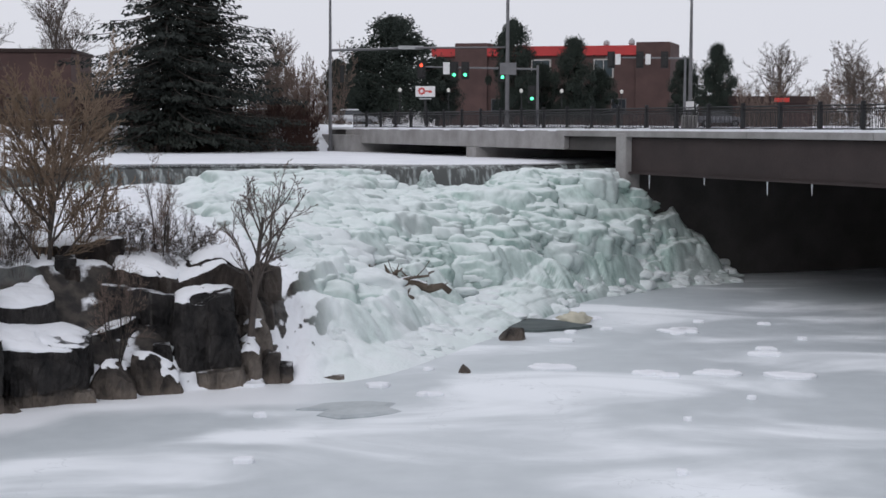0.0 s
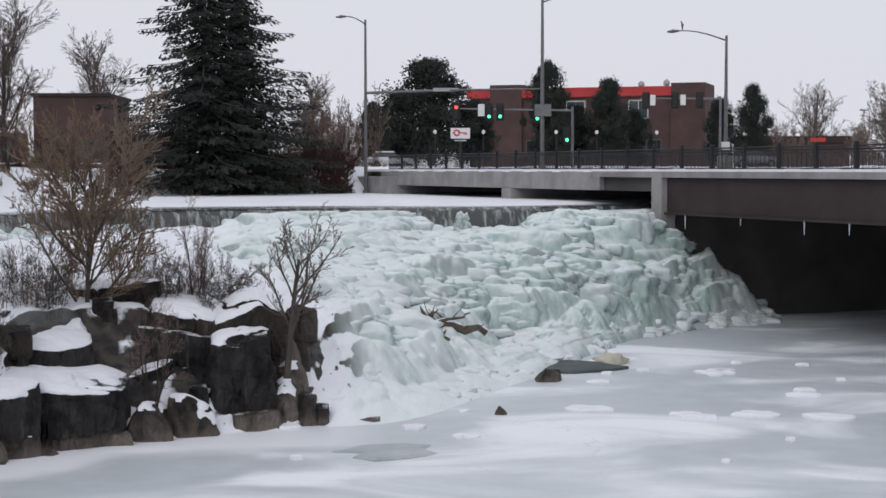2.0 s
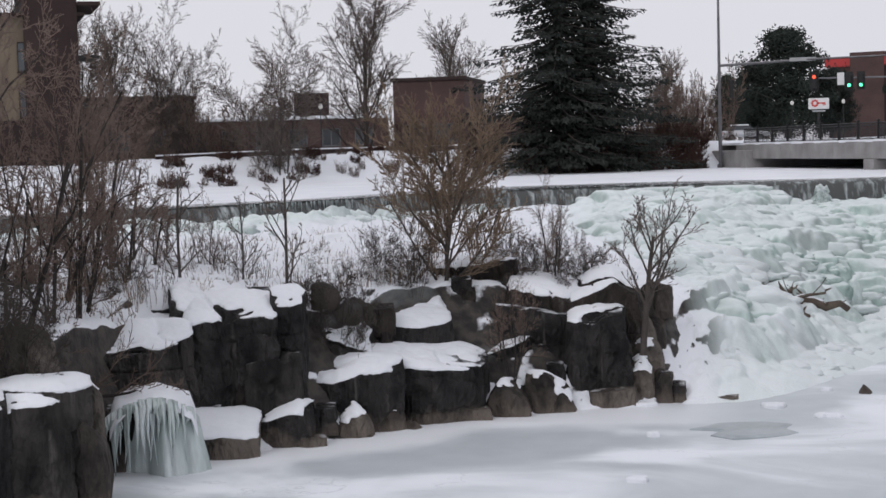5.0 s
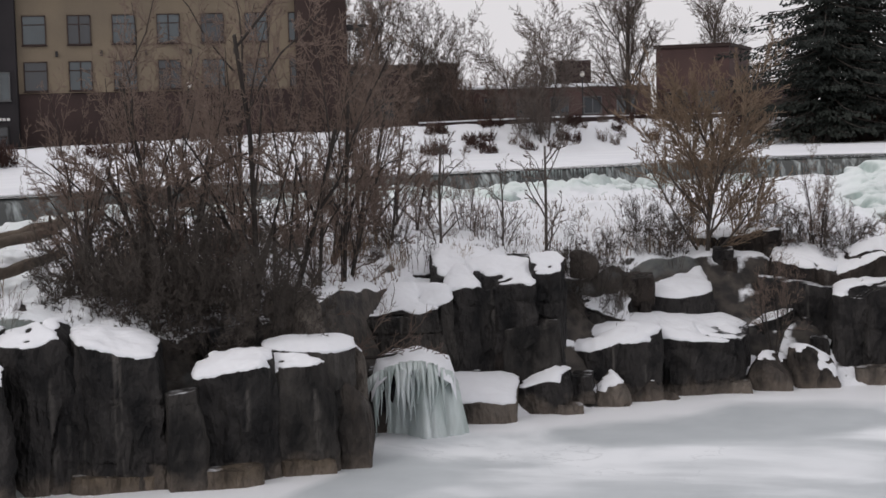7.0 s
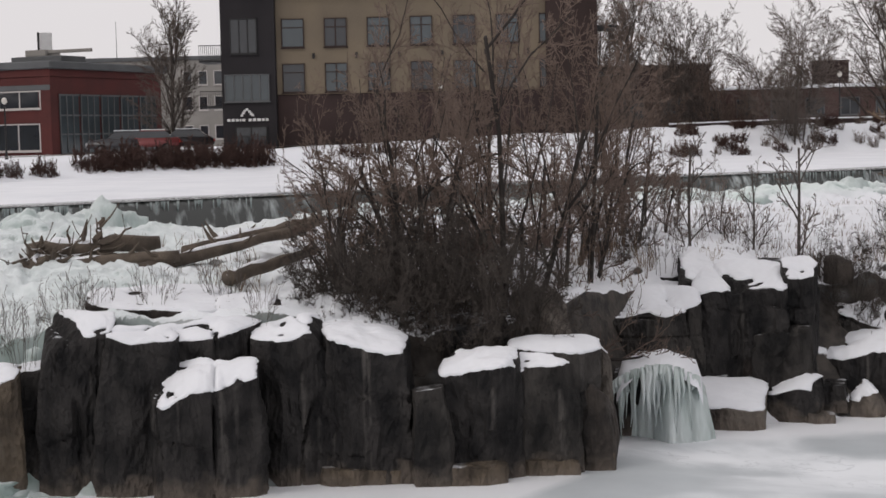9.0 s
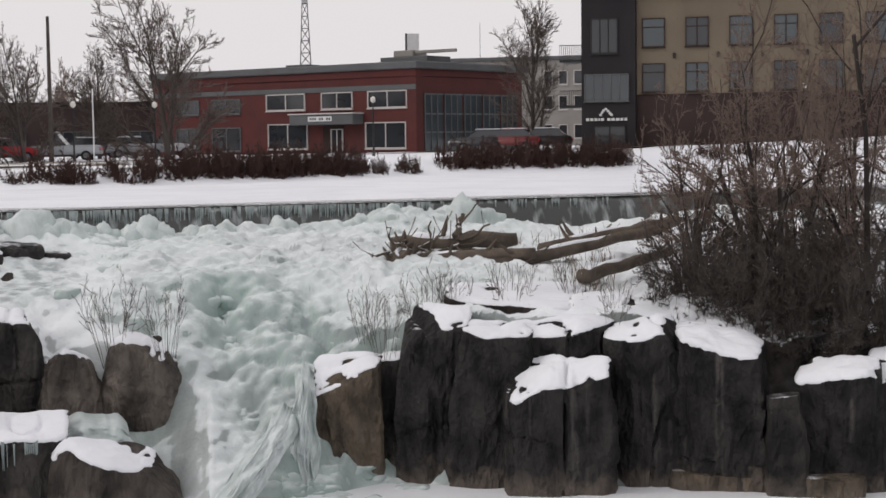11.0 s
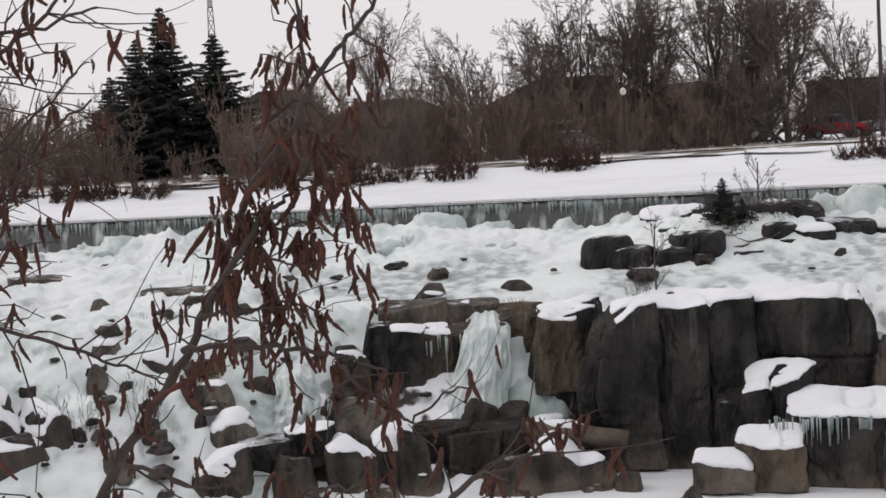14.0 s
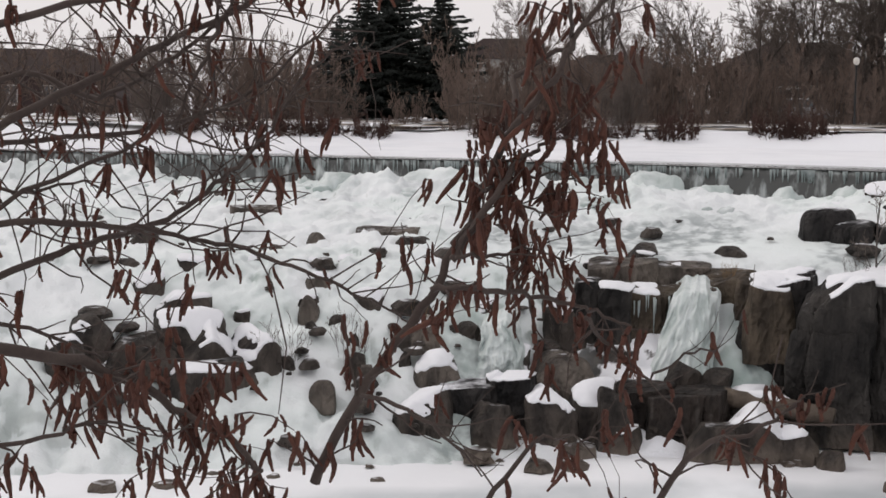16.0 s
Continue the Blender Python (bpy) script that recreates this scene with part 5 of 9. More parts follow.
# boulders strewn over the snowy slope
rock(94.56, 36.80, 2.34, 2.91, 2.99, 1.63, 1.14, 0.05, 15, 125)
rock(93.94, 36.20, 1.83, 2.49, 2.82, 1.46, 1.02, 0.55, 15, 126)
rock(92.18, 36.20, 1.64, 2.37, 2.73, 1.39, 1.12, 0.23, 15, 127)
rock(94.01, 35.60, 1.36, 1.83, 1.91, 2.25, 1.35, -0.02, 15, 128)
rock(96.37, 36.30, 1.90, 2.43, 2.56, 1.77, 1.24, 0.16, 5, 129)
rock(98.18, 36.80, 2.18, 2.71, 2.94, 1.02, 0.82, 0.22, 15, 130)
rock(93.11, 35.90, 1.44, 2.02, 2.05, 1.48, 1.04, 0.11, 5, 131)
rock(89.68, 39.40, 3.22, 3.64, 3.75, 1.15, 0.92, -0.07, 12, 132)
rock(90.20, 40.60, 3.62, 3.89, 3.97, 1.01, 0.81, -0.03, 15, 133)
rock(88.76, 40.80, 3.60, 3.88, 3.95, 0.81, 0.65, -0.08, 15, 134)
rock(89.84, 43.00, 4.14, 4.44, 4.52, 0.63, 0.50, 0.04, 2, 135)
rock(91.56, 47.50, 4.59, 4.75, 4.83, 2.20, 1.10, -0.05, 4, 136)
rock(87.15, 43.40, 4.17, 4.41, 4.51, 1.66, 1.00, 0.06, 4, 137)
rock(85.91, 42.60, 3.97, 4.27, 4.35, 0.91, 0.64, 0.03, 5, 138)
rock(90.12, 38.40, 2.84, 3.26, 3.35, 0.56, 0.45, -0.11, 2, 139)
rock(96.08, 39.20, 3.28, 3.61, 3.69, 0.77, 0.62, 0.01, 15, 140)
rock(94.77, 37.80, 2.86, 3.25, 3.34, 1.46, 1.02, -0.01, 15, 141)
rock(91.39, 41.50, 3.95, 4.22, 4.29, 0.54, 0.43, -0.03, 2, 142)
rock(94.27, 40.20, 3.57, 3.91, 3.99, 1.03, 0.83, 0.02, 15, 143)
rock(96.18, 42.60, 4.15, 4.43, 4.52, 0.84, 0.67, -0.04, 5, 144)
rock(99.11, 36.20, 1.95, 2.57, 2.69, 0.75, 0.52, 0.06, 15, 145)
rock(87.92, 38.80, 2.97, 3.26, 3.31, 0.86, 0.69, -0.03, 15, 146)
rock(85.84, 37.60, 2.28, 2.59, 2.64, 0.84, 0.67, -0.03, 12, 147)
# block behind the icicles of the seep
rock(26.0, 40.75, 0.0, 1.55, 1.75, 1.7, 0.9, 0.0, 6, 300)
# stones frozen into the pool
rock(-2.58, 58.5, 0.0, 0.40, 0.50, 1.0, 0.7, 0.0, 5, 301)
rock(-0.85, 50.57, 0.0, 0.26, 0.32, 0.35, 0.25, 0.0, 5, 302)
rock(4.14, 48.98, 0.0, 0.15, 0.18, 0.76, 0.57, 0.0, 4, 303)

def ground_rock(az, r, z, w, h, code, seed):
    """A lesser stone half sunk in the ground."""
    rock(az, r - 0.3 * w, z - 0.1, z + h * 0.7, z + h, w, w * 0.75, 0.0, code, seed)


# lesser blocks filling the broken cliff between the large ones
rng = random.Random(321)
for i in range(30):
    az = rng.choice((rng.uniform(6.0, 15), rng.uniform(15, 24)))
    a1 = np.array([az])
    r0, r1 = float(smooth_interp(a1, AZ, R_POOL)[0]), float(smooth_interp(a1, AZ, R_EDGE)[0])
    r = r0 + (r1 - r0) * rng.uniform(0.05, 1.1)
    w = rng.uniform(0.3, 0.9)
    ground_rock(az, r, gz(az, r), w, w * rng.uniform(0.3, 0.6), rng.choice((0, 1, 5)), 500 + i)
# half-buried stones on the snowy slope and round the rock island
rng = random.Random(987)
for i in range(68):
    if i < 60:
        az, r = rng.uniform(73, 98.5), rng.uniform(33.4, 42)
        w = 0.3 + 0.7 * rng.random() ** 1.7
    else:
        az = rng.uniform(60.5, 71.5)
        r = 45.2 + rng.uniform(-2.2, 0.8) + 0.2 * abs(az - 66)
        w = 0.5 + 0.8 * rng.random()
    z = gz(az, r) + (0.45 * math.exp(-((az - 65.8) / 4) ** 2) if i >= 60 else -0.15)
    ground_rock(az, r, z, w, w * rng.uniform(0.22, 0.5) + 0.05, rng.choice((5, 5, 15, 15, 4)) if i < 60 else rng.choice((7, 7, 7, 17)), 900 + i)
for i in range(34):
    r = rng.uniform(36.5, 47.5)
    az = 53.0 + (r - 38) * 0.4 + rng.gauss(0, 2.6)
    w = 0.22 + 0.5 * rng.random() ** 2
    ground_rock(az, r, gz(az, r), w, 0.08 + 0.25 * w, rng.choice((0, 1, 5)), 1200 + i)
# ---------------------------------------------------------------- the road bridge
B_O, B_D = Vector((17.7, 65.6, 0)), Vector((-0.4101, 0.9120, 0))
B_YAW = math.degrees(math.atan2(B_D.y, B_D.x))
bridge = empty("road_bridge", B_O, B_YAW)   # local x runs along the bridge away from the camera, +y is its near side
tagged(bridge, "concrete road bridge with a brown girder span and snowy kerb", "bridge")


def bar(name, x0, x1, y0, y1, z0, z1, material, parent, bevel=0.0, label=""):
    return part(name, box(bmesh.new(), x0, x1, y0, y1, z0, z1, bevel), material, parent, label)


W = 34.0
for x in np.arange(-55, 62, 9.0):
    bar("fascia", x, x + 8.97, -0.35, 0.06 if x < 19 else 0.0, 7.72 if x < 19 else 6.95, 8.05, M_CONC, bridge, 0.02)
# deck, slab and walls underneath wear the painted shade tone
bar("deck", -55, 70, -W, -0.36, 7.3, 8.0, M_UNDER_SHADE, bridge)
bar("girder", -55, 19.0, -0.95, -0.30, 5.80, 7.70, M_GIRDER, bridge, 0.03, "dark brown steel girder")
bar("girder_flange", -55, 19.0, -1.05, -0.12, 5.74, 5.86, M_GIRDER, bridge)
for y in (-4.5, -8.5, -12.5, -17, -22):
    bar("girder", -55, 19.0, y - 0.5, y, 5.8, 7.28, M_GIRDER, bridge)
bar("fascia_slab", 20, 62, -W, -0.36, 6.95, 7.3, M_UNDER_SHADE, bridge)
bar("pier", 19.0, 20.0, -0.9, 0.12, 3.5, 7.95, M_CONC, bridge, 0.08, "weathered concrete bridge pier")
# same pier further in, its shade put into the colour
bar("pier_wall", 19.1, 20.1, -W + 1, -0.92, -0.5, 7.28, M_UNDER_SHADE, bridge)
bar("pier", 37.6, 39.0, -W + 1, 0.2, 5.0, 6.94, M_CONC, bridge, 0.05, "weathered concrete bridge pier")
bar("abutment", 58.5, 72, -W, 0.6, 5.0, 7.6, M_CONC, bridge, 0.05, "stained concrete abutment")
# made-up wall that shuts out light from the bridge's open far side
bar("added_back_wall", -55, 62, -W - 1.0, -W, -1.0, 7.25, M_UNDER_SHADE, bridge, label="added wall, toned as shade, closing the far side under the bridge")
bm = bmesh.new()
N_ = 120
for i in range(N_):   # drifted snow along the kerb
    x = -55 + i * 120 / N_
    box(bm, x, x + 1.0, -1.5, -0.02 + 0.04 * math.sin(i * 1.7), 8.0, 8.17 + 0.05 * noise.noise(Vector((i * 0.7, 0, 0))))
part("kerb_snow", bm, M_SNOW, bridge, "ridge of ploughed snow along the kerb")
v, f = [], []
for i in range(9):
    x = -20 + i * 4.6 + random.uniform(-1, 1)
    tube(v, f, [(x, -0.6, 5.75), (x, -0.6, 5.75 - random.uniform(0.3, 0.8))], [0.05, 0.01], 5)
mesh_ob("icicles", v, f, M_SNOW, bridge, label="white icicles under the girder")

# railing: one panel, repeated between posts
railing = empty("bridge_railing", B_O + Vector((0, 0, 8.1)), B_YAW)
tagged(railing, "black metal picket railing along the bridge deck", "railing")
PANEL = 2.9
v, f = [], []
tube(v, f, [(0, -0.22, 0.12), (0, -0.22, 1.12)], [0.016, 0.016], 4)
picket = mesh_ob("picket", v, f, M_RAIL, railing)
v, f = [], []
tube(v, f, [(0, -0.22, 0), (PANEL, -0.22, 0)], [0.035, 0.035], 4)
rail = mesh_ob("rail", v, f, M_RAIL, railing)
post = part("railing_post", box(bmesh.new(), -0.08, 0.08, -0.32, -0.14, -0.1, 1.32, 0.02), M_RAIL, railing)


def repeat(src, parent, loc, first=False):
    ob = src if first else new(src.name.split(".")[0], src.data)
    ob.parent, ob.location = parent, loc


far_rail = empty("far_railing", B_O + Vector((0, 0, 8.1)), B_YAW)
tagged(far_rail, "black railing on the far side of the road", "railing")
v, f = [], []
w_, g_ = [], []
for i in range(-19, 24):
    if i < 21:
        repeat(post, railing, (i * PANEL, 0, 0), i == -19)
        for z in (0.1, 0.98, 1.14):
            repeat(rail, railing, (i * PANEL, 0, z), i == -19 and z == 0.1)
    for z in (0.1, 1.14):
        repeat(rail, far_rail, (i * PANEL, -15.4, z))
    for k in range(22):
        x = i * PANEL + 0.06 + k * PANEL / 22
        tube(w_, g_, [(x, -15.62, 0.12), (x, -15.62, 1.12)], [0.016, 0.016], 4)
        if -6 <= i <= 6:
            repeat(picket, railing, (x, 0, 0), i == -6 and k == 0)
        elif i < 21:
            tube(v, f, [(x, -0.22, 0.12), (x, -0.22, 1.12)], [0.016, 0.016], 4)
tagged(mesh_ob("picket_run", v, f, M_RAIL, railing), kind="stuff")
tagged(mesh_ob("picket_run", w_, g_, M_RAIL, far_rail), kind="stuff")


def street_pole(az, r, zb, zt, arm, lamp_len, label, name="street_lamp"):
    """A tall pole with a curved luminaire arm; arm: degrees of bearing side (+1 left)."""
    ob = empty(name, Q(az, r, zb), az)
    h = zt - zb
    part("pole", tube_bm([(0, 0, 0), (0, 0, h * 0.5), (0, 0, h)], [0.16, 0.13, 0.09], 10), M_POLE, ob)
    part("base_plate", tube_bm([(0, 0, -0.1), (0, 0, 0.35)], [0.28, 0.24], 8), M_POLE, ob)
    if lamp_len:
        s = -1 if arm > 0 else 1
        rise = 0.07 * lamp_len + 0.5
        pts = [(s * lamp_len * u, 0, h - 0.35 + rise * math.sin(u * math.pi * 0.55)) for u in (0, 0.2, 0.4, 0.6, 0.8, 1.0)]
        part("arm", tube_bm(pts, [0.06, 0.055, 0.05, 0.045, 0.04, 0.04], 6), M_POLE, ob)
        e = Vector(pts[-1])
        part("lamp_head", tube_bm([e - Vector((s * 0.1, 0, 0)), e + Vector((s * 0.35, 0, -0.02)), e + Vector((s * 0.75, 0, -0.06))], [0.06, 0.13, 0.05], 8), M_POLE, ob, "grey cobra lamp head")
    return tagged(ob, label, "street lamp", "street lamps")


def signal(az, r, z, lit, parent, yaw, origin):
    """A three-lamp traffic signal head, in the parent's frame."""
    p = origin.inverted() @ Q(az, r, z)
    bm = box(bmesh.new(), p.x - 0.2, p.x + 0.2, p.y - 0.12, p.y + 0.12, p.z - 0.62, p.z + 0.62, 0.04)
    head = part("signal_head", bm, M_BLACK, parent, "black three-lamp signal head")
    part("back_plate", box(bmesh.new(), p.x - 0.36, p.x + 0.36, p.y + 0.13, p.y + 0.16, p.z - 0.8, p.z + 0.8), M_BLACK, head)
    for k in range(3):
        c = Vector((p.x, p.y - 0.14, p.z + 0.4 - 0.4 * k))
        on = k == (0 if lit == 0 else 2)
        m = (M_REDLAMP if lit == 0 else M_GREENLAMP) if on and lit is not None else M_BLACK
        part("lens", tube_bm([c, c + Vector((0, 0.05, 0))], [0.155, 0.155], 12), m, head, "lit lamp" if on and lit is not None else "")
    return head


pole_a = street_pole(4.18, 123, 6.2, 20.05, 1, 1.6, "tall grey street lamp with a long signal arm by the abutment")
inv = pole_a.matrix_basis
ea = inv.inverted() @ Q(-2.3, 121, 14.45)
part("mast_arm", tube_bm([(0, 0, 8.05), ea * 0.5 + Vector((0, 0, 4.1)), ea], [0.11, 0.09, 0.06], 8), M_POLE, pole_a)
p = inv.inverted() @ Q(1.2, 121.8, 14.45)
part("street_sign", box(bmesh.new(), p.x - 1.0, p.x + 1.0, p.y - 0.06, p.y - 0.02, p.z - 0.14, p.z + 0.14), M_GREYSIGN, pole_a, "pale street name board, unreadable")
p = inv.inverted() @ Q(3.75, 123, 12.4)
part("signal_side", box(bmesh.new(), p.x - 0.15, p.x + 0.15, p.y - 0.2, p.y + 0.2, p.z - 0.7, p.z + 0.7, 0.03), M_BLACK, pole_a)
pole_b = street_pole(-2.38, 103, 8.1, 19.6, -1, 3.2, "tall grey street lamp standing on the bridge edge")
inv = pole_b.matrix_basis
part("sign_panel", box(bmesh.new(), -0.50, 0.60, -0.22, -0.18, 3.6, 4.4), M_POLE, pole_b, "grey back of a road sign")
pole_c = street_pole(-9.1, 108, 8.2, 17.35, 1, 3.3, "grey street lamp on a pedestal behind the railing")
inv = pole_c.matrix_basis
part("pedestal", box(bmesh.new(), -0.55, 0.55, -0.5, 0.5, -0.2, 0.9, 0.05), M_CONC, pole_c)
part("notice", box(bmesh.new(), -0.28, 0.28, -0.2, -0.17, 1.3, 1.85), M_WHITE, pole_c, "small white notice")
part("bird", tube_bm([(-3.0, 0, 9.55), (-3.0, 0, 9.95), (-3.1, 0, 10.2)], [0.04, 0.1, 0.03], 6), M_POLE, pole_c, "small sensor on the arm")

mast = empty("traffic_signal", Q(-3.5, 142, 8.2), -3.5)
tagged(mast, "grey signal mast whose arm carries lit traffic lights", "traffic signal", "traffic signals")
inv = mast.matrix_basis
part("pole", tube_bm([(0, 0, 0), (0, 0, 5.7)], [0.14, 0.11], 8), M_POLE, mast)
e = inv.inverted() @ Q(0.85, 142, 13.75)
part("mast_arm", tube_bm([(0, 0, 5.35), e], [0.1, 0.06], 8), M_POLE, mast)
for az, z, lit in ((0.81, 13.45, 0), (-0.41, 13.4, 2), (-0.82, 13.4, 2), (-2.2, 13.2, 2), (-3.3, 11.25, 2)):
    signal(az, 141.6, z, lit, mast, 0, inv)
p = inv.inverted() @ Q(-0.12, 141.7, 13.6)
part("lane_sign", box(bmesh.new(), p.x - 0.3, p.x + 0.3, p.y - 0.03, p.y, p.z - 0.55, p.z + 0.55), M_WHITE, mast, "small white lane sign")

mast2 = empty("traffic_signal", Q(-8.9, 150, 8.2), -8.9)
tagged(mast2, "far signal arm with unlit traffic lights seen from behind", "traffic signal", "traffic signals")
inv = mast2.matrix_basis
part("pole", tube_bm([(0, 0, 0), (0, 0, 6.9)], [0.14, 0.11], 8), M_POLE, mast2)
e = inv.inverted() @ Q(-6.0, 150, 15.0)
part("mast_arm", tube_bm([(0, 0, 6.7), e], [0.1, 0.06], 8), M_POLE, mast2)
for az in (-6.2, -7.25, -8.15):
    signal(az, 149.7, 14.75, None, mast2, 0, inv)
for az in (-6.45, -7.55):
    p = inv.inverted() @ Q(az, 149.7, 14.8)
    part("lane_sign", box(bmesh.new(), p.x - 0.25, p.x + 0.25, p.y - 0.03, p.y, p.z - 0.5, p.z + 0.5), M_WHITE, mast2, "small white lane sign")

board = empty("bank_sign", Q(0.66, 150, 8.2), 0.66)
tagged(board, "white sign board with a red emblem on a post", "sign")
part("post", tube_bm([(0, 0, 0), (0, 0, 2.8)], [0.12, 0.12], 8), M_BLACK, board)
part("panel", box(bmesh.new(), -0.95, 0.95, -0.12, 0.12, 2.95, 3.98, 0.03), M_WHITE, board)
bm = box(bmesh.new(), -0.05, 0.62, -0.15, -0.125, 3.45, 3.55)
box(bm, 0.35, 0.45, -0.15, -0.125, 3.3, 3.45)
box(bm, 0.52, 0.62, -0.15, -0.125, 3.3, 3.45)
for k in range(8):
    a = k * math.pi / 4
    box(bm, -0.35 + 0.26 * math.cos(a) - 0.1, -0.35 + 0.26 * math.cos(a) + 0.1, -0.15, -0.125, 3.5 + 0.26 * math.sin(a) - 0.08, 3.5 + 0.26 * math.sin(a) + 0.08)
part("emblem", bm, M_REDSIGN, board, "red emblem of plain shapes")
part("caption_bar", box(bmesh.new(), -0.6, 0.6, -0.12, 0.1, 2.7, 2.84), M_GREYSIGN, board)
# ---------------------------------------------------------------- buildings


def house_frame(name, az_l, r_l, az_r, r_r, zb, label, category="building"):
    """A building whose front runs from its left to its right corner; local x along the front, +y behind it."""
    L, R = Q(az_l, r_l, zb), Q(az_r, r_r, zb)
    d = R - L
    ob = empty(name, L, math.degrees(math.atan2(d.y, d.x)))
    tagged(ob, label, category)
    return ob, d.length


def window(parent, x, z, w, h, y=0.0, frame_mat=M_WINTRIM, glass=M_GLASS, mull=1, trans=0, t=0.09, sill=True):
    """A window: frame, mullions, recessed pane and sill."""
    win = part("window", box(bmesh.new(), x, x + w, y - 0.02, y + 0.02, z, z + h), glass, parent)
    bm = bmesh.new()
    for a, b, c, d in ((x - t, x, z - t, z + h + t), (x + w, x + w + t, z - t, z + h + t), (x - t, x + w + t, z + h, z + h + t), (x - t, x + w + t, z - t, z)):
        box(bm, a, b, y - 0.10, y + 0.03, c, d)
    for k in range(mull):
        u = x + w * (k + 1) / (mull + 1)
        box(bm, u - 0.04, u + 0.04, y - 0.07, y + 0.02, z, z + h)
    for k in range(trans):
        u = z + h * (1 - 0.3 * (k + 1))
        box(bm, x, x + w, y - 0.065, y + 0.02, u - 0.03, u + 0.03)
    part("window_frame", bm, frame_mat, win)
    if sill:
        part("sill", box(bmesh.new(), x - 0.12, x + w + 0.12, y - 0.16, y, z - t - 0.08, z - t), frame_mat, win)
    return win


def solid(name, parent, x0, x1, y0, y1, z0, z1, m, bevel=0.03, label=""):
    return part(name, box(bmesh.new(), x0, x1, y0, y1, z0, z1, bevel), m, parent, label)


# red-brick two-storey office
ofc, wid = house_frame("brick_office", 57.2, 136, 47.6, 116, 6.9, "two-storey red brick office with a flat grey cornice")
H = 6.9
solid("wall", ofc, 0, wid, 0, 14, 0, H - 0.9, M_BRICK)
solid("parapet", ofc, -0.1, wid + 0.1, -0.12, 14.1, H - 0.9, H - 0.35, M_BRICK)
solid("cornice", ofc, -0.3, wid + 0.4, -0.4, 14.4, H - 0.35, H + 0.22, M_GREYTRIM, 0.08, "grey projecting cornice")
solid("stone_band", ofc, -0.05, wid + 0.05, -0.08, 0.0, 5.0, 5.4, M_GREYTRIM)


def along_front(az):
    """Distance along the office front at which a bearing meets it."""
    p, e = Q(57.2, 136), Q(47.6, 116)
    d, q = (e - p).normalized(), Q(az, 1.0)
    return (p.y * q.x - p.x * q.y) / (d.x * q.y - d.y * q.x)


for z0, hh, pairs in ((3.75, 1.15, ((53.1, 51.72), (51.07, 49.97), (49.35, 47.95))), (0.65, 1.85, ((53.05, 51.65), (49.45, 48.0)))):
    for a0, a1 in pairs:
        window(ofc, along_front(a0), z0, along_front(a1) - along_front(a0), hh, 0, M_WINTRIM, M_GLASS, 1)
for a0, a1 in ((56.4, 55.6), (55.1, 54.1)):
    for z0, hh in ((3.6, 1.05), (0.5, 1.8)):
        window(ofc, along_front(a0), z0, along_front(a1) - along_front(a0), hh, 0, M_GREYTRIM, M_GLASS, 1)
b, a = along_front(51.9), along_front(49.55)
solid("canopy", ofc, b, a, -1.3, 0, 2.45, 3.25, M_GREYTRIM, 0.05, "grey entrance canopy with a pale name board")
solid("canopy_edge", ofc, b - 0.1, a + 0.1, -1.4, 0, 3.25, 3.36, M_WINTRIM)
c = (a + b) / 2
solid("name_board", ofc, c - 1.3, c + 1.2, -1.34, -1.3, 2.72, 3.1, M_WHITE)
bm = bmesh.new()
for i in range(9):
    if i not in (3, 6):
        box(bm, c - 1.1 + i * 0.25, c - 0.93 + i * 0.25, -1.36, -1.34, 2.82, 3.0)
part("lettering", bm, M_GREYTRIM, ofc, "unreadable dark lettering")
solid("recess", ofc, c - 0.9, c + 1.3, -0.05, 0.0, 0.0, 2.4, M_DKBROWN)
window(ofc, c + 0.1, 0.05, 1.1, 2.0, -0.08, M_WINTRIM, M_GLASS, 1, 0, 0.07, False)
solid("corner_pier", ofc, wid - 1.05, wid + 0.06, -0.06, 0.8, 0, H - 0.9, M_BRICK)
# glazed side
for i in range(5):
    y0 = 1.0 + i * 2.5
    pane = part("side_pane", box(bmesh.new(), wid + 0.01, wid + 0.05, y0, y0 + 2.2, 0.4, 4.7), M_BLUEGLASS, ofc)
    bm = bmesh.new()
    for z in (0.3, 1.7, 3.1, 4.6):
        box(bm, wid + 0.05, wid + 0.12, y0 - 0.1, y0 + 2.3, z, z + 0.12)
    for y in (y0 - 0.08, y0 + 0.7, y0 + 1.45):
        box(bm, wid + 0.05, wid + 0.12, y, y + 0.1, 0.3, 4.7)
    part("mullions", bm, M_GREYTRIM, pane)
solid("roof_plant", ofc, wid - 6.8, wid - 2.0, 4, 7, H + 0.2, H + 0.85, M_GREYTRIM, 0.05)
solid("roof_unit", ofc, wid - 5.6, wid - 3.6, 4.2, 6, H + 0.85, H + 1.35, M_PALE, 0.05)
solid("roof_duct", ofc, wid - 3.6, wid + 0.4, 4.4, 4.7, H + 1.05, H + 1.3, M_PALE, 0.03)
solid("parapet_step", ofc, wid - 15.3 + 1.0, wid - 12.0, 1, 2.6, H + 0.2, H + 0.45, M_GREYTRIM)

sgn = empty("roof_sign", Q(47.7, 130, 13.5), 47.7)
tagged(sgn, "blank white box sign on a post above a roof", "sign")
part("post", tube_bm([(0, 0, -6.3), (0, 0, 2.4)], [0.12, 0.12], 8), M_BLACK, sgn)
solid("box", sgn, -0.45, 0.55, -0.3, 0.3, 1.9, 3.5, M_WHITE, 0.05)
solid("box_side", sgn, -0.62, -0.46, -0.3, 0.3, 1.9, 3.5, M_BLACK, 0.02)


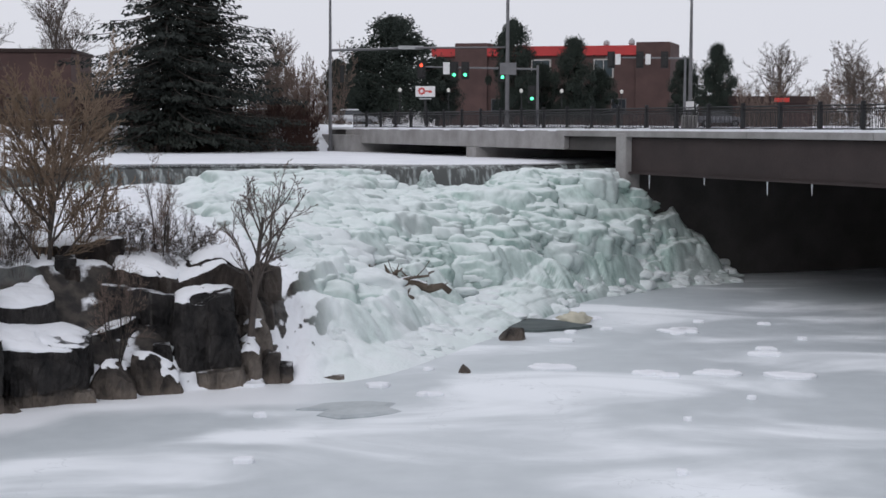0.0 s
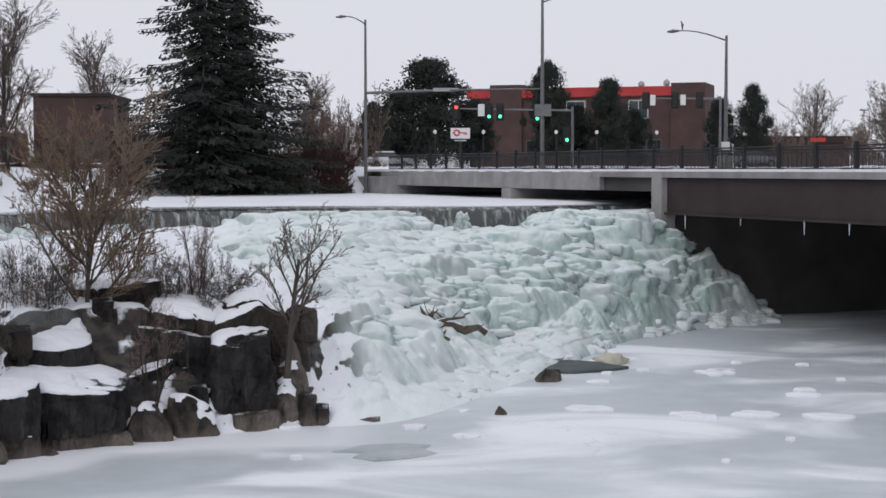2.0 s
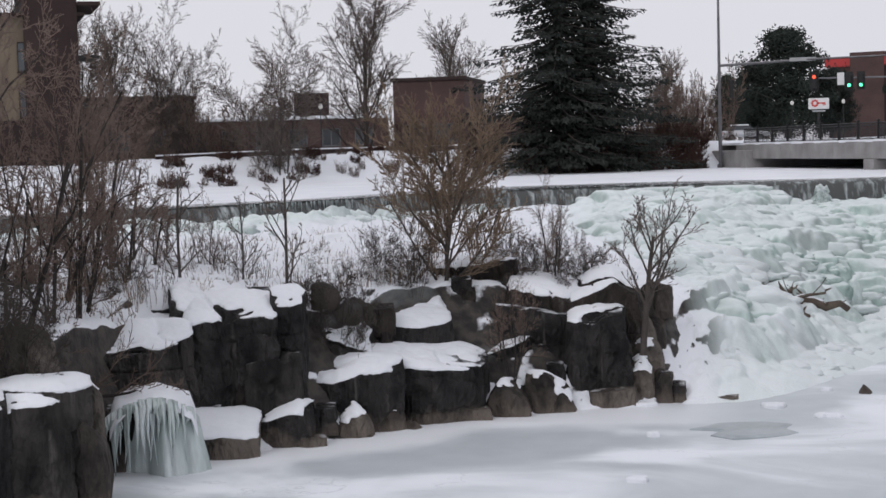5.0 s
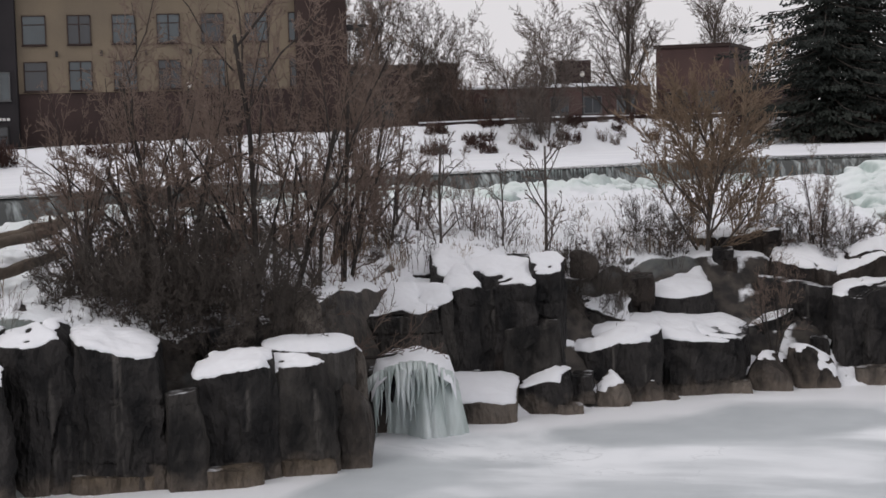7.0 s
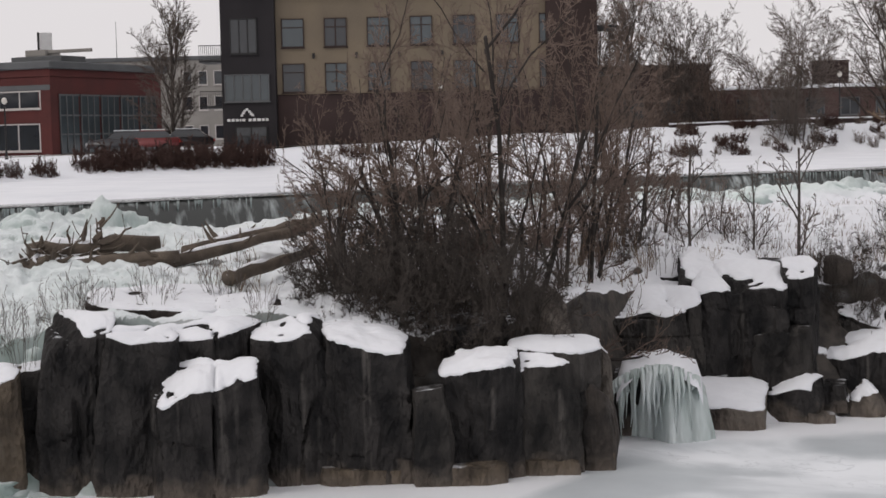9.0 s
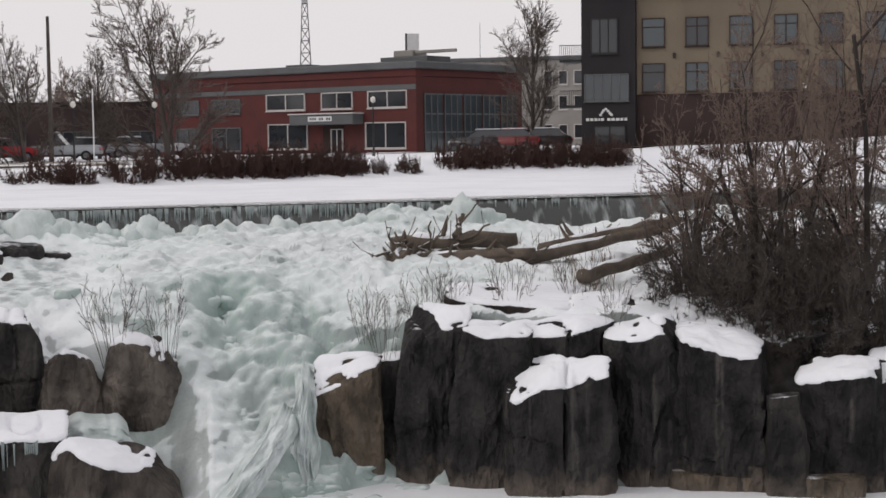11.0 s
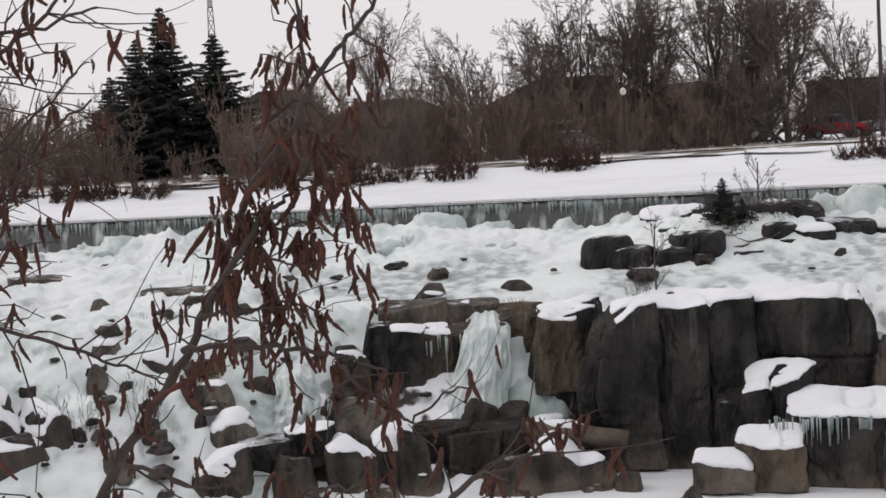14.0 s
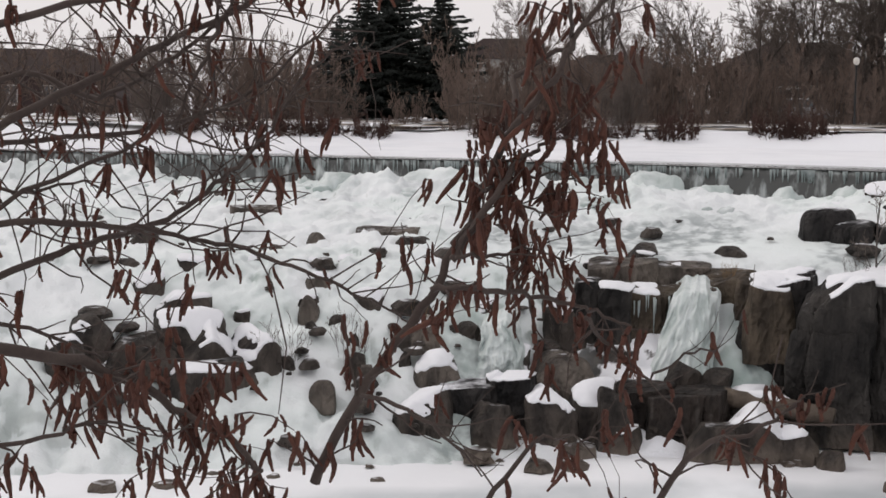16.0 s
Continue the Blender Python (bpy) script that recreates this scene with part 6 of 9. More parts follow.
def lattice_tower(az, r, zt, half, name, label):
    ob = empty(name, Q(az, r, 6.8), az)
    h = zt - 6.8
    v, f = [], []
    for s in (-1, 1):
        for q in (-1, 1):
            tube(v, f, [(s * half, q * half, 0), (s * half * 0.3, q * half * 0.3, h)], [0.09, 0.06], 4)
    mesh_ob("legs", v, f, M_POLE, ob)
    v, f = [], []
    n = 12
    for i in range(n):
        a, b = 1 - 0.7 * i / n, 1 - 0.7 * (i + 1) / n
        z0, z1 = h * i / n, h * (i + 1) / n
        for q in (-1, 1):
            tube(v, f, [(-half * a, q * half * a, z0), (half * b, q * half * b, z1)], [0.04, 0.04], 3)
            tube(v, f, [(half * a, q * half * a, z0), (-half * b, q * half * b, z1)], [0.04, 0.04], 3)
            tube(v, f, [(-half * b, q * half * b, z1), (half * b, q * half * b, z1)], [0.04, 0.04], 3)
    mesh_ob("bracing", v, f, M_POLE, ob)
    solid("antenna_drum", ob, -half * 0.35, half * 0.35, -half * 0.35, half * 0.35, h, h + 1.4, M_GREYSIGN, 0.1)
    return tagged(ob, label, "tower")


lattice_tower(51.66, 210, 26.5, 1.2, "radio_tower", "thin steel lattice radio tower beyond the office")
lattice_tower(85.1, 200, 27.0, 1.0, "radio_tower", "thin steel lattice radio tower behind the spruces")
mastp = empty("radio_mast", Q(45.2, 190, 6.8), 45.2)
part("rod", tube_bm([(0, 0, 0), (0, 0, 15.5)], [0.08, 0.03], 5), M_POLE, mastp)
tagged(mastp, "thin grey radio rod behind the office roof", "mast")
tankp = empty("tank_pole", Q(77.03, 150, 6.8), 77.03)
part("post", tube_bm([(0, 0, 0), (0, 0, 7.6)], [0.15, 0.12], 6), M_POLE, tankp)
part("drum", tube_bm([(0, 0, 7.4), (0, 0, 7.6), (0, 0, 8.9), (0, 0, 9.0)], [0.2, 0.5, 0.5, 0.3], 10), M_GREYSIGN, tankp)
tagged(tankp, "pale drum on a tall pole among trees", "pole")

# pale building behind
pal, wp_ = house_frame("pale_building", 47.5, 165, 39.5, 160, 6.9, "pale three-storey building partly hidden by trees")
solid("wall", pal, 0, wp_, 0, 12, 0, 9.3, M_PALE)
solid("roof_edge", pal, -0.2, wp_ + 0.2, -0.2, 12.2, 9.3, 9.7, M_GREYTRIM)
for i in range(6):
    for z in (1.2, 4.2, 6.8):
        window(pal, wp_ - 9.5 + i * 1.6, z, 0.8, 1.3, 0, M_WINTRIM, M_GLASS, 0)
for z in (1.6, 5.2):
    solid("balcony", pal, wp_ - 4.2, wp_ + 0.5, -1.4, 0, z - 0.15, z, M_DKBROWN)

# tan and dark-brown apartment block
apt, wa = house_frame("apartment_block", 41.42, 105, 27.6, 104, 6.6, "tan stucco apartment block with charcoal and brown corner towers")
kz = 105 / 2717.0
wt = 3.65
solid("tower_wall", apt, 0, wt, -0.5, 12, 0, 12.5, M_CHARCOAL, 0.04, "charcoal cladding")
solid("tower_roof", apt, -1.9, wt + 1.2, -1.8, 13, 12.5, 12.8, M_CHARCOAL, 0.04, "wide dark flat roof")
for s in (-1.4, 0.5):
    solid("bracket", apt, s, s + 0.15, -1.5, -0.5, 11.7, 12.5, M_DKBROWN, 0.02)
solid("upper_wall", apt, wt, wa, 0, 12, 4.35, 11.05, M_TAN, 0.03)
solid("ground_wall", apt, wt, wa, 0.05, 12, 0, 4.35, M_BRICK_DK, 0.03, "dark brick ground floor")
solid("roof_edge", apt, wt, wa + 0.5, -0.6, 12.4, 11.05, 11.25, M_DKBROWN, 0.03)
solid("penthouse", apt, wt + 0.5, wt + 2.2, 3, 6, 11.2, 11.9, M_PALE)
for i in range(7):
    x = wt + 0.45 + i * 2.88
    for j, z in enumerate((7.55, 4.55)):
        window(apt, x, z, 1.4, 1.8, 0, M_DKBROWN, M_BLUEGLASS if (i + j) % 3 != 1 else M_GLASS, 1 if i % 2 else 0, 1, 0.06, True)
    if i < 6:
        solid("wall_lamp", apt, x + 2.0, x + 2.16, -0.18, 0, 6.72, 7.08, M_BLACK, 0.02)
window(apt, 0.7, 7.2, 1.7, 2.2, -0.5, M_BLACK, M_GLASS, 2, 0, 0.08)
window(apt, 0.25, 4.0, 2.9, 1.7, -0.5, M_GREYTRIM, M_BLUEGLASS, 4, 0, 0.06)
window(apt, 0.9, 0.2, 2.0, 2.0, -0.5, M_BLACK, M_GLASS, 1, 1, 0.08)
for z in (6.75, 3.7):
    bal = solid("balcony", apt, -1.5, 0.0, -0.5, 2.5, z - 0.15, z, M_BLACK)
    bm = bmesh.new()
    for i in range(12):
        box(bm, -1.48 + i * 0.13, -1.45 + i * 0.13, -0.48, -0.45, z, z + 0.95)
    box(bm, -1.5, 0.0, -0.5, -0.44, z + 0.95, z + 1.0)
    part("balcony_rail", bm, M_BLACK, bal)
bm = bmesh.new()
for x, w in ((0.32, 0.2), (0.6, 0.2), (0.88, 0.2), (1.16, 0.08), (1.32, 0.2), (1.75, 0.2), (2.03, 0.22), (2.33, 0.24), (2.64, 0.18), (2.9, 0.18)):
    box(bm, x, x + w, -0.6, -0.53, 2.62, 2.8)
for x, w, z in ((1.22, 0.16, 2.95), (1.32, 0.16, 3.1), (1.42, 0.16, 3.24), (1.58, 0.16, 3.34), (1.72, 0.18, 3.2), (1.84, 0.18, 3.05), (1.94, 0.18, 2.95)):
    box(bm, x, x + w, -0.6, -0.53, z, z + 0.15)
part("shop_sign", bm, M_WHITE, apt, "white emblem over a row of plain bars")
solid("corner_cornice", apt, wa - 4.6, wa + 1.6, -1.4, 12, 13.4, 13.7, M_DKBROWN)
solid("stair_tower", apt, wa - 3.4, wa, -0.7, 11, 0, 13.4, M_DKBROWN, 0.03, "dark brown end tower")
solid("corner_cornice", apt, wa, wa + 1.5, -0.9, 6, 11.7, 11.95, M_DKBROWN)
for z in (8.3, 5.2):
    solid("balcony", apt, wa, wa + 1.4, -0.6, 3, z, z + 0.18, M_BLACK)

# brown flat-roofed building and low snowy-roofed ones by the spruces
tb, w1 = house_frame("brown_building", 16.2, 152, 13.55, 150.6, 8.2, "brown brick building with a flat roof behind trees")
solid("wall", tb, 0, w1, 0, 12, 0, 6.9, M_BRICK_BR)
solid("roof_edge", tb, -0.2, w1 + 0.2, -0.2, 12.2, 6.9, 7.25, M_DKBROWN)
solid("low_wing", tb, w1, w1 + 6, 2, 12, 0, 3.4, M_BRICK_DK)
window(tb, 1.0, 1.0, 2.0, 1.6, 0, M_GREYTRIM, M_GLASS, 1)
window(tb, 4.2, 1.0, 2.0, 1.6, 0, M_GREYTRIM, M_GLASS, 1)
lb, w2 = house_frame("low_brick_building", 24.5, 150, 16.4, 150, 8.2, "low red-brown building with snow on its roof")
solid("wall", lb, 0, w2, 0, 14, 0, 3.4, M_BRICK_BR)
solid("roof_snow", lb, -0.3, w2 + 0.3, -0.3, 14, 3.4, 3.75, M_SNOW, 0.1, "snow-covered flat roof")
solid("roof_block", lb, w2 - 9.0, w2 - 5.5, 6, 10, 3.7, 6.2, M_BRICK_DK)
for i in range(6):
    window(lb, 2 + i * 3.2, 0.9, 1.6, 1.5, 0, M_GREYTRIM, M_GLASS, 1)
ln, w3 = house_frame("low_building", 30.0, 140, 23.5, 142, 8.0, "dark low building behind bushes with a flat roof")
solid("wall", ln, 0, w3, 0, 10, 0, 5.6, M_BRICK_DK)
solid("roof_edge", ln, -0.2, w3 + 0.2, -0.2, 10, 5.6, 5.85, M_DKBROWN)
for i in range(4):
    window(ln, 1.5 + i * 3.4, 1.0, 1.8, 1.7, 0, M_GREYTRIM, M_BLUEGLASS, 1)

# red-roofed block beyond the bridge
rb, w4 = house_frame("red_roofed_building", 0.3, 212, -8.35, 205, 8.2, "brown brick building with a bright red roof band")
solid("wall", rb, 0, w4, 0, 20, 0, 9.6, M_BRICK_BR)
solid("roof_band", rb, -0.4, w4 - 4.3, -0.5, 20, 9.6, 10.9, M_REDMETAL, 0.08, "bright red metal roof band")
solid("stair_tower", rb, w4 - 4.4, w4 + 0.1, -0.6, 8, 0, 11.3, M_BRICK_BR, 0.03)
solid("stair_tower", rb, 3.0, 7.5, -0.6, 8, 0, 11.4, M_BRICK_BR, 0.03)
for x in (13.5, 22.0):
    solid("window_bay", rb, x, x + 2.8, -0.06, 0.1, 6.6, 9.2, M_PALE)
    window(rb, x + 0.2, 6.8, 2.4, 2.2, -0.1, M_WINTRIM, M_BLUEGLASS, 1)
for i in range(8):
    window(rb, 1.5 + i * 3.3, 2.0, 1.8, 1.8, 0, M_GREYTRIM, M_GLASS, 1)
part("roof_globe", tube_bm([(w4 - 5.6, 3, 10.9), (w4 - 5.6, 3, 11.3), (w4 - 5.6, 3, 11.7), (w4 - 5.6, 3, 12.0)], [0.15, 0.45, 0.4, 0.1], 10), M_GREYSIGN, rb, "grey round vent")
part("roof_globe", tube_bm([(w4 - 9, 3, 10.9), (w4 - 9, 3, 11.2), (w4 - 9, 3, 11.6), (w4 - 9, 3, 11.8)], [0.15, 0.45, 0.4, 0.1], 10), M_GREYSIGN, rb, "grey round vent")
shp, w5 = house_frame("low_shop", -9.4, 190, -13.5, 190, 8.2, "low red-trimmed shop beyond the road")
solid("wall", shp, 0, w5, 0, 8, 0, 3.0, M_BRICK_BR)
solid("fascia", shp, -0.2, w5 + 0.2, -0.3, 8, 3.0, 3.9, M_BRICK_DK)
solid("shop_sign", shp, 9.0, 10.8, -0.36, -0.3, 3.2, 3.7, M_REDSIGN)

# low dark building and houses along the street to the left
dk, w6 = house_frame("long_brick_building", 63.5, 140, 56.2, 138, 6.7, "long low dark brick building behind parked cars")
solid("wall", dk, 0, w6, 0, 14, 0, 4.8, M_BRICK_DK)
solid("roof_edge", dk, -0.2, w6 + 0.2, -0.15, 14, 4.8, 5.05, M_DKBROWN)
for i in range(3):
    window(dk, 2 + i * 5.5, 0.8, 2.2, 1.6, 0, M_GREYTRIM, M_GLASS, 1)


def cottage(az_l, r_l, az_r, r_r, zb, h, ridge, wall_m, label, porch=True):
    ob, w = house_frame("house", az_l, r_l, az_r, r_r, zb, label, "house")
    solid("wall", ob, 0, w, 0, 9, 0, h, wall_m)
    bm = bmesh.new()
    pts = [(-0.5, -0.6, h), (w + 0.5, -0.6, h), (w + 0.5, 9.6, h), (-0.5, 9.6, h), (w * 0.25, 4.5, h + ridge), (w * 0.75, 4.5, h + ridge)]
    vs = [bm.verts.new(p) for p in pts]
    for q in ((0, 1, 5, 4), (1, 2, 5), (2, 3, 4, 5), (3, 0, 4), (3, 2, 1, 0)):
        bm.faces.new([vs[i] for i in q])
    part("roof", bm, M_DKBROWN, ob, "dark hipped roof")
    n = max(2, int(w / 3))
    for i in range(n):
        window(ob, 0.7 + i * w / n, 0.9, 1.1, 1.4, 0, M_WINTRIM, M_GLASS, 1)
    if porch:
        solid("porch", ob, w * 0.55, w * 0.55 + 3.2, -1.6, 0, 2.5, 2.8, M_WINTRIM)
        for x in (0, 1.5, 3.0):
            solid("porch_post", ob, w * 0.55 + x, w * 0.55 + x + 0.18, -1.55, -1.37, 0, 2.5, M_WINTRIM)
    return ob


cottage(75.2, 118, 70.6, 114, 6.6, 3.9, 2.2, M_BRICK_BR, "brick house with a pale porch among bare trees")
cottage(69.8, 112, 65.9, 110, 6.6, 3.2, 1.8, M_PALE, "pale house with dark windows behind trees")
cottage(81.6, 135, 77.6, 130, 6.6, 3.6, 2.0, M_BRICK_DK, "dark brick house behind bushes", False)
cottage(84.6, 170, 81.8, 168, 6.6, 6.0, 2.4, M_PALE, "pale house with a low gable roof behind the spruces", False)
cottage(104, 130, 97.0, 126, 6.6, 3.4, 2.0, M_BRICK_DK, "dark house half hidden by trees", False)

# ---------------------------------------------------------------- parked cars
CAR_MATS = {}


def car(az, r, yaw, colour, kind, label, tail=False):
    key = colour
    if key not in CAR_MATS:
        CAR_MATS[key] = mat("car_paint_%d" % len(CAR_MATS), colour, 0.3, vary=0.1, scale=1, fine=9, bump=0.02)
    ob = empty("pickup_truck" if kind == "pickup" else "car", Q(az, r, gz(az, r)), az + yaw)
    L, Wd = (5.4, 1.95) if kind == "pickup" else (4.6, 1.8)
    zr = 1.85 if kind == "pickup" else 1.5
    bm = bmesh.new()
    prof = [(-L / 2, 0.42), (-L / 2 + 0.05, 0.95), (-L / 2 + 0.2, 1.05), (L / 2 - 1.3, 1.05), (L / 2 - 0.12, 0.88), (L / 2, 0.6), (L / 2 - 0.05, 0.4)]
    for y in (-Wd / 2, Wd / 2):
        [bm.verts.new((x, y, z)) for x, z in prof]
    bm.verts.ensure_lookup_table()
    n = len(prof)
    bm.faces.new([bm.verts[i] for i in range(n)])
    bm.faces.new([bm.verts[n + i] for i in reversed(range(n))])
    for i in range(n):
        j = (i + 1) % n
        bm.faces.new([bm.verts[j], bm.verts[i], bm.verts[n + i], bm.verts[n + j]])
    bmesh.ops.bevel(bm, geom=list(bm.edges), offset=0.07, segments=2, affect="EDGES")
    part("body", bm, CAR_MATS[key], ob, smooth=True)
    cab = (-0.5, 1.0, 0.2, 0.75) if kind == "pickup" else (-1.9, 1.0, -1.3, 0.35)
    bm = bmesh.new()
    lo = [(cab[0], 1.03), (cab[1], 1.03)]
    hi = [(cab[3], zr), (cab[2], zr)]
    for y, k in ((-Wd / 2 + 0.06, 1), (Wd / 2 - 0.06, -1)):
        for x, z in lo:
            bm.verts.new((x, y, z))
        for x, z in hi:
            bm.verts.new((x, y + k * 0.14, z))
    bm.verts.ensure_lookup_table()
    for q in ((0, 1, 2, 3), (7, 6, 5, 4), (0, 4, 5, 1), (1, 5, 6, 2), (2, 6, 7, 3), (3, 7, 4, 0)):
        bm.faces.new([bm.verts[i] for i in q])
    cabin = part("cabin", bm, M_GLASS, ob, "dark glass cabin")
    part("roof", box(bmesh.new(), cab[2] - 0.02, cab[3] + 0.02, -Wd / 2 + 0.2, Wd / 2 - 0.2, zr - 0.02, zr + 0.06, 0.03), CAR_MATS[key], ob)
    part("roof_snow", box(bmesh.new(), cab[2], cab[3], -Wd / 2 + 0.25, Wd / 2 - 0.25, zr + 0.06, zr + 0.12, 0.03), M_SNOW, ob, "thin snow on the roof")
    for x in (-L / 2 + 0.9, L / 2 - 0.95):
        for y in (-Wd / 2 + 0.1, Wd / 2 - 0.1):
            s = -1 if y < 0 else 1
            wh = part("wheel", tube_bm([(x, y - s * 0.12, 0.34), (x, y + s * 0.12, 0.34)], [0.34, 0.34], 14), M_TYRE, ob)
            part("rim", tube_bm([(x, y + s * 0.11, 0.34), (x, y + s * 0.135, 0.34)], [0.2, 0.2], 10), M_POLE, wh)
    for y in (-Wd / 2 + 0.2, Wd / 2 - 0.45):
        part("headlight", box(bmesh.new(), L / 2 - 0.08, L / 2 - 0.01, y, y + 0.25, 0.62, 0.76), M_WHITE, ob)
        part("tail_light", box(bmesh.new(), -L / 2 - 0.02, -L / 2 + 0.04, y, y + 0.25, 0.7, 0.86), M_TAILLAMP if tail else M_REDSIGN, ob)
    return tagged(ob, label, "pickup truck" if kind == "pickup" else "car", "parked cars")


car(60.55, 108, 170, (0.42, 0.44, 0.46), "pickup", "silver pickup truck parked by the snowy street")
car(62.6, 107, 20, (0.42, 0.02, 0.03), "car", "red car parked beyond a snow bank")
car(57.9, 118, 5, (0.30, 0.31, 0.33), "car", "grey car parked near the brick office")
car(59.4, 118, 0, (0.10, 0.10, 0.11), "car", "dark car in the row of parked cars")
car(57.0, 125, 10, (0.45, 0.46, 0.47), "pickup", "pale pickup truck parked under the big tree")
car(45.2, 108, 185, (0.05, 0.05, 0.055), "car", "dark car parked beside the brick office")
car(44.2, 108, 170, (0.20, 0.05, 0.05), "car", "dark red car parked beside the brick office")
car(43.0, 109, 175, (0.04, 0.04, 0.045), "car", "black car parked near the apartment block")
car(71.9, 105, 5, (0.35, 0.36, 0.38), "car", "grey car parked behind bare trees")
car(6.4, 150, 30, (0.42, 0.43, 0.45), "car", "silver car waiting beyond the bridge")
car(5.3, 150, 120, (0.12, 0.10, 0.10), "car", "dark car with glowing tail lights", True)
car(3.3, 152, 10, (0.55, 0.56, 0.58), "car", "white car beyond the bridge")
car(8.1, 148, 10, (0.20, 0.21, 0.23), "car", "grey car parked behind the spruces")
car(-10.2, 150, 5, (0.16, 0.16, 0.18), "car", "dark car on the far road")
car(-13.9, 118, 5, (0.50, 0.51, 0.53), "car", "silver car on the bridge road")
car(90.0, 120, 5, (0.30, 0.31, 0.33), "car", "grey car parked behind the spruces")
# ---------------------------------------------------------------- trees and shrubs


def grow(limbs, twigs, p, d, length, radius, level, rng, spec):
    """One branch and, along it, its own branches."""
    n = 5 if level == 0 else 4 if level == 1 else 3
    pts, rad = [p.copy()], [radius]
    end_r = max(spec["tip"], radius * (0.45 if level == 0 else 0.4))
    q, dirn = p.copy(), d.copy()
    for i in range(n):
        wob = spec["wobble"] * (0.5 if level == 0 else 1.0)
        dirn = (dirn + Vector((rng.gauss(0, wob), rng.gauss(0, wob), rng.gauss(0, wob) + spec["up"][min(level, 3)]))).normalized()
        q = q + dirn * (length / n)
        pts.append(q.copy())
        rad.append(radius + (end_r - radius) * (i + 1) / n)
    v, f = limbs if level < spec["limb_levels"] else twigs
    tube(v, f, pts, rad, 6 if level == 0 else 4 if level < spec["limb_levels"] else 3)
    if level >= spec["levels"]:
        return
    count = spec["count"][level]
    for k in range(count):
        u = spec["first"][min(level, 2)] + (1 - spec["first"][min(level, 2)]) * (k + rng.random()) / count
        i = min(int(u * n), n - 1)
        w = u * n - i
        s = pts[i].lerp(pts[i + 1], w)
        axis = (pts[i + 1] - pts[i]).normalized()
        side = axis.cross(Vector((rng.gauss(0, 1), rng.gauss(0, 1), rng.gauss(0, 1)))).normalized()
        ang = radians(rng.uniform(*spec["angle"][min(level, 2)]))
        nd = axis * math.cos(ang) + side * math.sin(ang)
        if nd.z < -0.15:
            nd.z *= -0.5
        nl = length * spec["ratio"][min(level, 2)] * rng.uniform(0.65, 1.15) * (1 - 0.35 * u)
        grow(limbs, twigs, s, nd.normalized(), nl, max(spec["tip"], rad[i] * spec.get("thin", 0.55)), level + 1, rng, spec)


BASE = dict(levels=4, limb_levels=2, count=(12, 7, 6, 4), first=(0.3, 0.2, 0.15), angle=((30, 55), (30, 60), (25, 60)), ratio=(0.55, 0.55, 0.5),
            wobble=0.10, up=(0.02, 0.06, 0.04, 0.02), tip=0.011, trunk=0.028)


def bare_tree(seed, height, spread=1.0, stems=1, bark=M_BARK, twig=M_TWIG, name="bare_tree", **more):
    """A leafless tree or shrub at the origin: trunk with limbs, and twigs."""
    spec = {**BASE, **more}
    rng = random.Random(seed)
    ob = empty(name)
    limbs, twigs = ([], []), ([], [])
    for s in range(stems):
        lean = 0.05 if stems == 1 else spec.get("lean", 0.35)
        a = 2 * math.pi * (s + rng.random() * 0.6) / stems
        k = lean * rng.uniform(0.3, 1.0)
        d = Vector((math.cos(a) * k, math.sin(a) * k, 1)).normalized()
        foot = Vector((math.cos(a), math.sin(a), 0)) * (0.0 if stems == 1 else spec.get("base", 0.12) * rng.uniform(0.3, 1) * height)
        h = height * (1 if stems == 1 else rng.uniform(0.6, 1.0)) * spec.get("trunk_len", 0.8)
        grow(limbs, twigs, foot - Vector((0, 0, 0.3)), d, h, spec["trunk"] * height / (stems ** 0.5), 0, rng, spec)
    every = np.array([tuple(p) for p in limbs[0] + twigs[0]])
    kz = height / np.percentile(every[:, 2], 99)
    kx = spread * height / 2 / np.percentile(np.hypot(every[:, 0], every[:, 1]), 97)
    for v, f in (limbs, twigs):
        for p in v:
            p.x, p.y, p.z = p.x * kx, p.y * kx, p.z * kz
    mesh_ob("trunk", *limbs, bark, ob)
    if twigs[0]:
        tagged(mesh_ob("crown", *twigs, twig, ob), kind="stuff")
    return ob


def place(src, az, r, size, z=None, turn=0.0, dz=0.0, wide=1.0):
    m = Matrix.LocRotScale(Q(az, r, (gz(az, r) if z is None else z) + dz), Euler((0, 0, radians(turn))), (size * wide, size * wide, size))
    return m


def stand(src, spots, labels, category, group):
    """Set the first spot's tree up and copy it to the others; spots: bearing, distance, top height, turn, width."""
    for i, (az, r, top, turn, wide) in enumerate(spots):
        z0 = gz(az, r)
        m = place(src, az, r, (top - z0), z0, turn, 0, wide)
        if i == 0:
            ob = src
            ob.matrix_basis = m
        else:
            ob = copy_thing(src, Matrix())
            ob.matrix_basis = m
        tagged(ob, labels if isinstance(labels, str) else labels[i % len(labels)], category, group)


def el(r, deg):
    return EYE_Z + r * math.tan(radians(deg))


FAR = dict(tip=0.0008, trunk=0.0125, thin=0.42)
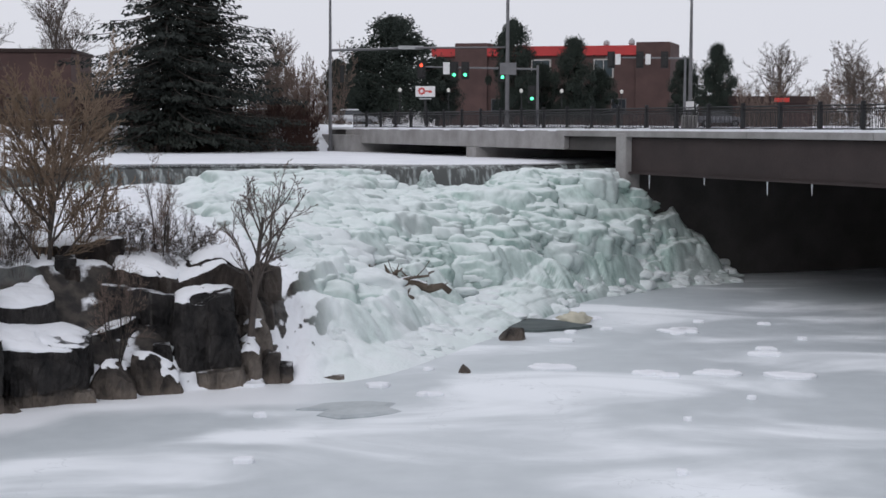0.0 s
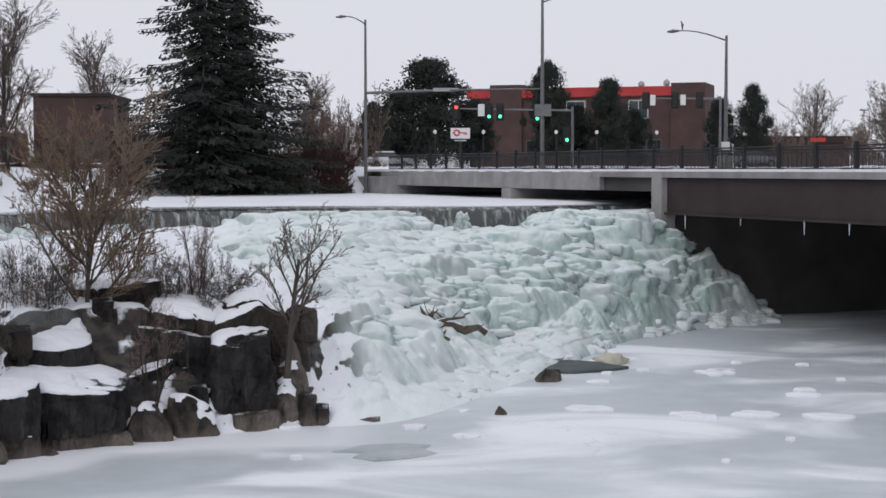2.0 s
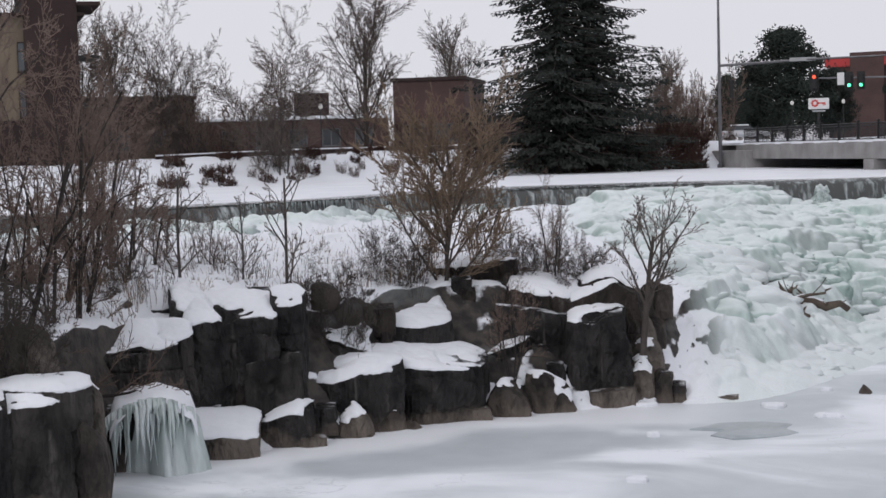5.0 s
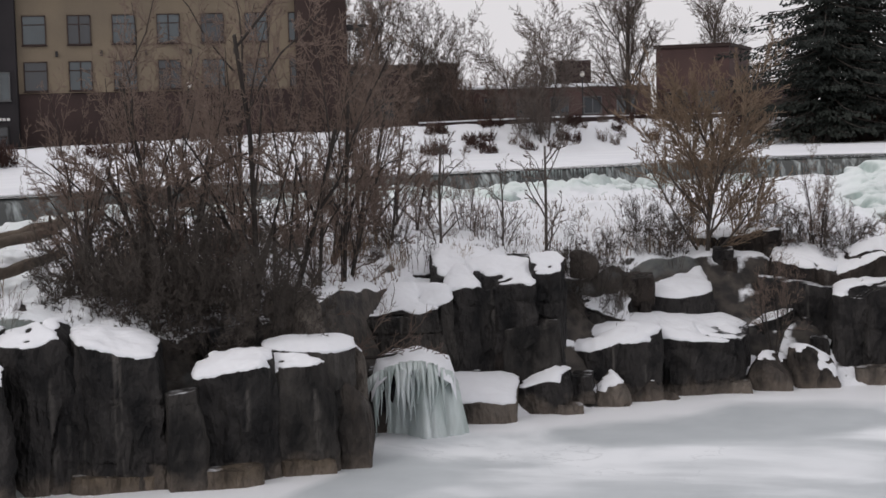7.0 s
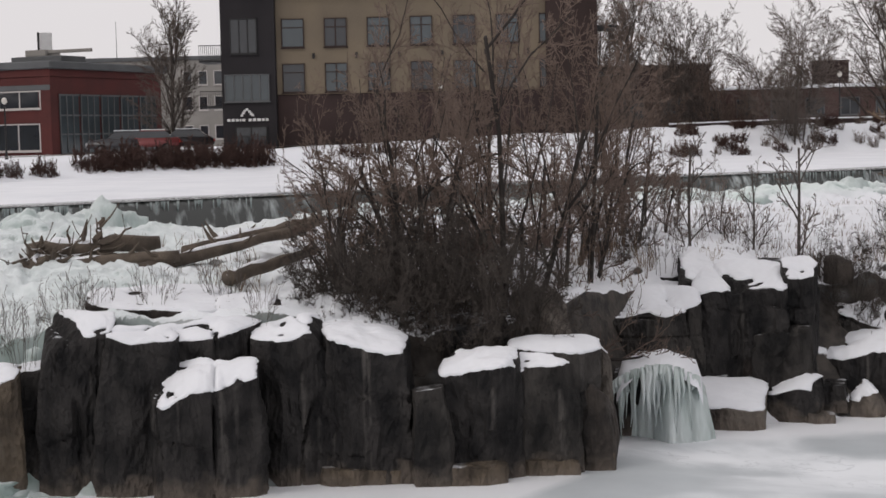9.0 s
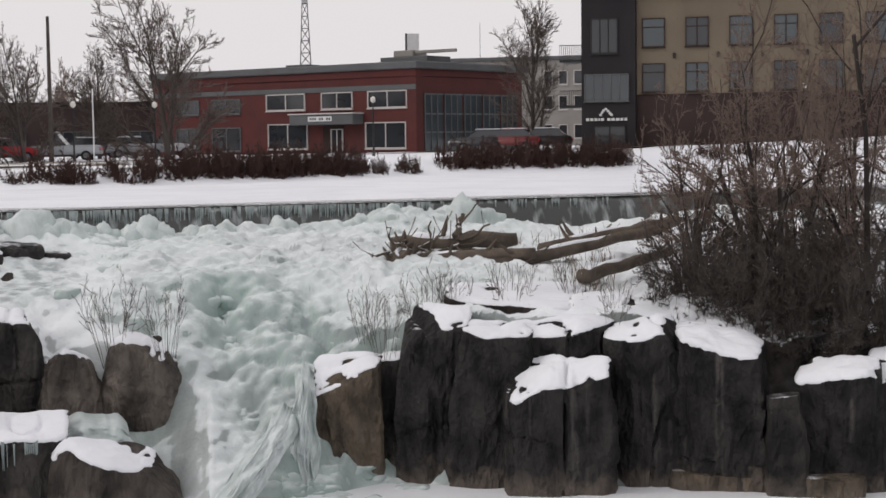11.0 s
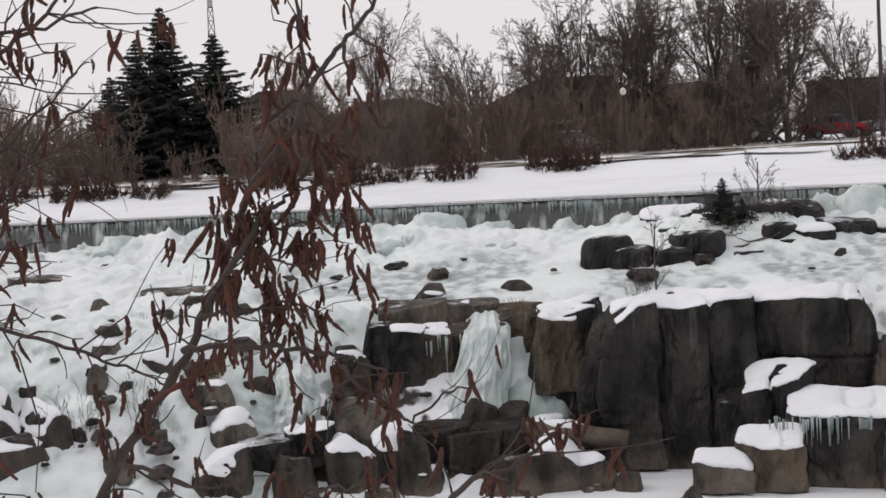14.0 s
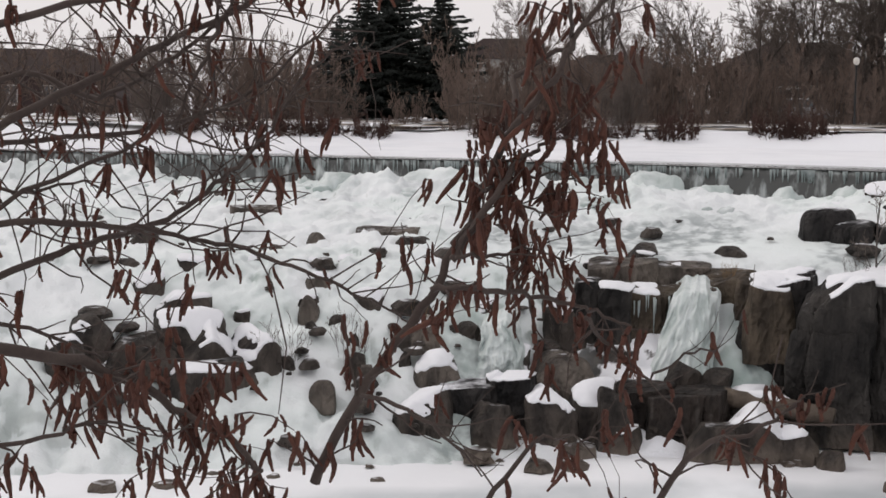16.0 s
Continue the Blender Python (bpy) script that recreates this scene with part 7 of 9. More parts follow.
# unit-height trees, scaled where they stand
oval = bare_tree(11, 1.0, 0.80, 4, name="bare_tree", count=(13, 8, 6, 5), lean=0.24, base=0.03, trunk_len=0.85, first=(0.22, 0.2, 0.1), up=(0.03, 0.09, 0.06, 0.02), **FAR)
stand(oval, [(20.6, 107, el(107, 4.9), 0, 1.0), (24.3, 126, el(126, 5.4), 80, 0.85), (78.4, 71, el(71, 2.1), 40, 0.9), (27.9, 122, el(122, 6.6), 140, 0.9), (95.5, 76, el(76, 2.3), 10, 1.1)],
      "bare oval multi-stemmed tree on the snowy bank", "tree", "bare bank trees")
tall = bare_tree(23, 1.0, 0.66, 1, name="bare_tree", count=(22, 10, 8, 5), ratio=(0.5, 0.5, 0.45), first=(0.26, 0.2, 0.1), angle=((22, 42), (22, 48), (22, 55)), up=(0.3, 0.13, 0.06, 0.02), trunk_len=0.85, wobble=0.09, tip=0.0007, trunk=0.014, thin=0.42)
stand(tall, [(17.1, 128, el(128, 6.2), 0, 1.0), (43.2, 111, el(111, 5.0), 60, 0.9), (14.1, 168, el(168, 4.8), 200, 1.0), (59.2, 112, el(112, 3.4), 120, 0.8),
             (79.1, 128, el(128, 4.9), 30, 0.9), (29.4, 130, el(130, 5.6), 260, 0.9), (-12.3, 225, el(225, 3.0), 70, 1.1), (6.1, 158, el(158, 3.4), 15, 1.1), (26.4, 132, el(132, 5.2), 310, 0.9)],
      "tall bare tree with fine upper twigs near buildings", "tree", "bare town trees")
elm = bare_tree(37, 1.0, 1.08, 1, name="bare_tree", count=(14, 11, 9, 8), ratio=(0.9, 0.5, 0.42), first=(0.28, 0.2, 0.1), angle=((14, 66), (24, 52), (24, 55)), trunk_len=0.55, wobble=0.11, up=(0.2, 0.06, 0.04, 0.02), tip=0.0007, trunk=0.018, thin=0.40)
stand(elm, [(56.4, 111, el(111, 5.9), 0, 1.05), (63.9, 104, el(104, 6.7), 70, 0.95), (66.9, 105, el(105, 6.1), 150, 0.95), (70.8, 106, el(106, 4.9), 220, 1.0),
            (73.6, 107, el(107, 4.3), 300, 1.0), (61.6, 104, el(104, 4.3), 40, 0.9), (68.8, 112, el(112, 5.4), 110, 0.95), (65.3, 112, el(112, 5.6), 190, 0.9),
            (81.6, 140, el(140, 3.8), 10, 1.0), (-14.9, 215, el(215, 3.1), 250, 1.1), (-10.6, 230, el(230, 2.4), 330, 1.2), (76.0, 118, el(118, 3.3), 80, 1.0), (72.2, 122, el(122, 4.2), 35, 1.0), (75.2, 112, el(112, 4.0), 55, 1.0), (71.7, 116, el(116, 5.2), 135, 0.95), (69.7, 108, el(108, 5.8), 175, 0.9), (65.9, 108, el(108, 6.3), 255, 0.9)],
      "large spreading bare elm with a dense crown", "tree", "street elms")
thicket = bare_tree(41, 1.0, 1.15, 9, name="shrub", count=(9, 7, 6, 4), lean=0.6, base=0.22, trunk_len=0.62, first=(0.1, 0.1, 0.1), tip=0.0014, trunk=0.024, thin=0.45, twig=M_TWIG_RED)
stand(thicket, [(93.0, 100, el(100, 2.0), 0, 1.2), (98.0, 105, el(105, 2.4), 50, 1.2), (90.8, 110, el(110, 2.4), 100, 1.2), (22.6, 122, el(122, 2.2), 10, 1.2), (102, 104, el(104, 2.6), 150, 1.2),
                (84.3, 73, el(73, 1.2), 200, 1.05), (82.6, 74, el(74, 0.9), 260, 1.0), (77.2, 96, el(96, 1.3), 300, 1.1), (80.4, 100, el(100, 1.6), 20, 1.1), (86.3, 76, el(76, 0.3), 70, 1.0),
                (72.9, 98, el(98, 1.2), 110, 1.0), (69.9, 97, el(97, 1.0), 160, 1.0), (7.0, 128, el(128, 2.3), 210, 1.1), (5.6, 132, el(132, 2.1), 255, 1.1), (4.7, 140, el(140, 2.8), 15, 0.9),
                (29.5, 115, el(115, 2.6), 35, 1.2), (33.0, 98, el(98, 1.0), 75, 1.1), (25.3, 118, el(118, 1.7), 120, 1.2), (57.6, 74, el(74, -0.1), 12, 0.8), (-11.6, 175, el(175, 1.5), 45, 1.3), (-14.0, 178, el(178, 1.6), 95, 1.3), (75.0, 95, el(95, 1.5), 66, 1.1), (81.8, 98, el(98, 2.2), 15, 1.25), (83.4, 99, el(99, 2.3), 85, 1.2), (79.3, 97, el(97, 2.1), 140, 1.2), (77.9, 99, el(99, 1.9), 190, 1.2), (76.2, 98, el(98, 2.2), 230, 1.2), (73.8, 99, el(99, 1.9), 280, 1.2), (71.2, 98, el(98, 1.8), 320, 1.2), (68.4, 99, el(99, 1.8), 25, 1.2), (66.8, 100, el(100, 1.6), 95, 1.2), (89.6, 98, el(98, 1.9), 130, 1.25), (91.9, 97, el(97, 2.1), 170, 1.25), (95.6, 98, el(98, 2.2), 215, 1.25)],
      "dense brown leafless shrub with many stems", "shrub", "bank thickets")

# spruces


def spruce(seed, layers, radius, needle=M_SPRUCE, name="spruce_tree", droop=0.28, crown_from=0.1, density=1.0, tuft=1.0):
    """A unit-height conifer: trunk, and drooping boughs hung with many small needle tufts."""
    rng = random.Random(seed)
    ob = empty(name)
    v, f = [], []
    tube(v, f, [(0, 0, -0.02), (0, 0, 0.5), (0, 0, 1.0)], [0.016, 0.010, 0.001], 7)
    bv, bf = [], []
    nv, nf = [], []
    for i in range(layers):
        u = i / (layers - 1)
        z = crown_from + (1 - crown_from) * u ** 0.95
        reach = radius * (1 - u) ** 0.8 * (0.55 + 0.62 * rng.random()) + 0.008
        if u < 0.12:
            reach *= 0.75 + 2 * u
        boughs = max(4, int(10 * (1 - 0.4 * u) * density))
        for b in range(boughs):
            a = 2 * math.pi * (b + rng.random() * 0.9) / boughs
            L = reach * rng.uniform(0.5, 1.3)
            dx, dy = math.cos(a), math.sin(a)
            pts = []
            for k in range(5):
                w = k / 4
                pts.append(Vector((dx * L * w, dy * L * w, z - droop * L * w + 0.24 * L * w * w)))
            tube(bv, bf, pts, [0.004 * (1 - 0.5 * u), 0.003, 0.002, 0.0015, 0.001], 3)
            m = max(10, int(150 * L / radius * density))
            for k in range(m):
                w = (k + rng.random()) / m
                j = min(int(w * 4), 3)
                c = pts[j].lerp(pts[j + 1], w * 4 - j)
                wid = L * 0.30 * (1 - 0.65 * w) + 0.006
                off = rng.uniform(-1, 1) * wid
                c = c + Vector((-dy * off, dx * off, -abs(off) * 0.3 - rng.random() * 0.012))
                s = rng.uniform(0.012, 0.024) * tuft
                dirn = Vector((dx + rng.gauss(0, 0.5), dy + rng.gauss(0, 0.5), -0.5 + rng.gauss(0, 0.35))).normalized()
                side = dirn.cross(Vector((0, 0, 1))).normalized() * s * 0.42
                n0 = len(nv)
                nv.extend([c - dirn * s * 0.5, c + side, c + dirn * s, c - side, c + Vector((0, 0, s * 0.45))])
                nf.extend([(n0, n0 + 1, n0 + 4), (n0 + 1, n0 + 2, n0 + 4), (n0 + 2, n0 + 3, n0 + 4), (n0 + 3, n0, n0 + 4)])
    mesh_ob("trunk", v + bv, f + [tuple(i + len(v) for i in q) for q in bf], M_BARK, ob)
    tagged(mesh_ob("crown", nv, nf, needle, ob), kind="stuff")
    return ob


big = spruce(5, 36, 0.40, crown_from=0.10, droop=0.46, density=1.0, tuft=0.62)
stand(big, [(10.1, 116, 27.2, 0, 1.02), (8.9, 118, 25.6, 130, 1.0)], "tall dark drooping spruce standing on the river bank", "spruce tree", "bank spruces")
mid = spruce(8, 34, 0.34, crown_from=0.04, droop=0.2, tuft=0.95)
stand(mid, [(87.9, 104, el(104, 4.3), 0, 1.25), (86.95, 106, el(106, 5.4), 90, 1.15), (85.1, 104, el(104, 4.35), 200, 1.3), (88.9, 112, el(112, 3.0), 290, 1.3)],
      "dark conical spruce beside two others", "spruce tree", "three spruces")


def pine(seed, lobes, name="pine_tree"):
    """A unit-height round-headed pine: trunk, limbs and clumps of needles with gaps."""
    rng = random.Random(seed)
    ob = empty(name)
    v, f = [], []
    tube(v, f, [(0, 0, -0.02), (0.01, 0, 0.4), (0, 0.01, 0.9)], [0.03, 0.02, 0.006], 7)
    nv, nf = [], []
    for i in range(lobes):
        z = rng.uniform(0.10, 0.95)
        half = 0.36 * math.sin(math.pi * min(1, max(0.12, (z - 0.05) / 0.95)) ** 0.8) * 1.05
        a, q = rng.uniform(0, 6.283), half * rng.random() ** 0.5
        c = Vector((math.cos(a) * q, math.sin(a) * q, z))
        tube(v, f, [(0, 0, z - 0.12), c], [0.008, 0.003], 4)
        s = rng.uniform(0.045, 0.13)
        for k in range(230):
            d = Vector((rng.gauss(0, 1), rng.gauss(0, 1), rng.gauss(0, 0.7))).normalized()
            p = c + d * s * rng.uniform(0.5, 1.15)
            t = rng.uniform(0.008, 0.016)
            e = Vector((rng.gauss(0, 1), rng.gauss(0, 1), rng.gauss(0, 1))).normalized()
            g = e.cross(d).normalized() * t * 0.6
            n0 = len(nv)
            nv.extend([p - e * t, p + g, p + e * t, p - g, p + d * t * 0.6])
            nf.extend([(n0, n0 + 1, n0 + 4), (n0 + 1, n0 + 2, n0 + 4), (n0 + 2, n0 + 3, n0 + 4), (n0 + 3, n0, n0 + 4)])
    mesh_ob("trunk", v, f, M_BARK, ob)
    tagged(mesh_ob("crown", nv, nf, M_PINE, ob), kind="stuff")
    return ob


pn = pine(3, 95)
stand(pn, [(1.75, 172, el(172, 4.1), 0, 1.25), (-2.55, 176, el(176, 4.0), 80, 0.62), (-4.8, 178, el(178, 3.35), 160, 0.72), (2.9, 175, el(175, 3.0), 240, 0.8), (-10.1, 182, el(182, 3.1), 300, 0.6), (-8.9, 186, el(186, 2.6), 20, 0.7),
           (3.9, 165, el(165, 2.5), 60, 0.8), (0.2, 178, el(178, 2.6), 110, 0.9), (-3.6, 180, el(180, 2.4), 200, 0.9), (-5.8, 182, el(182, 2.2), 280, 0.9)],
      "dark rounded pine in front of the red-roofed building", "pine tree", "pines beyond the bridge")

# ---- growth on the ledges
tan = bare_tree(61, 1.0, 0.92, 1, name="bare_tree", bark=M_BARK, twig=M_TWIG_TAN, count=(22, 11, 8, 5), first=(0.2, 0.12, 0.1), ratio=(0.85, 0.5, 0.45), angle=((30, 65), (22, 55), (20, 55)),
                trunk_len=0.72, up=(0.0, 0.14, 0.12, 0.06), tip=0.0014, trunk=0.013)
tan.matrix_basis = place(tan, 14.45, 50.5, 6.0, 4.45)
tagged(tan, "tan fine-twigged bare tree growing on the rocks", "tree")
dark = bare_tree(67, 1.0, 0.95, 1, name="bare_tree", count=(11, 6, 5, 3), first=(0.3, 0.2, 0.1), ratio=(0.7, 0.5, 0.5), angle=((20, 45), (20, 45), (20, 45)), trunk_len=0.8, up=(0.05, 0.10, 0.08, 0.03), tip=0.0018, trunk=0.022)
dark.matrix_basis = place(dark, 7.15, 48.6, 3.9, 3.0, 30)
tagged(dark, "small dark bare tree with upswept branches on a rock", "tree")
sap = bare_tree(71, 1.0, 0.55, 1, name="sapling", count=(9, 4, 3, 2), first=(0.3, 0.3, 0.2), ratio=(0.4, 0.5, 0.5), tip=0.002, trunk=0.014, trunk_len=0.9)
for i, (az, r, h, z) in enumerate([(20.5, 46, 4.3, 3.9), (24.3, 47.5, 4.0, 4.2), (69.25, 38.8, 2.2, 3.95), (65.3, 46.5, 2.6, 4.9), (22.0, 49, 3.0, 4.1)]):
    ob = sap if i == 0 else copy_thing(sap, Matrix())
    ob.matrix_basis = place(sap, az, r, h, z, 70 * i)
    tagged(ob, "thin bare sapling rooted in the snowy ledge", "sapling", "saplings")
bush = bare_tree(83, 1.0, 1.2, 5, name="shrub", count=(9, 7, 7, 5), lean=1.1, base=0.04, trunk_len=0.75, first=(0.34, 0.2, 0.1), ratio=(0.58, 0.5, 0.45), angle=((25, 60), (25, 55), (25, 60)), wobble=0.17, tip=0.0006, trunk=0.024, thin=0.42, bark=M_BARK_DARK, twig=M_TWIG_RED, up=(0.05, 0.03, 0.01, 0.0))
bush2 = bare_tree(89, 1.0, 1.5, 10, name="shrub", count=(9, 7, 5, 4), lean=0.9, base=0.22, trunk_len=0.65, first=(0.1, 0.1, 0.1), ratio=(0.65, 0.6, 0.55), wobble=0.2, tip=0.0011, trunk=0.013, bark=M_BARK_DARK, twig=M_TWIG_DARK, up=(0.0, 0.0, -0.03, -0.03))
spots = [(bush, 36.6, 40.5, 5.4, 3.7), (bush, 34.8, 41.5, 8.2, 3.9), (bush, 32.4, 41.0, 9.8, 3.8), (bush, 29.2, 43.5, 7.6, 3.9), (bush, 27.4, 50.0, 6.6, 4.2), (bush, 25.8, 53.0, 5.2, 4.3),
         (bush, 30.6, 46.0, 8.4, 4.1), (bush2, 37.0, 39.2, 2.2, 3.6), (bush2, 34.8, 38.8, 2.8, 3.5), (bush2, 32.4, 38.4, 2.8, 3.3),
         (bush2, 33.6, 40.0, 2.6, 3.6), (bush2, 35.6, 38.9, 3.0, 3.5), (bush2, 33.5, 38.7, 2.4, 3.4), (bush2, 31.3, 38.4, 2.8, 3.2), (bush2, 36.4, 40.0, 2.6, 3.7), (bush2, 18.7, 46.6, 1.9, 3.3), (bush2, 11.8, 51.5, 1.5, 4.0), (bush2, 9.6, 51.5, 1.4, 3.9),
         (bush2, 16.2, 50.0, 1.7, 4.2), (bush2, 66.3, 45.6, 1.7, 4.8), (bush, 23.2, 52.0, 2.6, 4.3), (bush2, 26.9, 47.0, 1.5, 4.2), (bush2, 64.9, 45.8, 1.2, 5.0), (bush, 10.4, 52.0, 3.2, 3.9), (bush, 12.0, 47.4, 2.2, 2.2)]
used = set()
for i, (src, az, r, h, z) in enumerate(spots):
    ob = copy_thing(src, Matrix()) if src.name in used else src
    used.add(src.name)
    ob.matrix_basis = place(src, az, r, h, z, 47 * i)
    tagged(ob, "tangled brown leafless willow shrub on the rock ledge" if src is bush else "low dense grey-brown shrub among snow and rocks", "shrub", "ledge shrubs")
reed = bare_tree(97, 1.0, 1.1, 14, name="shrub", count=(4, 2, 1, 0), levels=2, lean=0.5, base=0.2, trunk_len=0.85, first=(0.4, 0.3, 0.2), ratio=(0.4, 0.5, 0.5), tip=0.003, trunk=0.016, twig=M_TWIG)
for i, (az, r, h, z) in enumerate([(48.9, 36.9, 1.2, 3.4), (47.4, 37.6, 1.3, 3.8), (44.2, 38.2, 1.3, 4.0), (41.6, 38.5, 1.4, 4.0), (46.3, 38.3, 1.1, 3.9), (58.9, 37.9, 1.5, 3.5), (57.0, 37.4, 1.2, 3.6), (49.6, 38.2, 1.0, 3.6), (40.3, 36.9, 0.9, 3.9), (25.2, 46, 1.6, 4.1),
                                   (16.9, 52, 1.5, 4.4), (14.9, 53, 1.4, 4.4), (12.8, 52, 1.8, 4.2), (22.4, 50, 1.6, 4.2), (15.6, 49, 1.3, 4.2), (21.6, 47.5, 1.4, 4.0), (88.6, 37.2, 1.1, 2.0), (91.0, 36.6, 1.2, 1.8), (80.6, 38.6, 0.8, 2.0), (70.0, 38.6, 0.7, 3.9)]):
    ob = reed if i == 0 else copy_thing(reed, Matrix())
    ob.matrix_basis = place(reed, az, r, h, z, 61 * i)
    tagged(ob, "sparse upright twiggy shrub poking from the snow", "shrub", "twiggy shrubs")
grass = bare_tree(101, 1.0, 1.2, 40, name="grass_tuft", bark=M_GRASS, twig=M_GRASS, count=(1, 0, 0, 0), levels=1, lean=0.8, base=0.3, trunk_len=0.9, tip=0.006, trunk=0.05)
for i, (az, r, h, z) in enumerate([(27.6, 46.5, 0.9, 4.2), (26.7, 47.5, 1.0, 4.2), (25.9, 46.0, 0.7, 4.1), (28.3, 45.5, 0.8, 4.1), (86.0, 38.5, 0.5, 2.6), (23.5, 45.5, 0.6, 4.1), (74.5, 39.8, 0.4, 3.7)]):
    ob = grass if i == 0 else copy_thing(grass, Matrix())
    ob.matrix_basis = place(grass, az, r, h, z, 33 * i)
    tagged(ob, "tuft of dry golden grass in the snow", "grass", "grass tufts")

# hedges and clipped shrubs along the far bank
hedge = bare_tree(107, 1.0, 2.0, 20, name="hedge_shrub", bark=M_HEDGE, twig=M_HEDGE, count=(8, 6, 5, 3), lean=1.3, base=0.4, trunk_len=0.55, first=(0.1, 0.1, 0.1), ratio=(0.7, 0.6, 0.5), tip=0.0040, trunk=0.035, thin=0.45, wobble=0.25)
spots = [(a, float(shore_r(np.array([a]))[0]) + 3.6, 1.25) for a in np.arange(50.2, 57.2, 0.5)] + [(a, float(shore_r(np.array([a]))[0]) + 4.0, 1.2) for a in np.arange(40.2, 46.6, 0.5)]
spots += [(a, float(shore_r(np.array([a]))[0]) + d, h) for a, d, h in ((49.2, 3.5, 0.8), (47.9, 3.5, 0.8), (58.2, 3.4, 1.3), (60.1, 3.2, 1.0), (60.9, 3.5, 1.2), (62.0, 3.0, 0.7), (36.8, 4, 0.9), (35.4, 4, 0.9), (76.6, 4.0, 1.3), (72.9, 5.0, 1.2), (71.7, 5.0, 1.2),
                                                              (79.9, 4.0, 1.1), (81.0, 4.0, 1.1), (83.2, 4.2, 1.2), (87.7, 4.0, 1.0), (89.4, 4.4, 1.1), (90.7, 4.4, 1.0), (92.6, 4.4, 1.0), (94.4, 4.4, 1.1), (15.6, 6, 0.9), (17.4, 6, 0.8), (19.4, 6, 0.7), (22.5, 6, 0.7), (12.8, 7, 1.2), (7.6, 7, 1.6), (6.6, 7, 1.4), (78.6, 4.0, 0.8))]
for i, (az, r, h) in enumerate(spots):
    ob = hedge if i == 0 else copy_thing(hedge, Matrix())
    ob.matrix_basis = place(hedge, float(az), r, h, gz(az, r) - 0.1, 77 * i)
    tagged(ob, "rounded dark red-brown leafless shrub along the snowy bank", "shrub", "bank hedge")
for i, (az, r, h, z) in enumerate([(66.7, 45.2, 1.9, 4.8), (66.0, 45.4, 1.2, 4.9)]):
    ob = copy_thing(mid, Matrix())
    ob.matrix_basis = place(mid, az, r, h, z, 50 * i, 0, 1.3)
    tagged(ob, "small dark evergreen growing on the rock island", "spruce tree", "island evergreens")

far = []
rng = random.Random(19)
for a in np.arange(-17, 106, 1.7):
    if 0.5 > a > -9:
        continue
    far.append((float(a) + rng.uniform(-0.6, 0.6), rng.uniform(185, 240), rng.uniform(1.3, 2.5)))
for i, (az, r, e) in enumerate(far):
    src = (thicket, elm, tall)[i % 3]
    ob = copy_thing(src, Matrix())
    ob.matrix_basis = place(src, az, r, el(r, e) - gz(az, r), None, 31 * i, 0, 1.25)
    tagged(ob, "distant bare tree in the town beyond the river", "tree", "distant trees")
for i in range(80):
    az = rng.uniform(5.2, 13.2) if i < 26 else rng.uniform(13, 25)
    r = float(shore_r(np.array([az]))[0]) + rng.uniform(0.8, 7.5)
    h = rng.uniform(1.0, 2.4) if i < 26 else rng.uniform(0.4, 0.9)
    ob = copy_thing(hedge if i % 2 else thicket, Matrix())
    ob.matrix_basis = place(hedge, az, r, h, gz(az, r) - 0.1, 57 * i)
    tagged(ob, "dark brown brush on the snowy shore", "shrub", "shore brush")
# ---------------------------------------------------------------- driftwood, ice and other small things


def wander(p0, p1, bow, seed, n=7):
    rng = random.Random(seed)
    p0, p1 = Vector(p0), Vector(p1)
    return [p0.lerp(p1, i / (n - 1)) + Vector((rng.gauss(0, bow), rng.gauss(0, bow), rng.gauss(0, bow) * 0.6)) * (1 if 0 < i < n - 1 else 0) for i in range(n)]


def log(az0, r0, z0, az1, r1, z1, rad0, rad1, seed, label, bow=0.08, knots=4, sides=9):
    """A bleached trunk with stubs."""
    p0, p1 = Q(az0, r0, z0), Q(az1, r1, z1)
    ob = empty("driftwood_log", p0)
    pts = [p - p0 for p in wander(p0, p1, bow, seed, 9)]
    rng = random.Random(seed)
    rad = [(rad0 + (rad1 - rad0) * i / 8) * rng.uniform(0.88, 1.1) for i in range(9)]
    part("log", tube_bm(pts, rad, sides), M_WOOD, ob, smooth=True)
    for k in range(knots):
        i = rng.randrange(1, 8)
        d = Vector((rng.gauss(0, 1), rng.gauss(0, 1), rng.uniform(0.0, 1.2))).normalized()
        L = rng.uniform(0.3, 0.9)
        part("branch_stub", tube_bm([pts[i], pts[i] + d * L * 0.6, pts[i] + d * L + Vector((0, 0, 0.1))], [rad[i] * 0.5, rad[i] * 0.3, 0.015], 5), M_WOOD, ob)
    # snow lying along the top
    v, f = [], []
    a = rng.randrange(0, 3)
    run = range(a, a + 5)
    tube(v, f, [pts[i] + Vector((0, 0, rad[i] * 0.62)) for i in run], [rad[i] * (0.25 if i in (a, a + 4) else 0.62 * rng.uniform(0.75, 1.05)) for i in run], 8)
    mesh_ob("snow_strip", v, f, M_SNOW, ob, smooth=True, label="strip of snow on the log")
    return tagged(ob, label, "log", "driftwood")


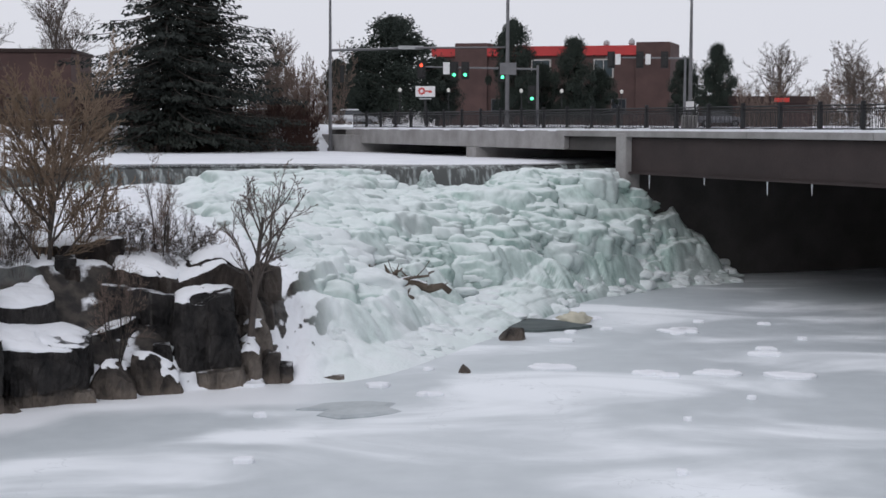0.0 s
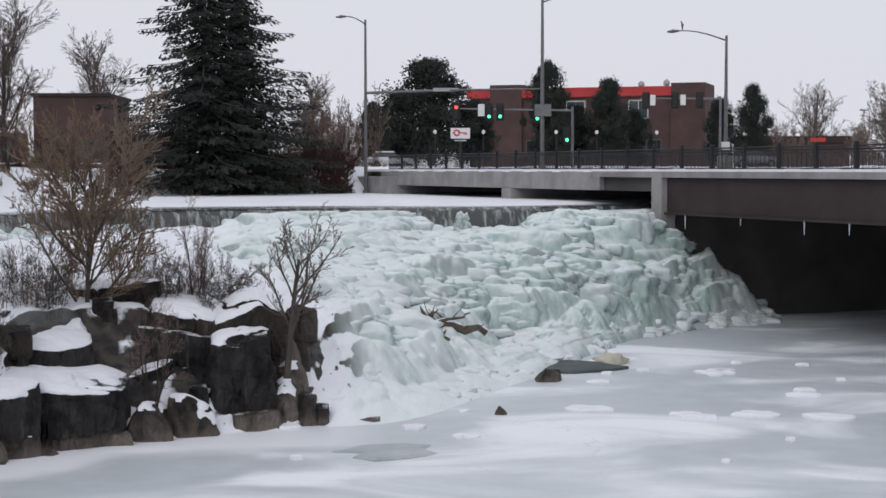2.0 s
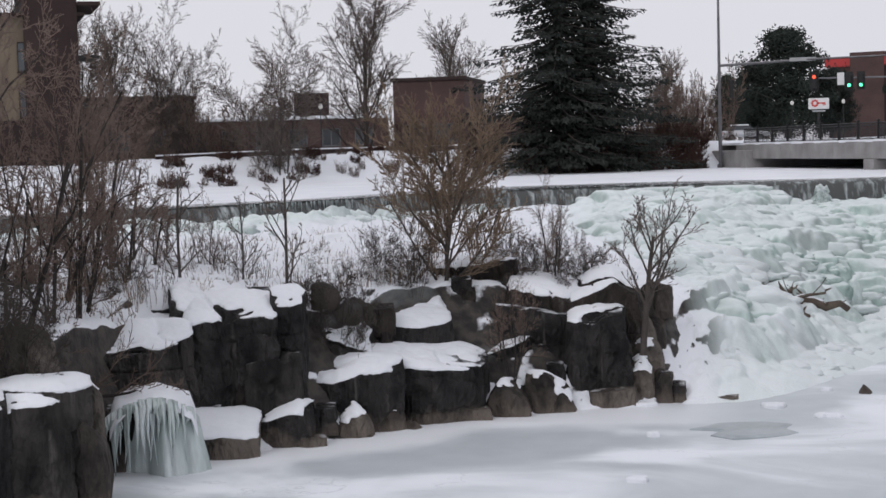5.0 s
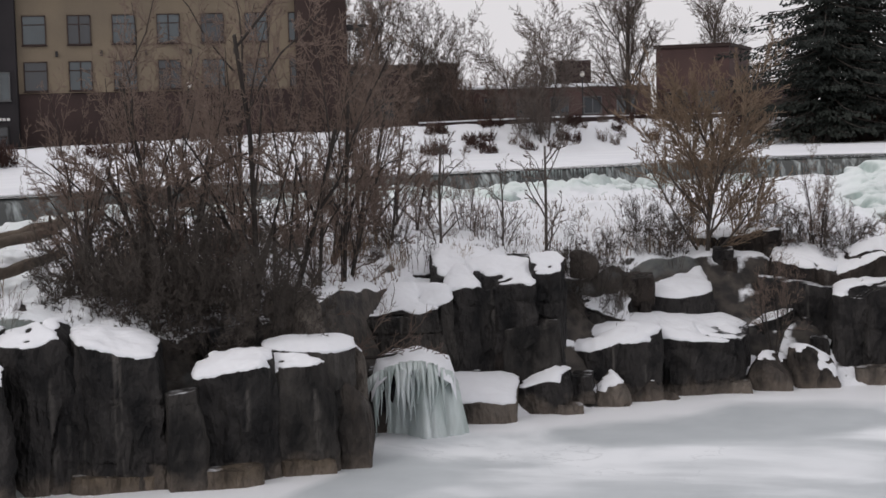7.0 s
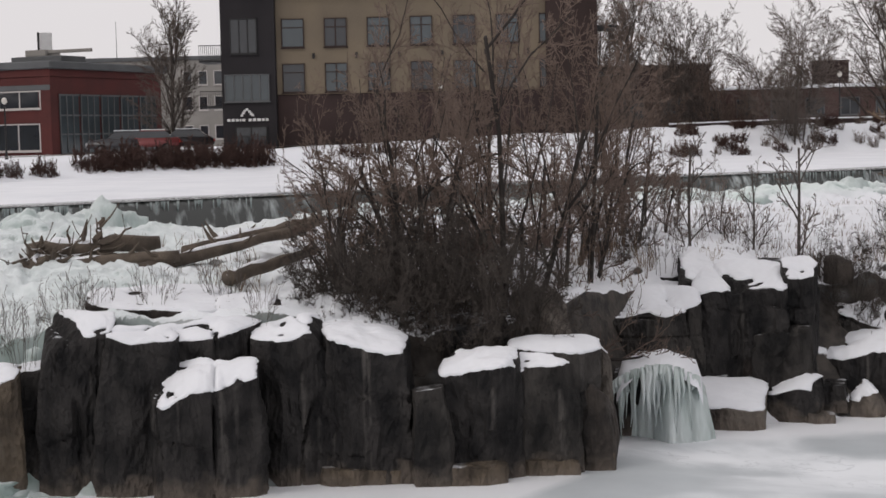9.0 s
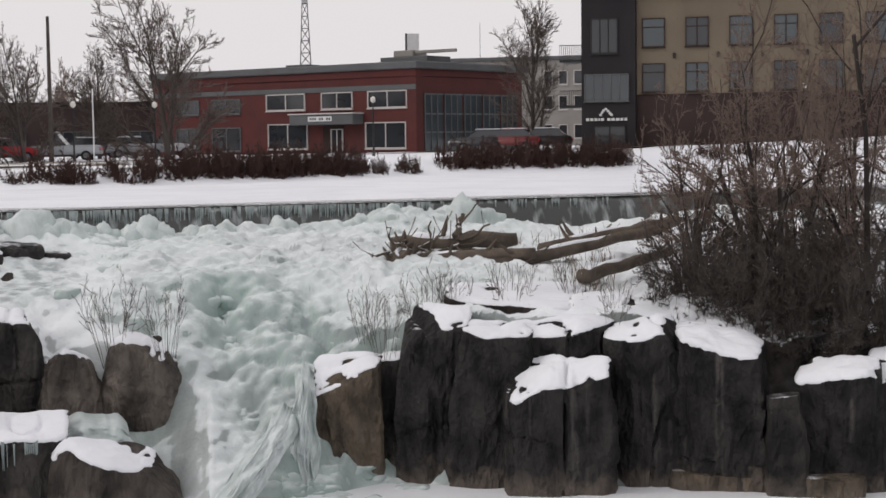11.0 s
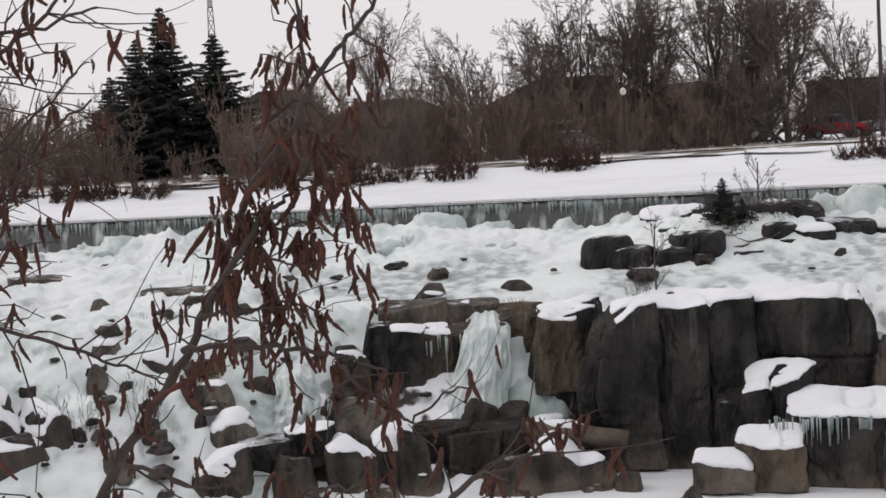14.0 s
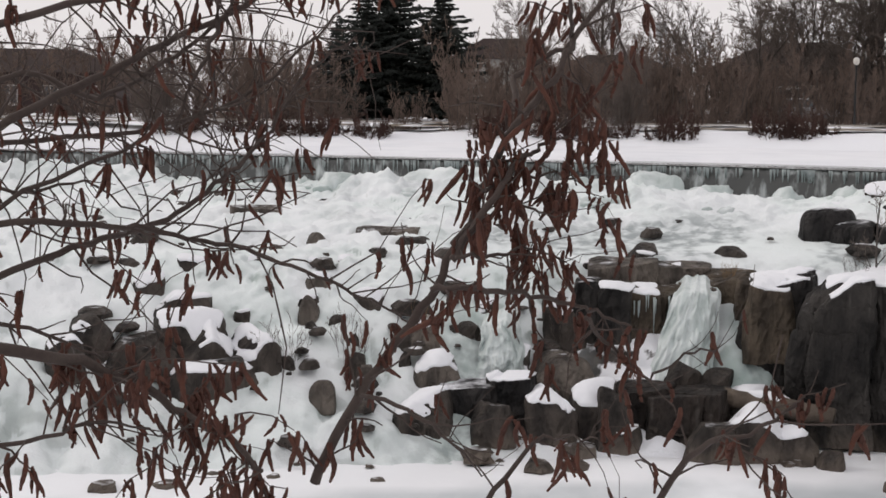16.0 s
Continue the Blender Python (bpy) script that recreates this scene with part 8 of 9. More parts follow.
log(48.6, 44.0, 5.05, 43.9, 44.6, 5.25, 0.36, 0.20, 1, "thick bleached driftwood trunk jammed below the weir")
log(48.2, 43.4, 4.75, 43.2, 43.0, 4.95, 0.26, 0.16, 2, "long bleached driftwood trunk lying on snow")
log(45.3, 42.6, 4.55, 38.4, 45.8, 5.5, 0.20, 0.16, 3, "long grey driftwood trunk sloping up the bank", 0.05)
log(43.0, 44.0, 4.95, 38.0, 47.0, 5.65, 0.24, 0.18, 4, "grey driftwood trunk dusted with snow", 0.05)
log(41.5, 41.2, 4.45, 38.2, 43.0, 5.0, 0.20, 0.12, 5, "dark fallen trunk half buried in snow", 0.05)
log(48.8, 43.6, 4.6, 47.6, 43.3, 4.9, 0.32, 0.22, 6, "broken driftwood stump end", 0.1, 7)
log(46.2, 44.2, 5.3, 45.9, 44.6, 6.0, 0.12, 0.07, 7, "upright broken driftwood stub", 0.05, 2)
log(2.3, 60.5, gz(2.3, 60.5) + 0.45, -0.3, 60.8, gz(-0.3, 60.8) + 1.0, 0.30, 0.12, 8, "dark driftwood trunk caught on the ice slope", 0.1, 7)
log(2.9, 59.9, gz(2.9, 59.9) + 0.35, 1.2, 59.6, gz(1.2, 59.6) + 0.3, 0.50, 0.30, 9, "dark broken root mass on the ice slope", 0.15, 9)
for k in range(7):
    log(2.6 - 0.1 * k, 59.8, gz(2.4, 59.8) + 0.3, 3.3 - 0.5 * k + 0.2 * (k % 3), 59.2 + 0.25 * k, gz(2.4, 59.8) + 0.5 + 0.7 * (k * 7 % 5) / 4, 0.10, 0.03, 40 + k, "dark broken root on the ice slope", 0.1, 3)
for k in range(9):
    log(48.4 - 0.2 * k, 43.6, 4.8, 49.3 - 0.55 * k, 43.0 + 0.15 * k, 5.0 + 0.85 * (k * 5 % 7) / 6, 0.07, 0.025, 60 + k, "twisted dark root of the stranded trunk", 0.09, 3)
log(74.6, 36.4, 1.25, 70.6, 36.1, 0.95, 0.27, 0.25, 10, "square weathered timber beam lying among boulders", 0.02, 0, 5)
log(67.2, 43.6, 4.6, 65.2, 44.2, 5.0, 0.06, 0.03, 11, "thin fallen branch on the rock island", 0.06, 3)


def icicles(az0, az1, z_fun, r_fun, count, length, seed, label, rad=0.06, material=M_SNOW):
    """A curtain of hanging icicles."""
    rng = random.Random(seed)
    v, f = [], []
    for i in range(count):
        az = rng.uniform(az0, az1)
        L = length * rng.uniform(0.35, 1.1)
        r, z = r_fun(az), z_fun(az)
        p = Q(az, r, z)
        w = rad * rng.uniform(0.6, 1.5)
        tube(v, f, [p, p - Vector((0, 0, L * 0.4)), p - Vector((0, 0, L))], [w, w * 0.7, 0.008], 5)
    ob = mesh_ob("icicle_curtain", v, f, material, smooth=True)
    return tagged(ob, label, "icicles", "icicle curtains", "stuff")


M_ICE = mat("clear_ice", (0.74, 0.80, 0.80), 0.4, vary=0.25, scale=2, fine=9, bump=0.5, second=(0.50, 0.58, 0.565), stretch=(1, 1, 0.2))
M_ICE_DULL = mat("wet_ice", (0.46, 0.52, 0.52), 0.35, vary=0.3, scale=2, fine=9, bump=0.5, second=(0.26, 0.31, 0.31))
for k, (a0, a1, n, L) in enumerate(((12, 22, 50, 0.6), (40.5, 47, 14, 0.5), (47, 56, 70, 0.7), (56, 66, 90, 0.8), (68, 78, 40, 0.6), (78, 84, 22, 0.7), (84, 98, 60, 0.7))):
    icicles(a0, a1, lambda a: LIP_Z - 0.05, lambda a: float(lip_r(np.array([a]))[0]) - 0.45, int(n * 2.2), L * 0.75, 200 + k, "white icicles hanging from the weir lip", 0.032, M_ICE_DULL)
icicles(61.7, 65.4, lambda a: 1.62 + 0.05 * math.sin(a * 9), lambda a: 34.74, 44, 0.6, 231, "white icicles hanging over the dark ledge", 0.02, M_ICE_DULL)
icicles(75.3, 78.4, lambda a: 3.25 + 0.1 * math.sin(a * 7), lambda a: 38.8, 24, 0.9, 232, "thin icicles streaking the tan columns", 0.03, M_ICE_DULL)
# lumps of spray ice heaped against the weir
def ice_heap(az, r, z, w, h, seed, label):
    rng = random.Random(seed)
    ob = empty("ice_mound", Q(az, r, z), az)
    bm = bmesh.new()
    bmesh.ops.create_icosphere(bm, subdivisions=4, radius=1.0)
    for q in bm.verts:
        p = q.co.copy()
        n1 = noise.noise(p * 1.6 + Vector((seed, 0, 0)))
        n2 = abs(noise.noise(Vector((p.x * 5, p.y * 5, p.z * 1.5)) + Vector((seed, 3, 0))))
        k = 1 + 0.35 * n1 + 0.22 * n2
        q.co = Vector((p.x * w / 2 * k, p.y * w / 2.6 * k, max(-0.1, p.z * h * k)))
    part("ice", bm, M_ICE, ob, smooth=True)
    return tagged(ob, label, "ice mound", "spray ice mounds")


for k, (az, w, h) in enumerate(((46.0, 1.6, 1.15), (44.9, 1.1, 0.8), (47.2, 1.0, 0.7), (61.6, 2.4, 0.95), (60.2, 1.6, 0.8), (63.2, 1.6, 0.9), (58.0, 1.2, 0.6), (52.6, 1.0, 0.75), (54.8, 1.1, 0.6), (77.2, 2.0, 0.9), (75.2, 1.5, 0.6), (83.6, 1.6, 0.9), (81.6, 1.2, 0.5), (70.2, 1.3, 0.6), (89.0, 1.4, 0.7), (18.6, 1.8, 0.8), (16.5, 1.4, 0.6), (72.4, 1.0, 0.5), (50.2, 0.9, 0.55), (87.0, 1.0, 0.6))):
    ice_heap(az, float(lip_r(np.array([az]))[0]) - 1.35, 5.0, w, h, 31 + k, "bulbous pale ice mound frozen against the weir")

rng = random.Random(64)
for k in range(26):
    az = rng.choice((rng.uniform(47, 58), rng.uniform(57, 64), rng.uniform(74, 92)))
    h = rng.uniform(0.35, 0.85)
    ice_heap(az, float(lip_r(np.array([az]))[0]) - rng.uniform(1.0, 1.7), 5.0, h * rng.uniform(1.1, 2.0), h, 131 + k, "small bulbous ice mound frozen against the weir")

# frozen seep between the ledges, with its icicles
seep = empty("frozen_seep", Q(25.45, 40.6, 0), 25.45)
bm = bmesh.new()
n, m = 36, 26
g = [[None] * m for _ in range(n)]
for i in range(n):
    for j in range(m):
        u, w = i / (n - 1) * 2 - 1, j / (m - 1)
        x = u * 1.32 * (1.12 - 0.2 * w)
        drape = 0.14 * abs(math.sin(u * 21 + noise.noise(Vector((u * 5, 0, 3))) * 3)) * min(1, (1 - w) * 3)
        y = -0.55 + 0.5 * u * u - 0.35 * (1 - w) * (1 - 0.5 * u * u) - drape + (0.9 * (w - 0.88) / 0.12 if w > 0.88 else 0)
        z = (2.12 - 0.75 * u * u) * w - 0.12 + 0.1 * noise.noise(Vector((u * 3, w * 2, 5)))
        if u < 0.15 and w < 0.9:   # open on one side, where the icicles hang clear
            y += 0.9 * min(1.0, (0.15 - u) / 0.3)
        g[i][j] = bm.verts.new((x, y, z))
for i in range(n - 1):
    for j in range(m - 1):
        bm.faces.new((g[i][j], g[i + 1][j], g[i + 1][j + 1], g[i][j + 1]))
part("ice", bm, M_ICE, seep, smooth=True)
rng = random.Random(7)
for i in range(64):
    u = rng.uniform(-1.0, 0.4) if i < 50 else rng.uniform(0.3, 0.95)
    y = -0.62 + 0.45 * u * u - rng.uniform(0.0, 0.25)
    L = rng.uniform(0.25, 1.6) ** 1.1
    top = 1.95 - 0.6 * u * u
    w = rng.uniform(0.025, 0.075)
    part("icicle", tube_bm([(u * 1.3, y + 0.1, top + 0.1), (u * 1.3, y, top - 0.1), (u * 1.3 + rng.gauss(0, 0.03), y - 0.04, top - L * 0.5), (u * 1.3 + rng.gauss(0, 0.04), y - 0.03, top - L)], [w, w * 1.2, w * 0.7, 0.008], 6), M_ICE, seep, smooth=True)
bm = bmesh.new()
g = [[bm.verts.new((1.12 * (2 * i / 15 - 1), -0.66 + 1.2 * j / 7 + 0.12 * noise.noise(Vector((i * 0.5, j * 0.5, 2))),
                    1.93 - 0.42 * (2 * i / 15 - 1) ** 2 - (0.35 if i in (0, 15) else 0.0) + 0.10 * noise.noise(Vector((i * 0.45, j * 0.6, 9))) - (0.16 if j == 0 else 0.0) + 0.05 * j)) for j in range(8)] for i in range(16)]
for i in range(15):
    for j in range(7):
        bm.faces.new((g[i][j], g[i + 1][j], g[i + 1][j + 1], g[i][j + 1]))
part("snow_cap", bm, M_SNOW, seep, "soft snow lying on the ice", smooth=True)
tagged(seep, "frozen seep of pale ice hung with white icicles", "frozen seep")


def drape(az, r, width, z0, z1, out, seed, label, skew=0.0):
    """A frozen ribbon of falling water with rippled front."""
    ob = empty("frozen_cascade", Q(az, r, 0), az)
    bm = bmesh.new()
    n, m = 44, 64
    g = [[None] * m for _ in range(n)]
    for i in range(n):
        for j in range(m):
            u, w = i / (n - 1) * 2 - 1, j / (m - 1)
            wide = width * (0.75 + 0.4 * (1 - w)) / 2
            x = u * wide + skew * (1 - w) + 0.12 * noise.noise(Vector((w * 4, seed, u)))
            lump = 0.22 * noise.noise(Vector((u * 2.5, w * 4, seed))) + 0.12 * noise.noise(Vector((u * 8, w * 9, seed))) + 0.10 * abs(noise.noise(Vector((u * 13, w * 3.5, seed + 4)))) + 0.05 * noise.noise(Vector((u * 19, w * 24, seed + 7)))
            y = -out * (1 - w) ** 0.8 - 0.35 * (1 - u * u) - lump + (1.2 * (w - 0.9) / 0.1 if w > 0.9 else 0)
            g[i][j] = bm.verts.new((x, y, z0 + (z1 - z0) * w + 0.08 * lump + 0.22 * w * noise.noise(Vector((u * 2.2, 5, seed))) - 0.25 * w * u * u))
    for i in range(n - 1):
        for j in range(m - 1):
            bm.faces.new((g[i][j], g[i + 1][j], g[i + 1][j + 1], g[i][j + 1]))
    part("ice", bm, M_ICE, ob, smooth=True)
    return tagged(ob, label, "frozen cascade", "frozen cascades")


drape(75.6, 39.0, 1.5, 0.9, 3.75, 1.7, 3, "pale frozen cascade between tan rocks", -0.5)
drape(51.9, 36.4, 0.7, 0.0, 2.75, 0.9, 5, "white frozen ribbon hanging beside the tan rock", -0.1)
drape(52.6, 35.6, 0.95, -0.1, 1.9, 2.4, 9, "long sloping white ice ramp beside the chute", -1.6)
drape(59.9, 35.9, 2.4, 0.6, 1.85, 0.4, 11, "frozen curtain over the low ledge")
drape(82.9, 38.0, 1.2, 1.2, 2.9, 0.9, 15, "small frozen cascade among boulders")
drape(0.6, 78.5, 0.9, 5.1, 6.0, 0.1, 21, "narrow frozen curtain on the icefall crest")

# dark open curtain of water at the top of the icefall
cur = np.linspace(4.6, -2.3, 90)
crow = []
for k, (dr, z) in enumerate(((-0.2, LIP_Z + 0.02), (-0.6, LIP_Z - 0.02), (-0.95, 5.9), (-1.1, 5.4), (-1.2, 4.9))):
    crow.append(xyz(cur, lip_r(cur) + dr + 0.1 * fbm(cur * 11, 0 * cur, 71), z + 0 * cur))
sheet("water_fall_curtain", np.stack(crow)[::-1], M_WEIR, "structure", "thin dark curtain of water over the icefall crest")

# street, bank wall
ra = np.arange(104, 5, -0.6)
for nm, k0, k1, m_, lb in (("road_street", 17.0, 22.5, M_ROAD, "wet brown street along the far bank"),):
    rr = shore_r(ra)
    pr = np.stack([xyz(ra, rr + k, bank_z(ra, rr + k) + 0.16) for k in np.linspace(k0, k1, 5)])
    sheet(nm, pr, m_, "structure", lb)
va2 = np.arange(104, 57, -0.4)
vr2 = shore_r(va2)
for k0, k1, sd in ((5.6, 7.4, 3), (11.5, 15.5, 4)):
    jag = 1.0 * fbm(va2 * 0.5, 0 * va2, sd, 4)
    sheet("ground_verge", np.stack([xyz(va2, vr2 + k + jag * (1.4 if k < (k0 + k1) / 2 else -1.2), bank_z(va2, vr2 + k) + 0.20) for k in np.linspace(k0, k1, 4)]), M_VERGE, "structure", "strip of dead brown grass along the snowy bank")
wa_ = np.arange(25, 5.9, -0.3)
wr = shore_r(wa_) + 11
zt = bank_z(wa_, wr) + 0.28
sheet("wall_promenade", np.stack([xyz(wa_, wr, zt - 0.9), xyz(wa_, wr, zt), xyz(wa_, wr + 0.4, zt), xyz(wa_, wr + 0.4, zt - 0.9)]), M_BRICK_DK, "structure", "low dark promenade wall on the bank")
sheet("trim_wall_snow", np.stack([xyz(wa_, wr - 0.05, zt + 0.004), xyz(wa_, wr + 0.0, zt + 0.10), xyz(wa_, wr + 0.42, zt + 0.10), xyz(wa_, wr + 0.45, zt + 0.004)]), M_SNOW, "structure", "snow on the promenade wall")


def lamp_post(az, r, h=3.4):
    ob = empty("lamp_post", Q(az, r, gz(az, r)), az)
    part("post", tube_bm([(0, 0, -0.1), (0, 0, 0.5), (0, 0, h)], [0.12, 0.06, 0.045], 8), M_BLACK, ob)
    part("globe", tube_bm([(0, 0, h), (0, 0, h + 0.12), (0, 0, h + 0.32), (0, 0, h + 0.42)], [0.06, 0.18, 0.17, 0.05], 10), M_GLOBE, ob, "pale glass globe")
    return tagged(ob, "small black lamp post with a pale globe", "lamp post", "promenade lamps")


for az, r in ((70.1, 88), (49.2, 100), (57.2, 104), (18.9, 120), (33.4, 102), (60.1, 100), (93.5, 86), (1.6, 155), (-0.2, 156), (-4.4, 158), (-6.6, 160), (-2.9, 157)):
    lamp_post(az, r)
for az, r, h, lab in ((60.9, 101, 9.2, "bare brown utility pole"), (59.4, 101, 4.6, "thin white flag pole"), (66.0, 100, 7.5, "bare brown utility pole"), (69.0, 130, 8.5, "bare brown utility pole")):
    ob = empty("utility_pole", Q(az, r, gz(az, r)), az)
    part("pole", tube_bm([(0, 0, -0.2), (0, 0, h)], [0.16 if h > 5 else 0.05, 0.10 if h > 5 else 0.04], 7), M_BARK if h > 5 else M_WHITE, ob)
    tagged(ob, lab + " among the bank trees", "pole", "poles")

# broken floes, slush lines and a dark lead of water on the pool
rng = random.Random(77)
def floe(az, r, w, seed, label, material=M_SNOW):
    ob = empty("ice_floe", Q(az, r, 0.06), az)
    rng = random.Random(seed)
    n = 14
    v, f = [], []
    for z, k in ((-0.1, 1.0), (0.05, 1.0), (0.10, 0.85)):
        for i in range(n):
            a = 2 * math.pi * i / n
            q = (0.7 + 0.5 * noise.noise(Vector((math.cos(a) * 1.5, math.sin(a) * 1.5, seed)))) * k
            v.append(Vector((math.cos(a) * w / 2 * q, math.sin(a) * w * 0.32 * q, z)))
    for b in (0, n):
        for i in range(n):
            j = (i + 1) % n
            f.append((b + i, b + j, b + n + j, b + n + i))
    f.append(tuple(range(2 * n, 3 * n)))
    mesh_ob("slab", v, f, material, ob)
    return tagged(ob, label, "ice floe", "ice floes")


for i in range(14):
    floe(rng.uniform(-14, 12), rng.uniform(34, 62), rng.uniform(0.3, 1.3), i, "small broken floe of white ice frozen in")
for i in range(16):
    floe(rng.uniform(-13, -4), rng.uniform(50, 66), rng.uniform(0.6, 2.4), 100 + i, "rough yellowish-white slush floe", M_SNOW)
M_LEAD = mat("slushy_dark_water", (0.12, 0.145, 0.145), 0.6, vary=0.35, scale=0.9, fine=6, bump=0.2, spec=0.15)
lead = floe(-3.0, 62.8, 7.4, 5, "dark lead of open water below the icefall", M_LEAD)
lead.location.z = 0.09
M_BAREICE = mat("bare_grey_ice", (0.36, 0.40, 0.42), 0.35, vary=0.25, scale=0.8, fine=6, bump=0.2, second=(0.46, 0.50, 0.52))
lead2 = floe(3.2, 44.0, 4.6, 6, "grey patch of bare wet ice", M_BAREICE)
lead2.location.z = 0.015
foam = empty("foam_lump", Q(-4.95, 64.6, 0.1), 0)
bm = bmesh.new()
bmesh.ops.create_icosphere(bm, subdivisions=3, radius=0.5)
for q in bm.verts:
    q.co = Vector((q.co.x * 1.4, q.co.y, q.co.z * 0.7)) * (1 + 0.5 * noise.noise(q.co * 4))
M_FOAM = mat("yellow_foam", (0.60, 0.57, 0.46), 0.9, vary=0.2, scale=3, fine=15, bump=0.4)
part("foam", bm, M_FOAM, foam, smooth=True)
tagged(foam, "lump of frozen yellowish foam on the ice", "foam")

# dead weeds standing out of the snow, and small stones in the rapids
rng = random.Random(55)
v, f = [], []
for i in range(1500):
    az = rng.choice((rng.uniform(8, 30), rng.uniform(10, 24), rng.uniform(40, 49)))
    lo = float(smooth_interp(np.array([az]), AZ, R_EDGE)[0]) + 0.5
    hi = min(float(lip_r(np.array([az]))[0]) - 3, lo + 16)
    r = lo + (hi - lo) * rng.random() ** 1.5
    p = Q(az, r, gz(az, r))
    for k in range(3):
        h = rng.uniform(0.15, 0.6)
        d = Vector((rng.gauss(0, 0.25), rng.gauss(0, 0.25), 1)) * h
        b = p + Vector((rng.gauss(0, 0.12), rng.gauss(0, 0.12), -0.1))
        tube(v, f, [b, b + d * 0.6, b + d], [0.012, 0.009, 0.004], 3)
tagged(mesh_ob("dead_weeds", v, f, M_TWIG_TAN), "dead brown weed stalks poking through snow", "weeds", "", "stuff")
v, f = [], []
for i in range(160):
    az = rng.choice((rng.uniform(40, 98), rng.uniform(78, 98), rng.uniform(72, 98)))
    lo = float(smooth_interp(np.array([az]), AZ, R_POOL)[0]) - 1.0
    hi = float(lip_r(np.array([az]))[0]) - 2.5
    r = rng.uniform(lo, hi)
    z = max(gz(az, r), 0.0)
    s = 0.09 + 0.38 * rng.random() ** 2.2
    flat = rng.uniform(0.5, 1.0)
    c = Q(az, r, z + s * 0.12)
    b = len(v)
    n1 = 7
    for lay, (k, zz) in enumerate(((1.0, -0.4), (1.0, 0.05), (0.6, 0.45))):
        for j in range(n1):
            a = 2 * math.pi * j / n1
            q = k * rng.uniform(0.6, 1.25)
            v.append(c + Vector((math.cos(a) * s * q * 1.3, math.sin(a) * s * q, zz * s * flat)))
    for lay in (0, n1):
        for j in range(n1):
            j2 = (j + 1) % n1
            f.append((b + lay + j, b + lay + j2, b + lay + n1 + j2, b + lay + n1 + j))
    f.append(tuple(range(b + 2 * n1, b + 3 * n1)))
tagged(mesh_ob("small_stones", v, f, M_ROCK_BROWN), "small dark stones scattered over the snowy rapids", "stones", "", "stuff")
# ---------------------------------------------------------------- the near shrub with dry catkins
# branches by bearing and elevation as seen from the camera's stand, at arm's reach beyond it
NEAR_EYE = Vector((0, -0.10, EYE_Z))
STEMS = {
    "main": [(90.63, -14.23), (89.12, -11.26), (86.66, -7.85), (85.30, -5.59), (84.14, -2.90), (83.00, -0.63), (81.69, 1.00), (80.79, 2.64), (79.71, 3.84), (78.84, 4.84), (78.0, 6.2)],
    "fork": [(85.53, -6.01), (84.18, -3.95), (83.07, -2.31), (82.20, -1.71), (81.32, -0.68)],
    "side": [(86.31, -7.13), (84.51, -7.10), (82.82, -7.27), (81.13, -7.54), (80.08, -7.89), (78.82, -8.34)],
    "spray": [(80.51, -8.08), (79.48, -9.16), (78.03, -10.25), (76.73, -9.34), (75.56, -9.04)],
    "leader": [(83.00, -0.63), (83.16, 0.84), (81.34, 2.03), (81.19, 3.27), (81.18, 4.72), (81.3, 6.2)],
    "drop": [(79.71, 3.84), (79.34, 2.17), (78.65, 0.90)],
    "cluster": [(85.5, -5.4), (84.2, -4.4), (82.8, -4.0), (81.7, -4.4)],
    "cluster_high": [(84.4, -3.4), (83.2, -2.9), (81.8, -2.7), (80.9, -3.1)],
    "cluster_low": [(85.4, -5.9), (83.8, -5.8), (82.4, -5.5), (81.2, -6.0)],
    "low": [(88.90, -11.06), (87.24, -11.57), (85.58, -12.69), (84.35, -13.98)],
    "sprout": [(84.58, -15.5), (82.60, -13.02), (81.52, -12.54), (80.01, -12.49)],
}
STEMS_LEFT = {
    "low_right": [(77.94, -15.6), (76.18, -12.77), (74.26, -12.17), (72.35, -10.74)],
    "top": [(99.5, 3.2), (97.08, 3.67), (95.10, 4.04), (93.09, 4.51), (90.45, 4.96), (88.5, 5.6)],
    "bough": [(100.5, -0.4), (97.61, 1.09), (94.99, 2.43), (92.74, 3.59), (91.07, 4.77), (89.6, 6.2)],
    "rise": [(100.5, -5.9), (97.96, -5.16), (96.36, -4.64), (94.50, -3.51), (93.24, -2.33), (92.16, -1.14), (91.06, 0.68), (89.14, 2.28)],
    "long": [(100.5, -4.5), (97.54, -4.78), (95.59, -5.09), (93.20, -5.64), (90.98, -6.48), (89.15, -7.20), (87.51, -8.02), (86.27, -8.70)],
    "foot": [(101.5, -9.2), (97.85, -10.21), (95.92, -11.38), (93.96, -12.56), (92.78, -13.66)],
    "bend": [(100.0, -3.0), (97.39, -1.94), (95.97, -1.19), (94.42, -1.87), (92.40, -1.75)],
    "fall": [(94.07, 6.0), (94.08, 2.81), (94.88, 0.80), (95.56, -0.80)],
    "edge": [(106.0, -7.6), (101.0, -8.4), (98.8, -9.3), (96.6, -9.2)],
    "edge_low": [(105.0, -13.2), (100.6, -12.3), (98.4, -11.8), (96.2, -12.4)],
    "edge_high": [(106.0, -2.2), (101.4, -3.4), (98.9, -3.2), (96.9, -4.3)],
    "cross": [(103.5, -0.2), (100.97, 0.76), (98.43, -0.02), (96.02, 1.23), (94.39, 2.48), (92.95, 3.52), (91.5, 5.5)],
    "upper": [(104.0, -2.4), (101.01, -1.66), (97.05, -1.23), (93.38, -0.18), (90.49, 2.33), (89.24, 3.58)],
}
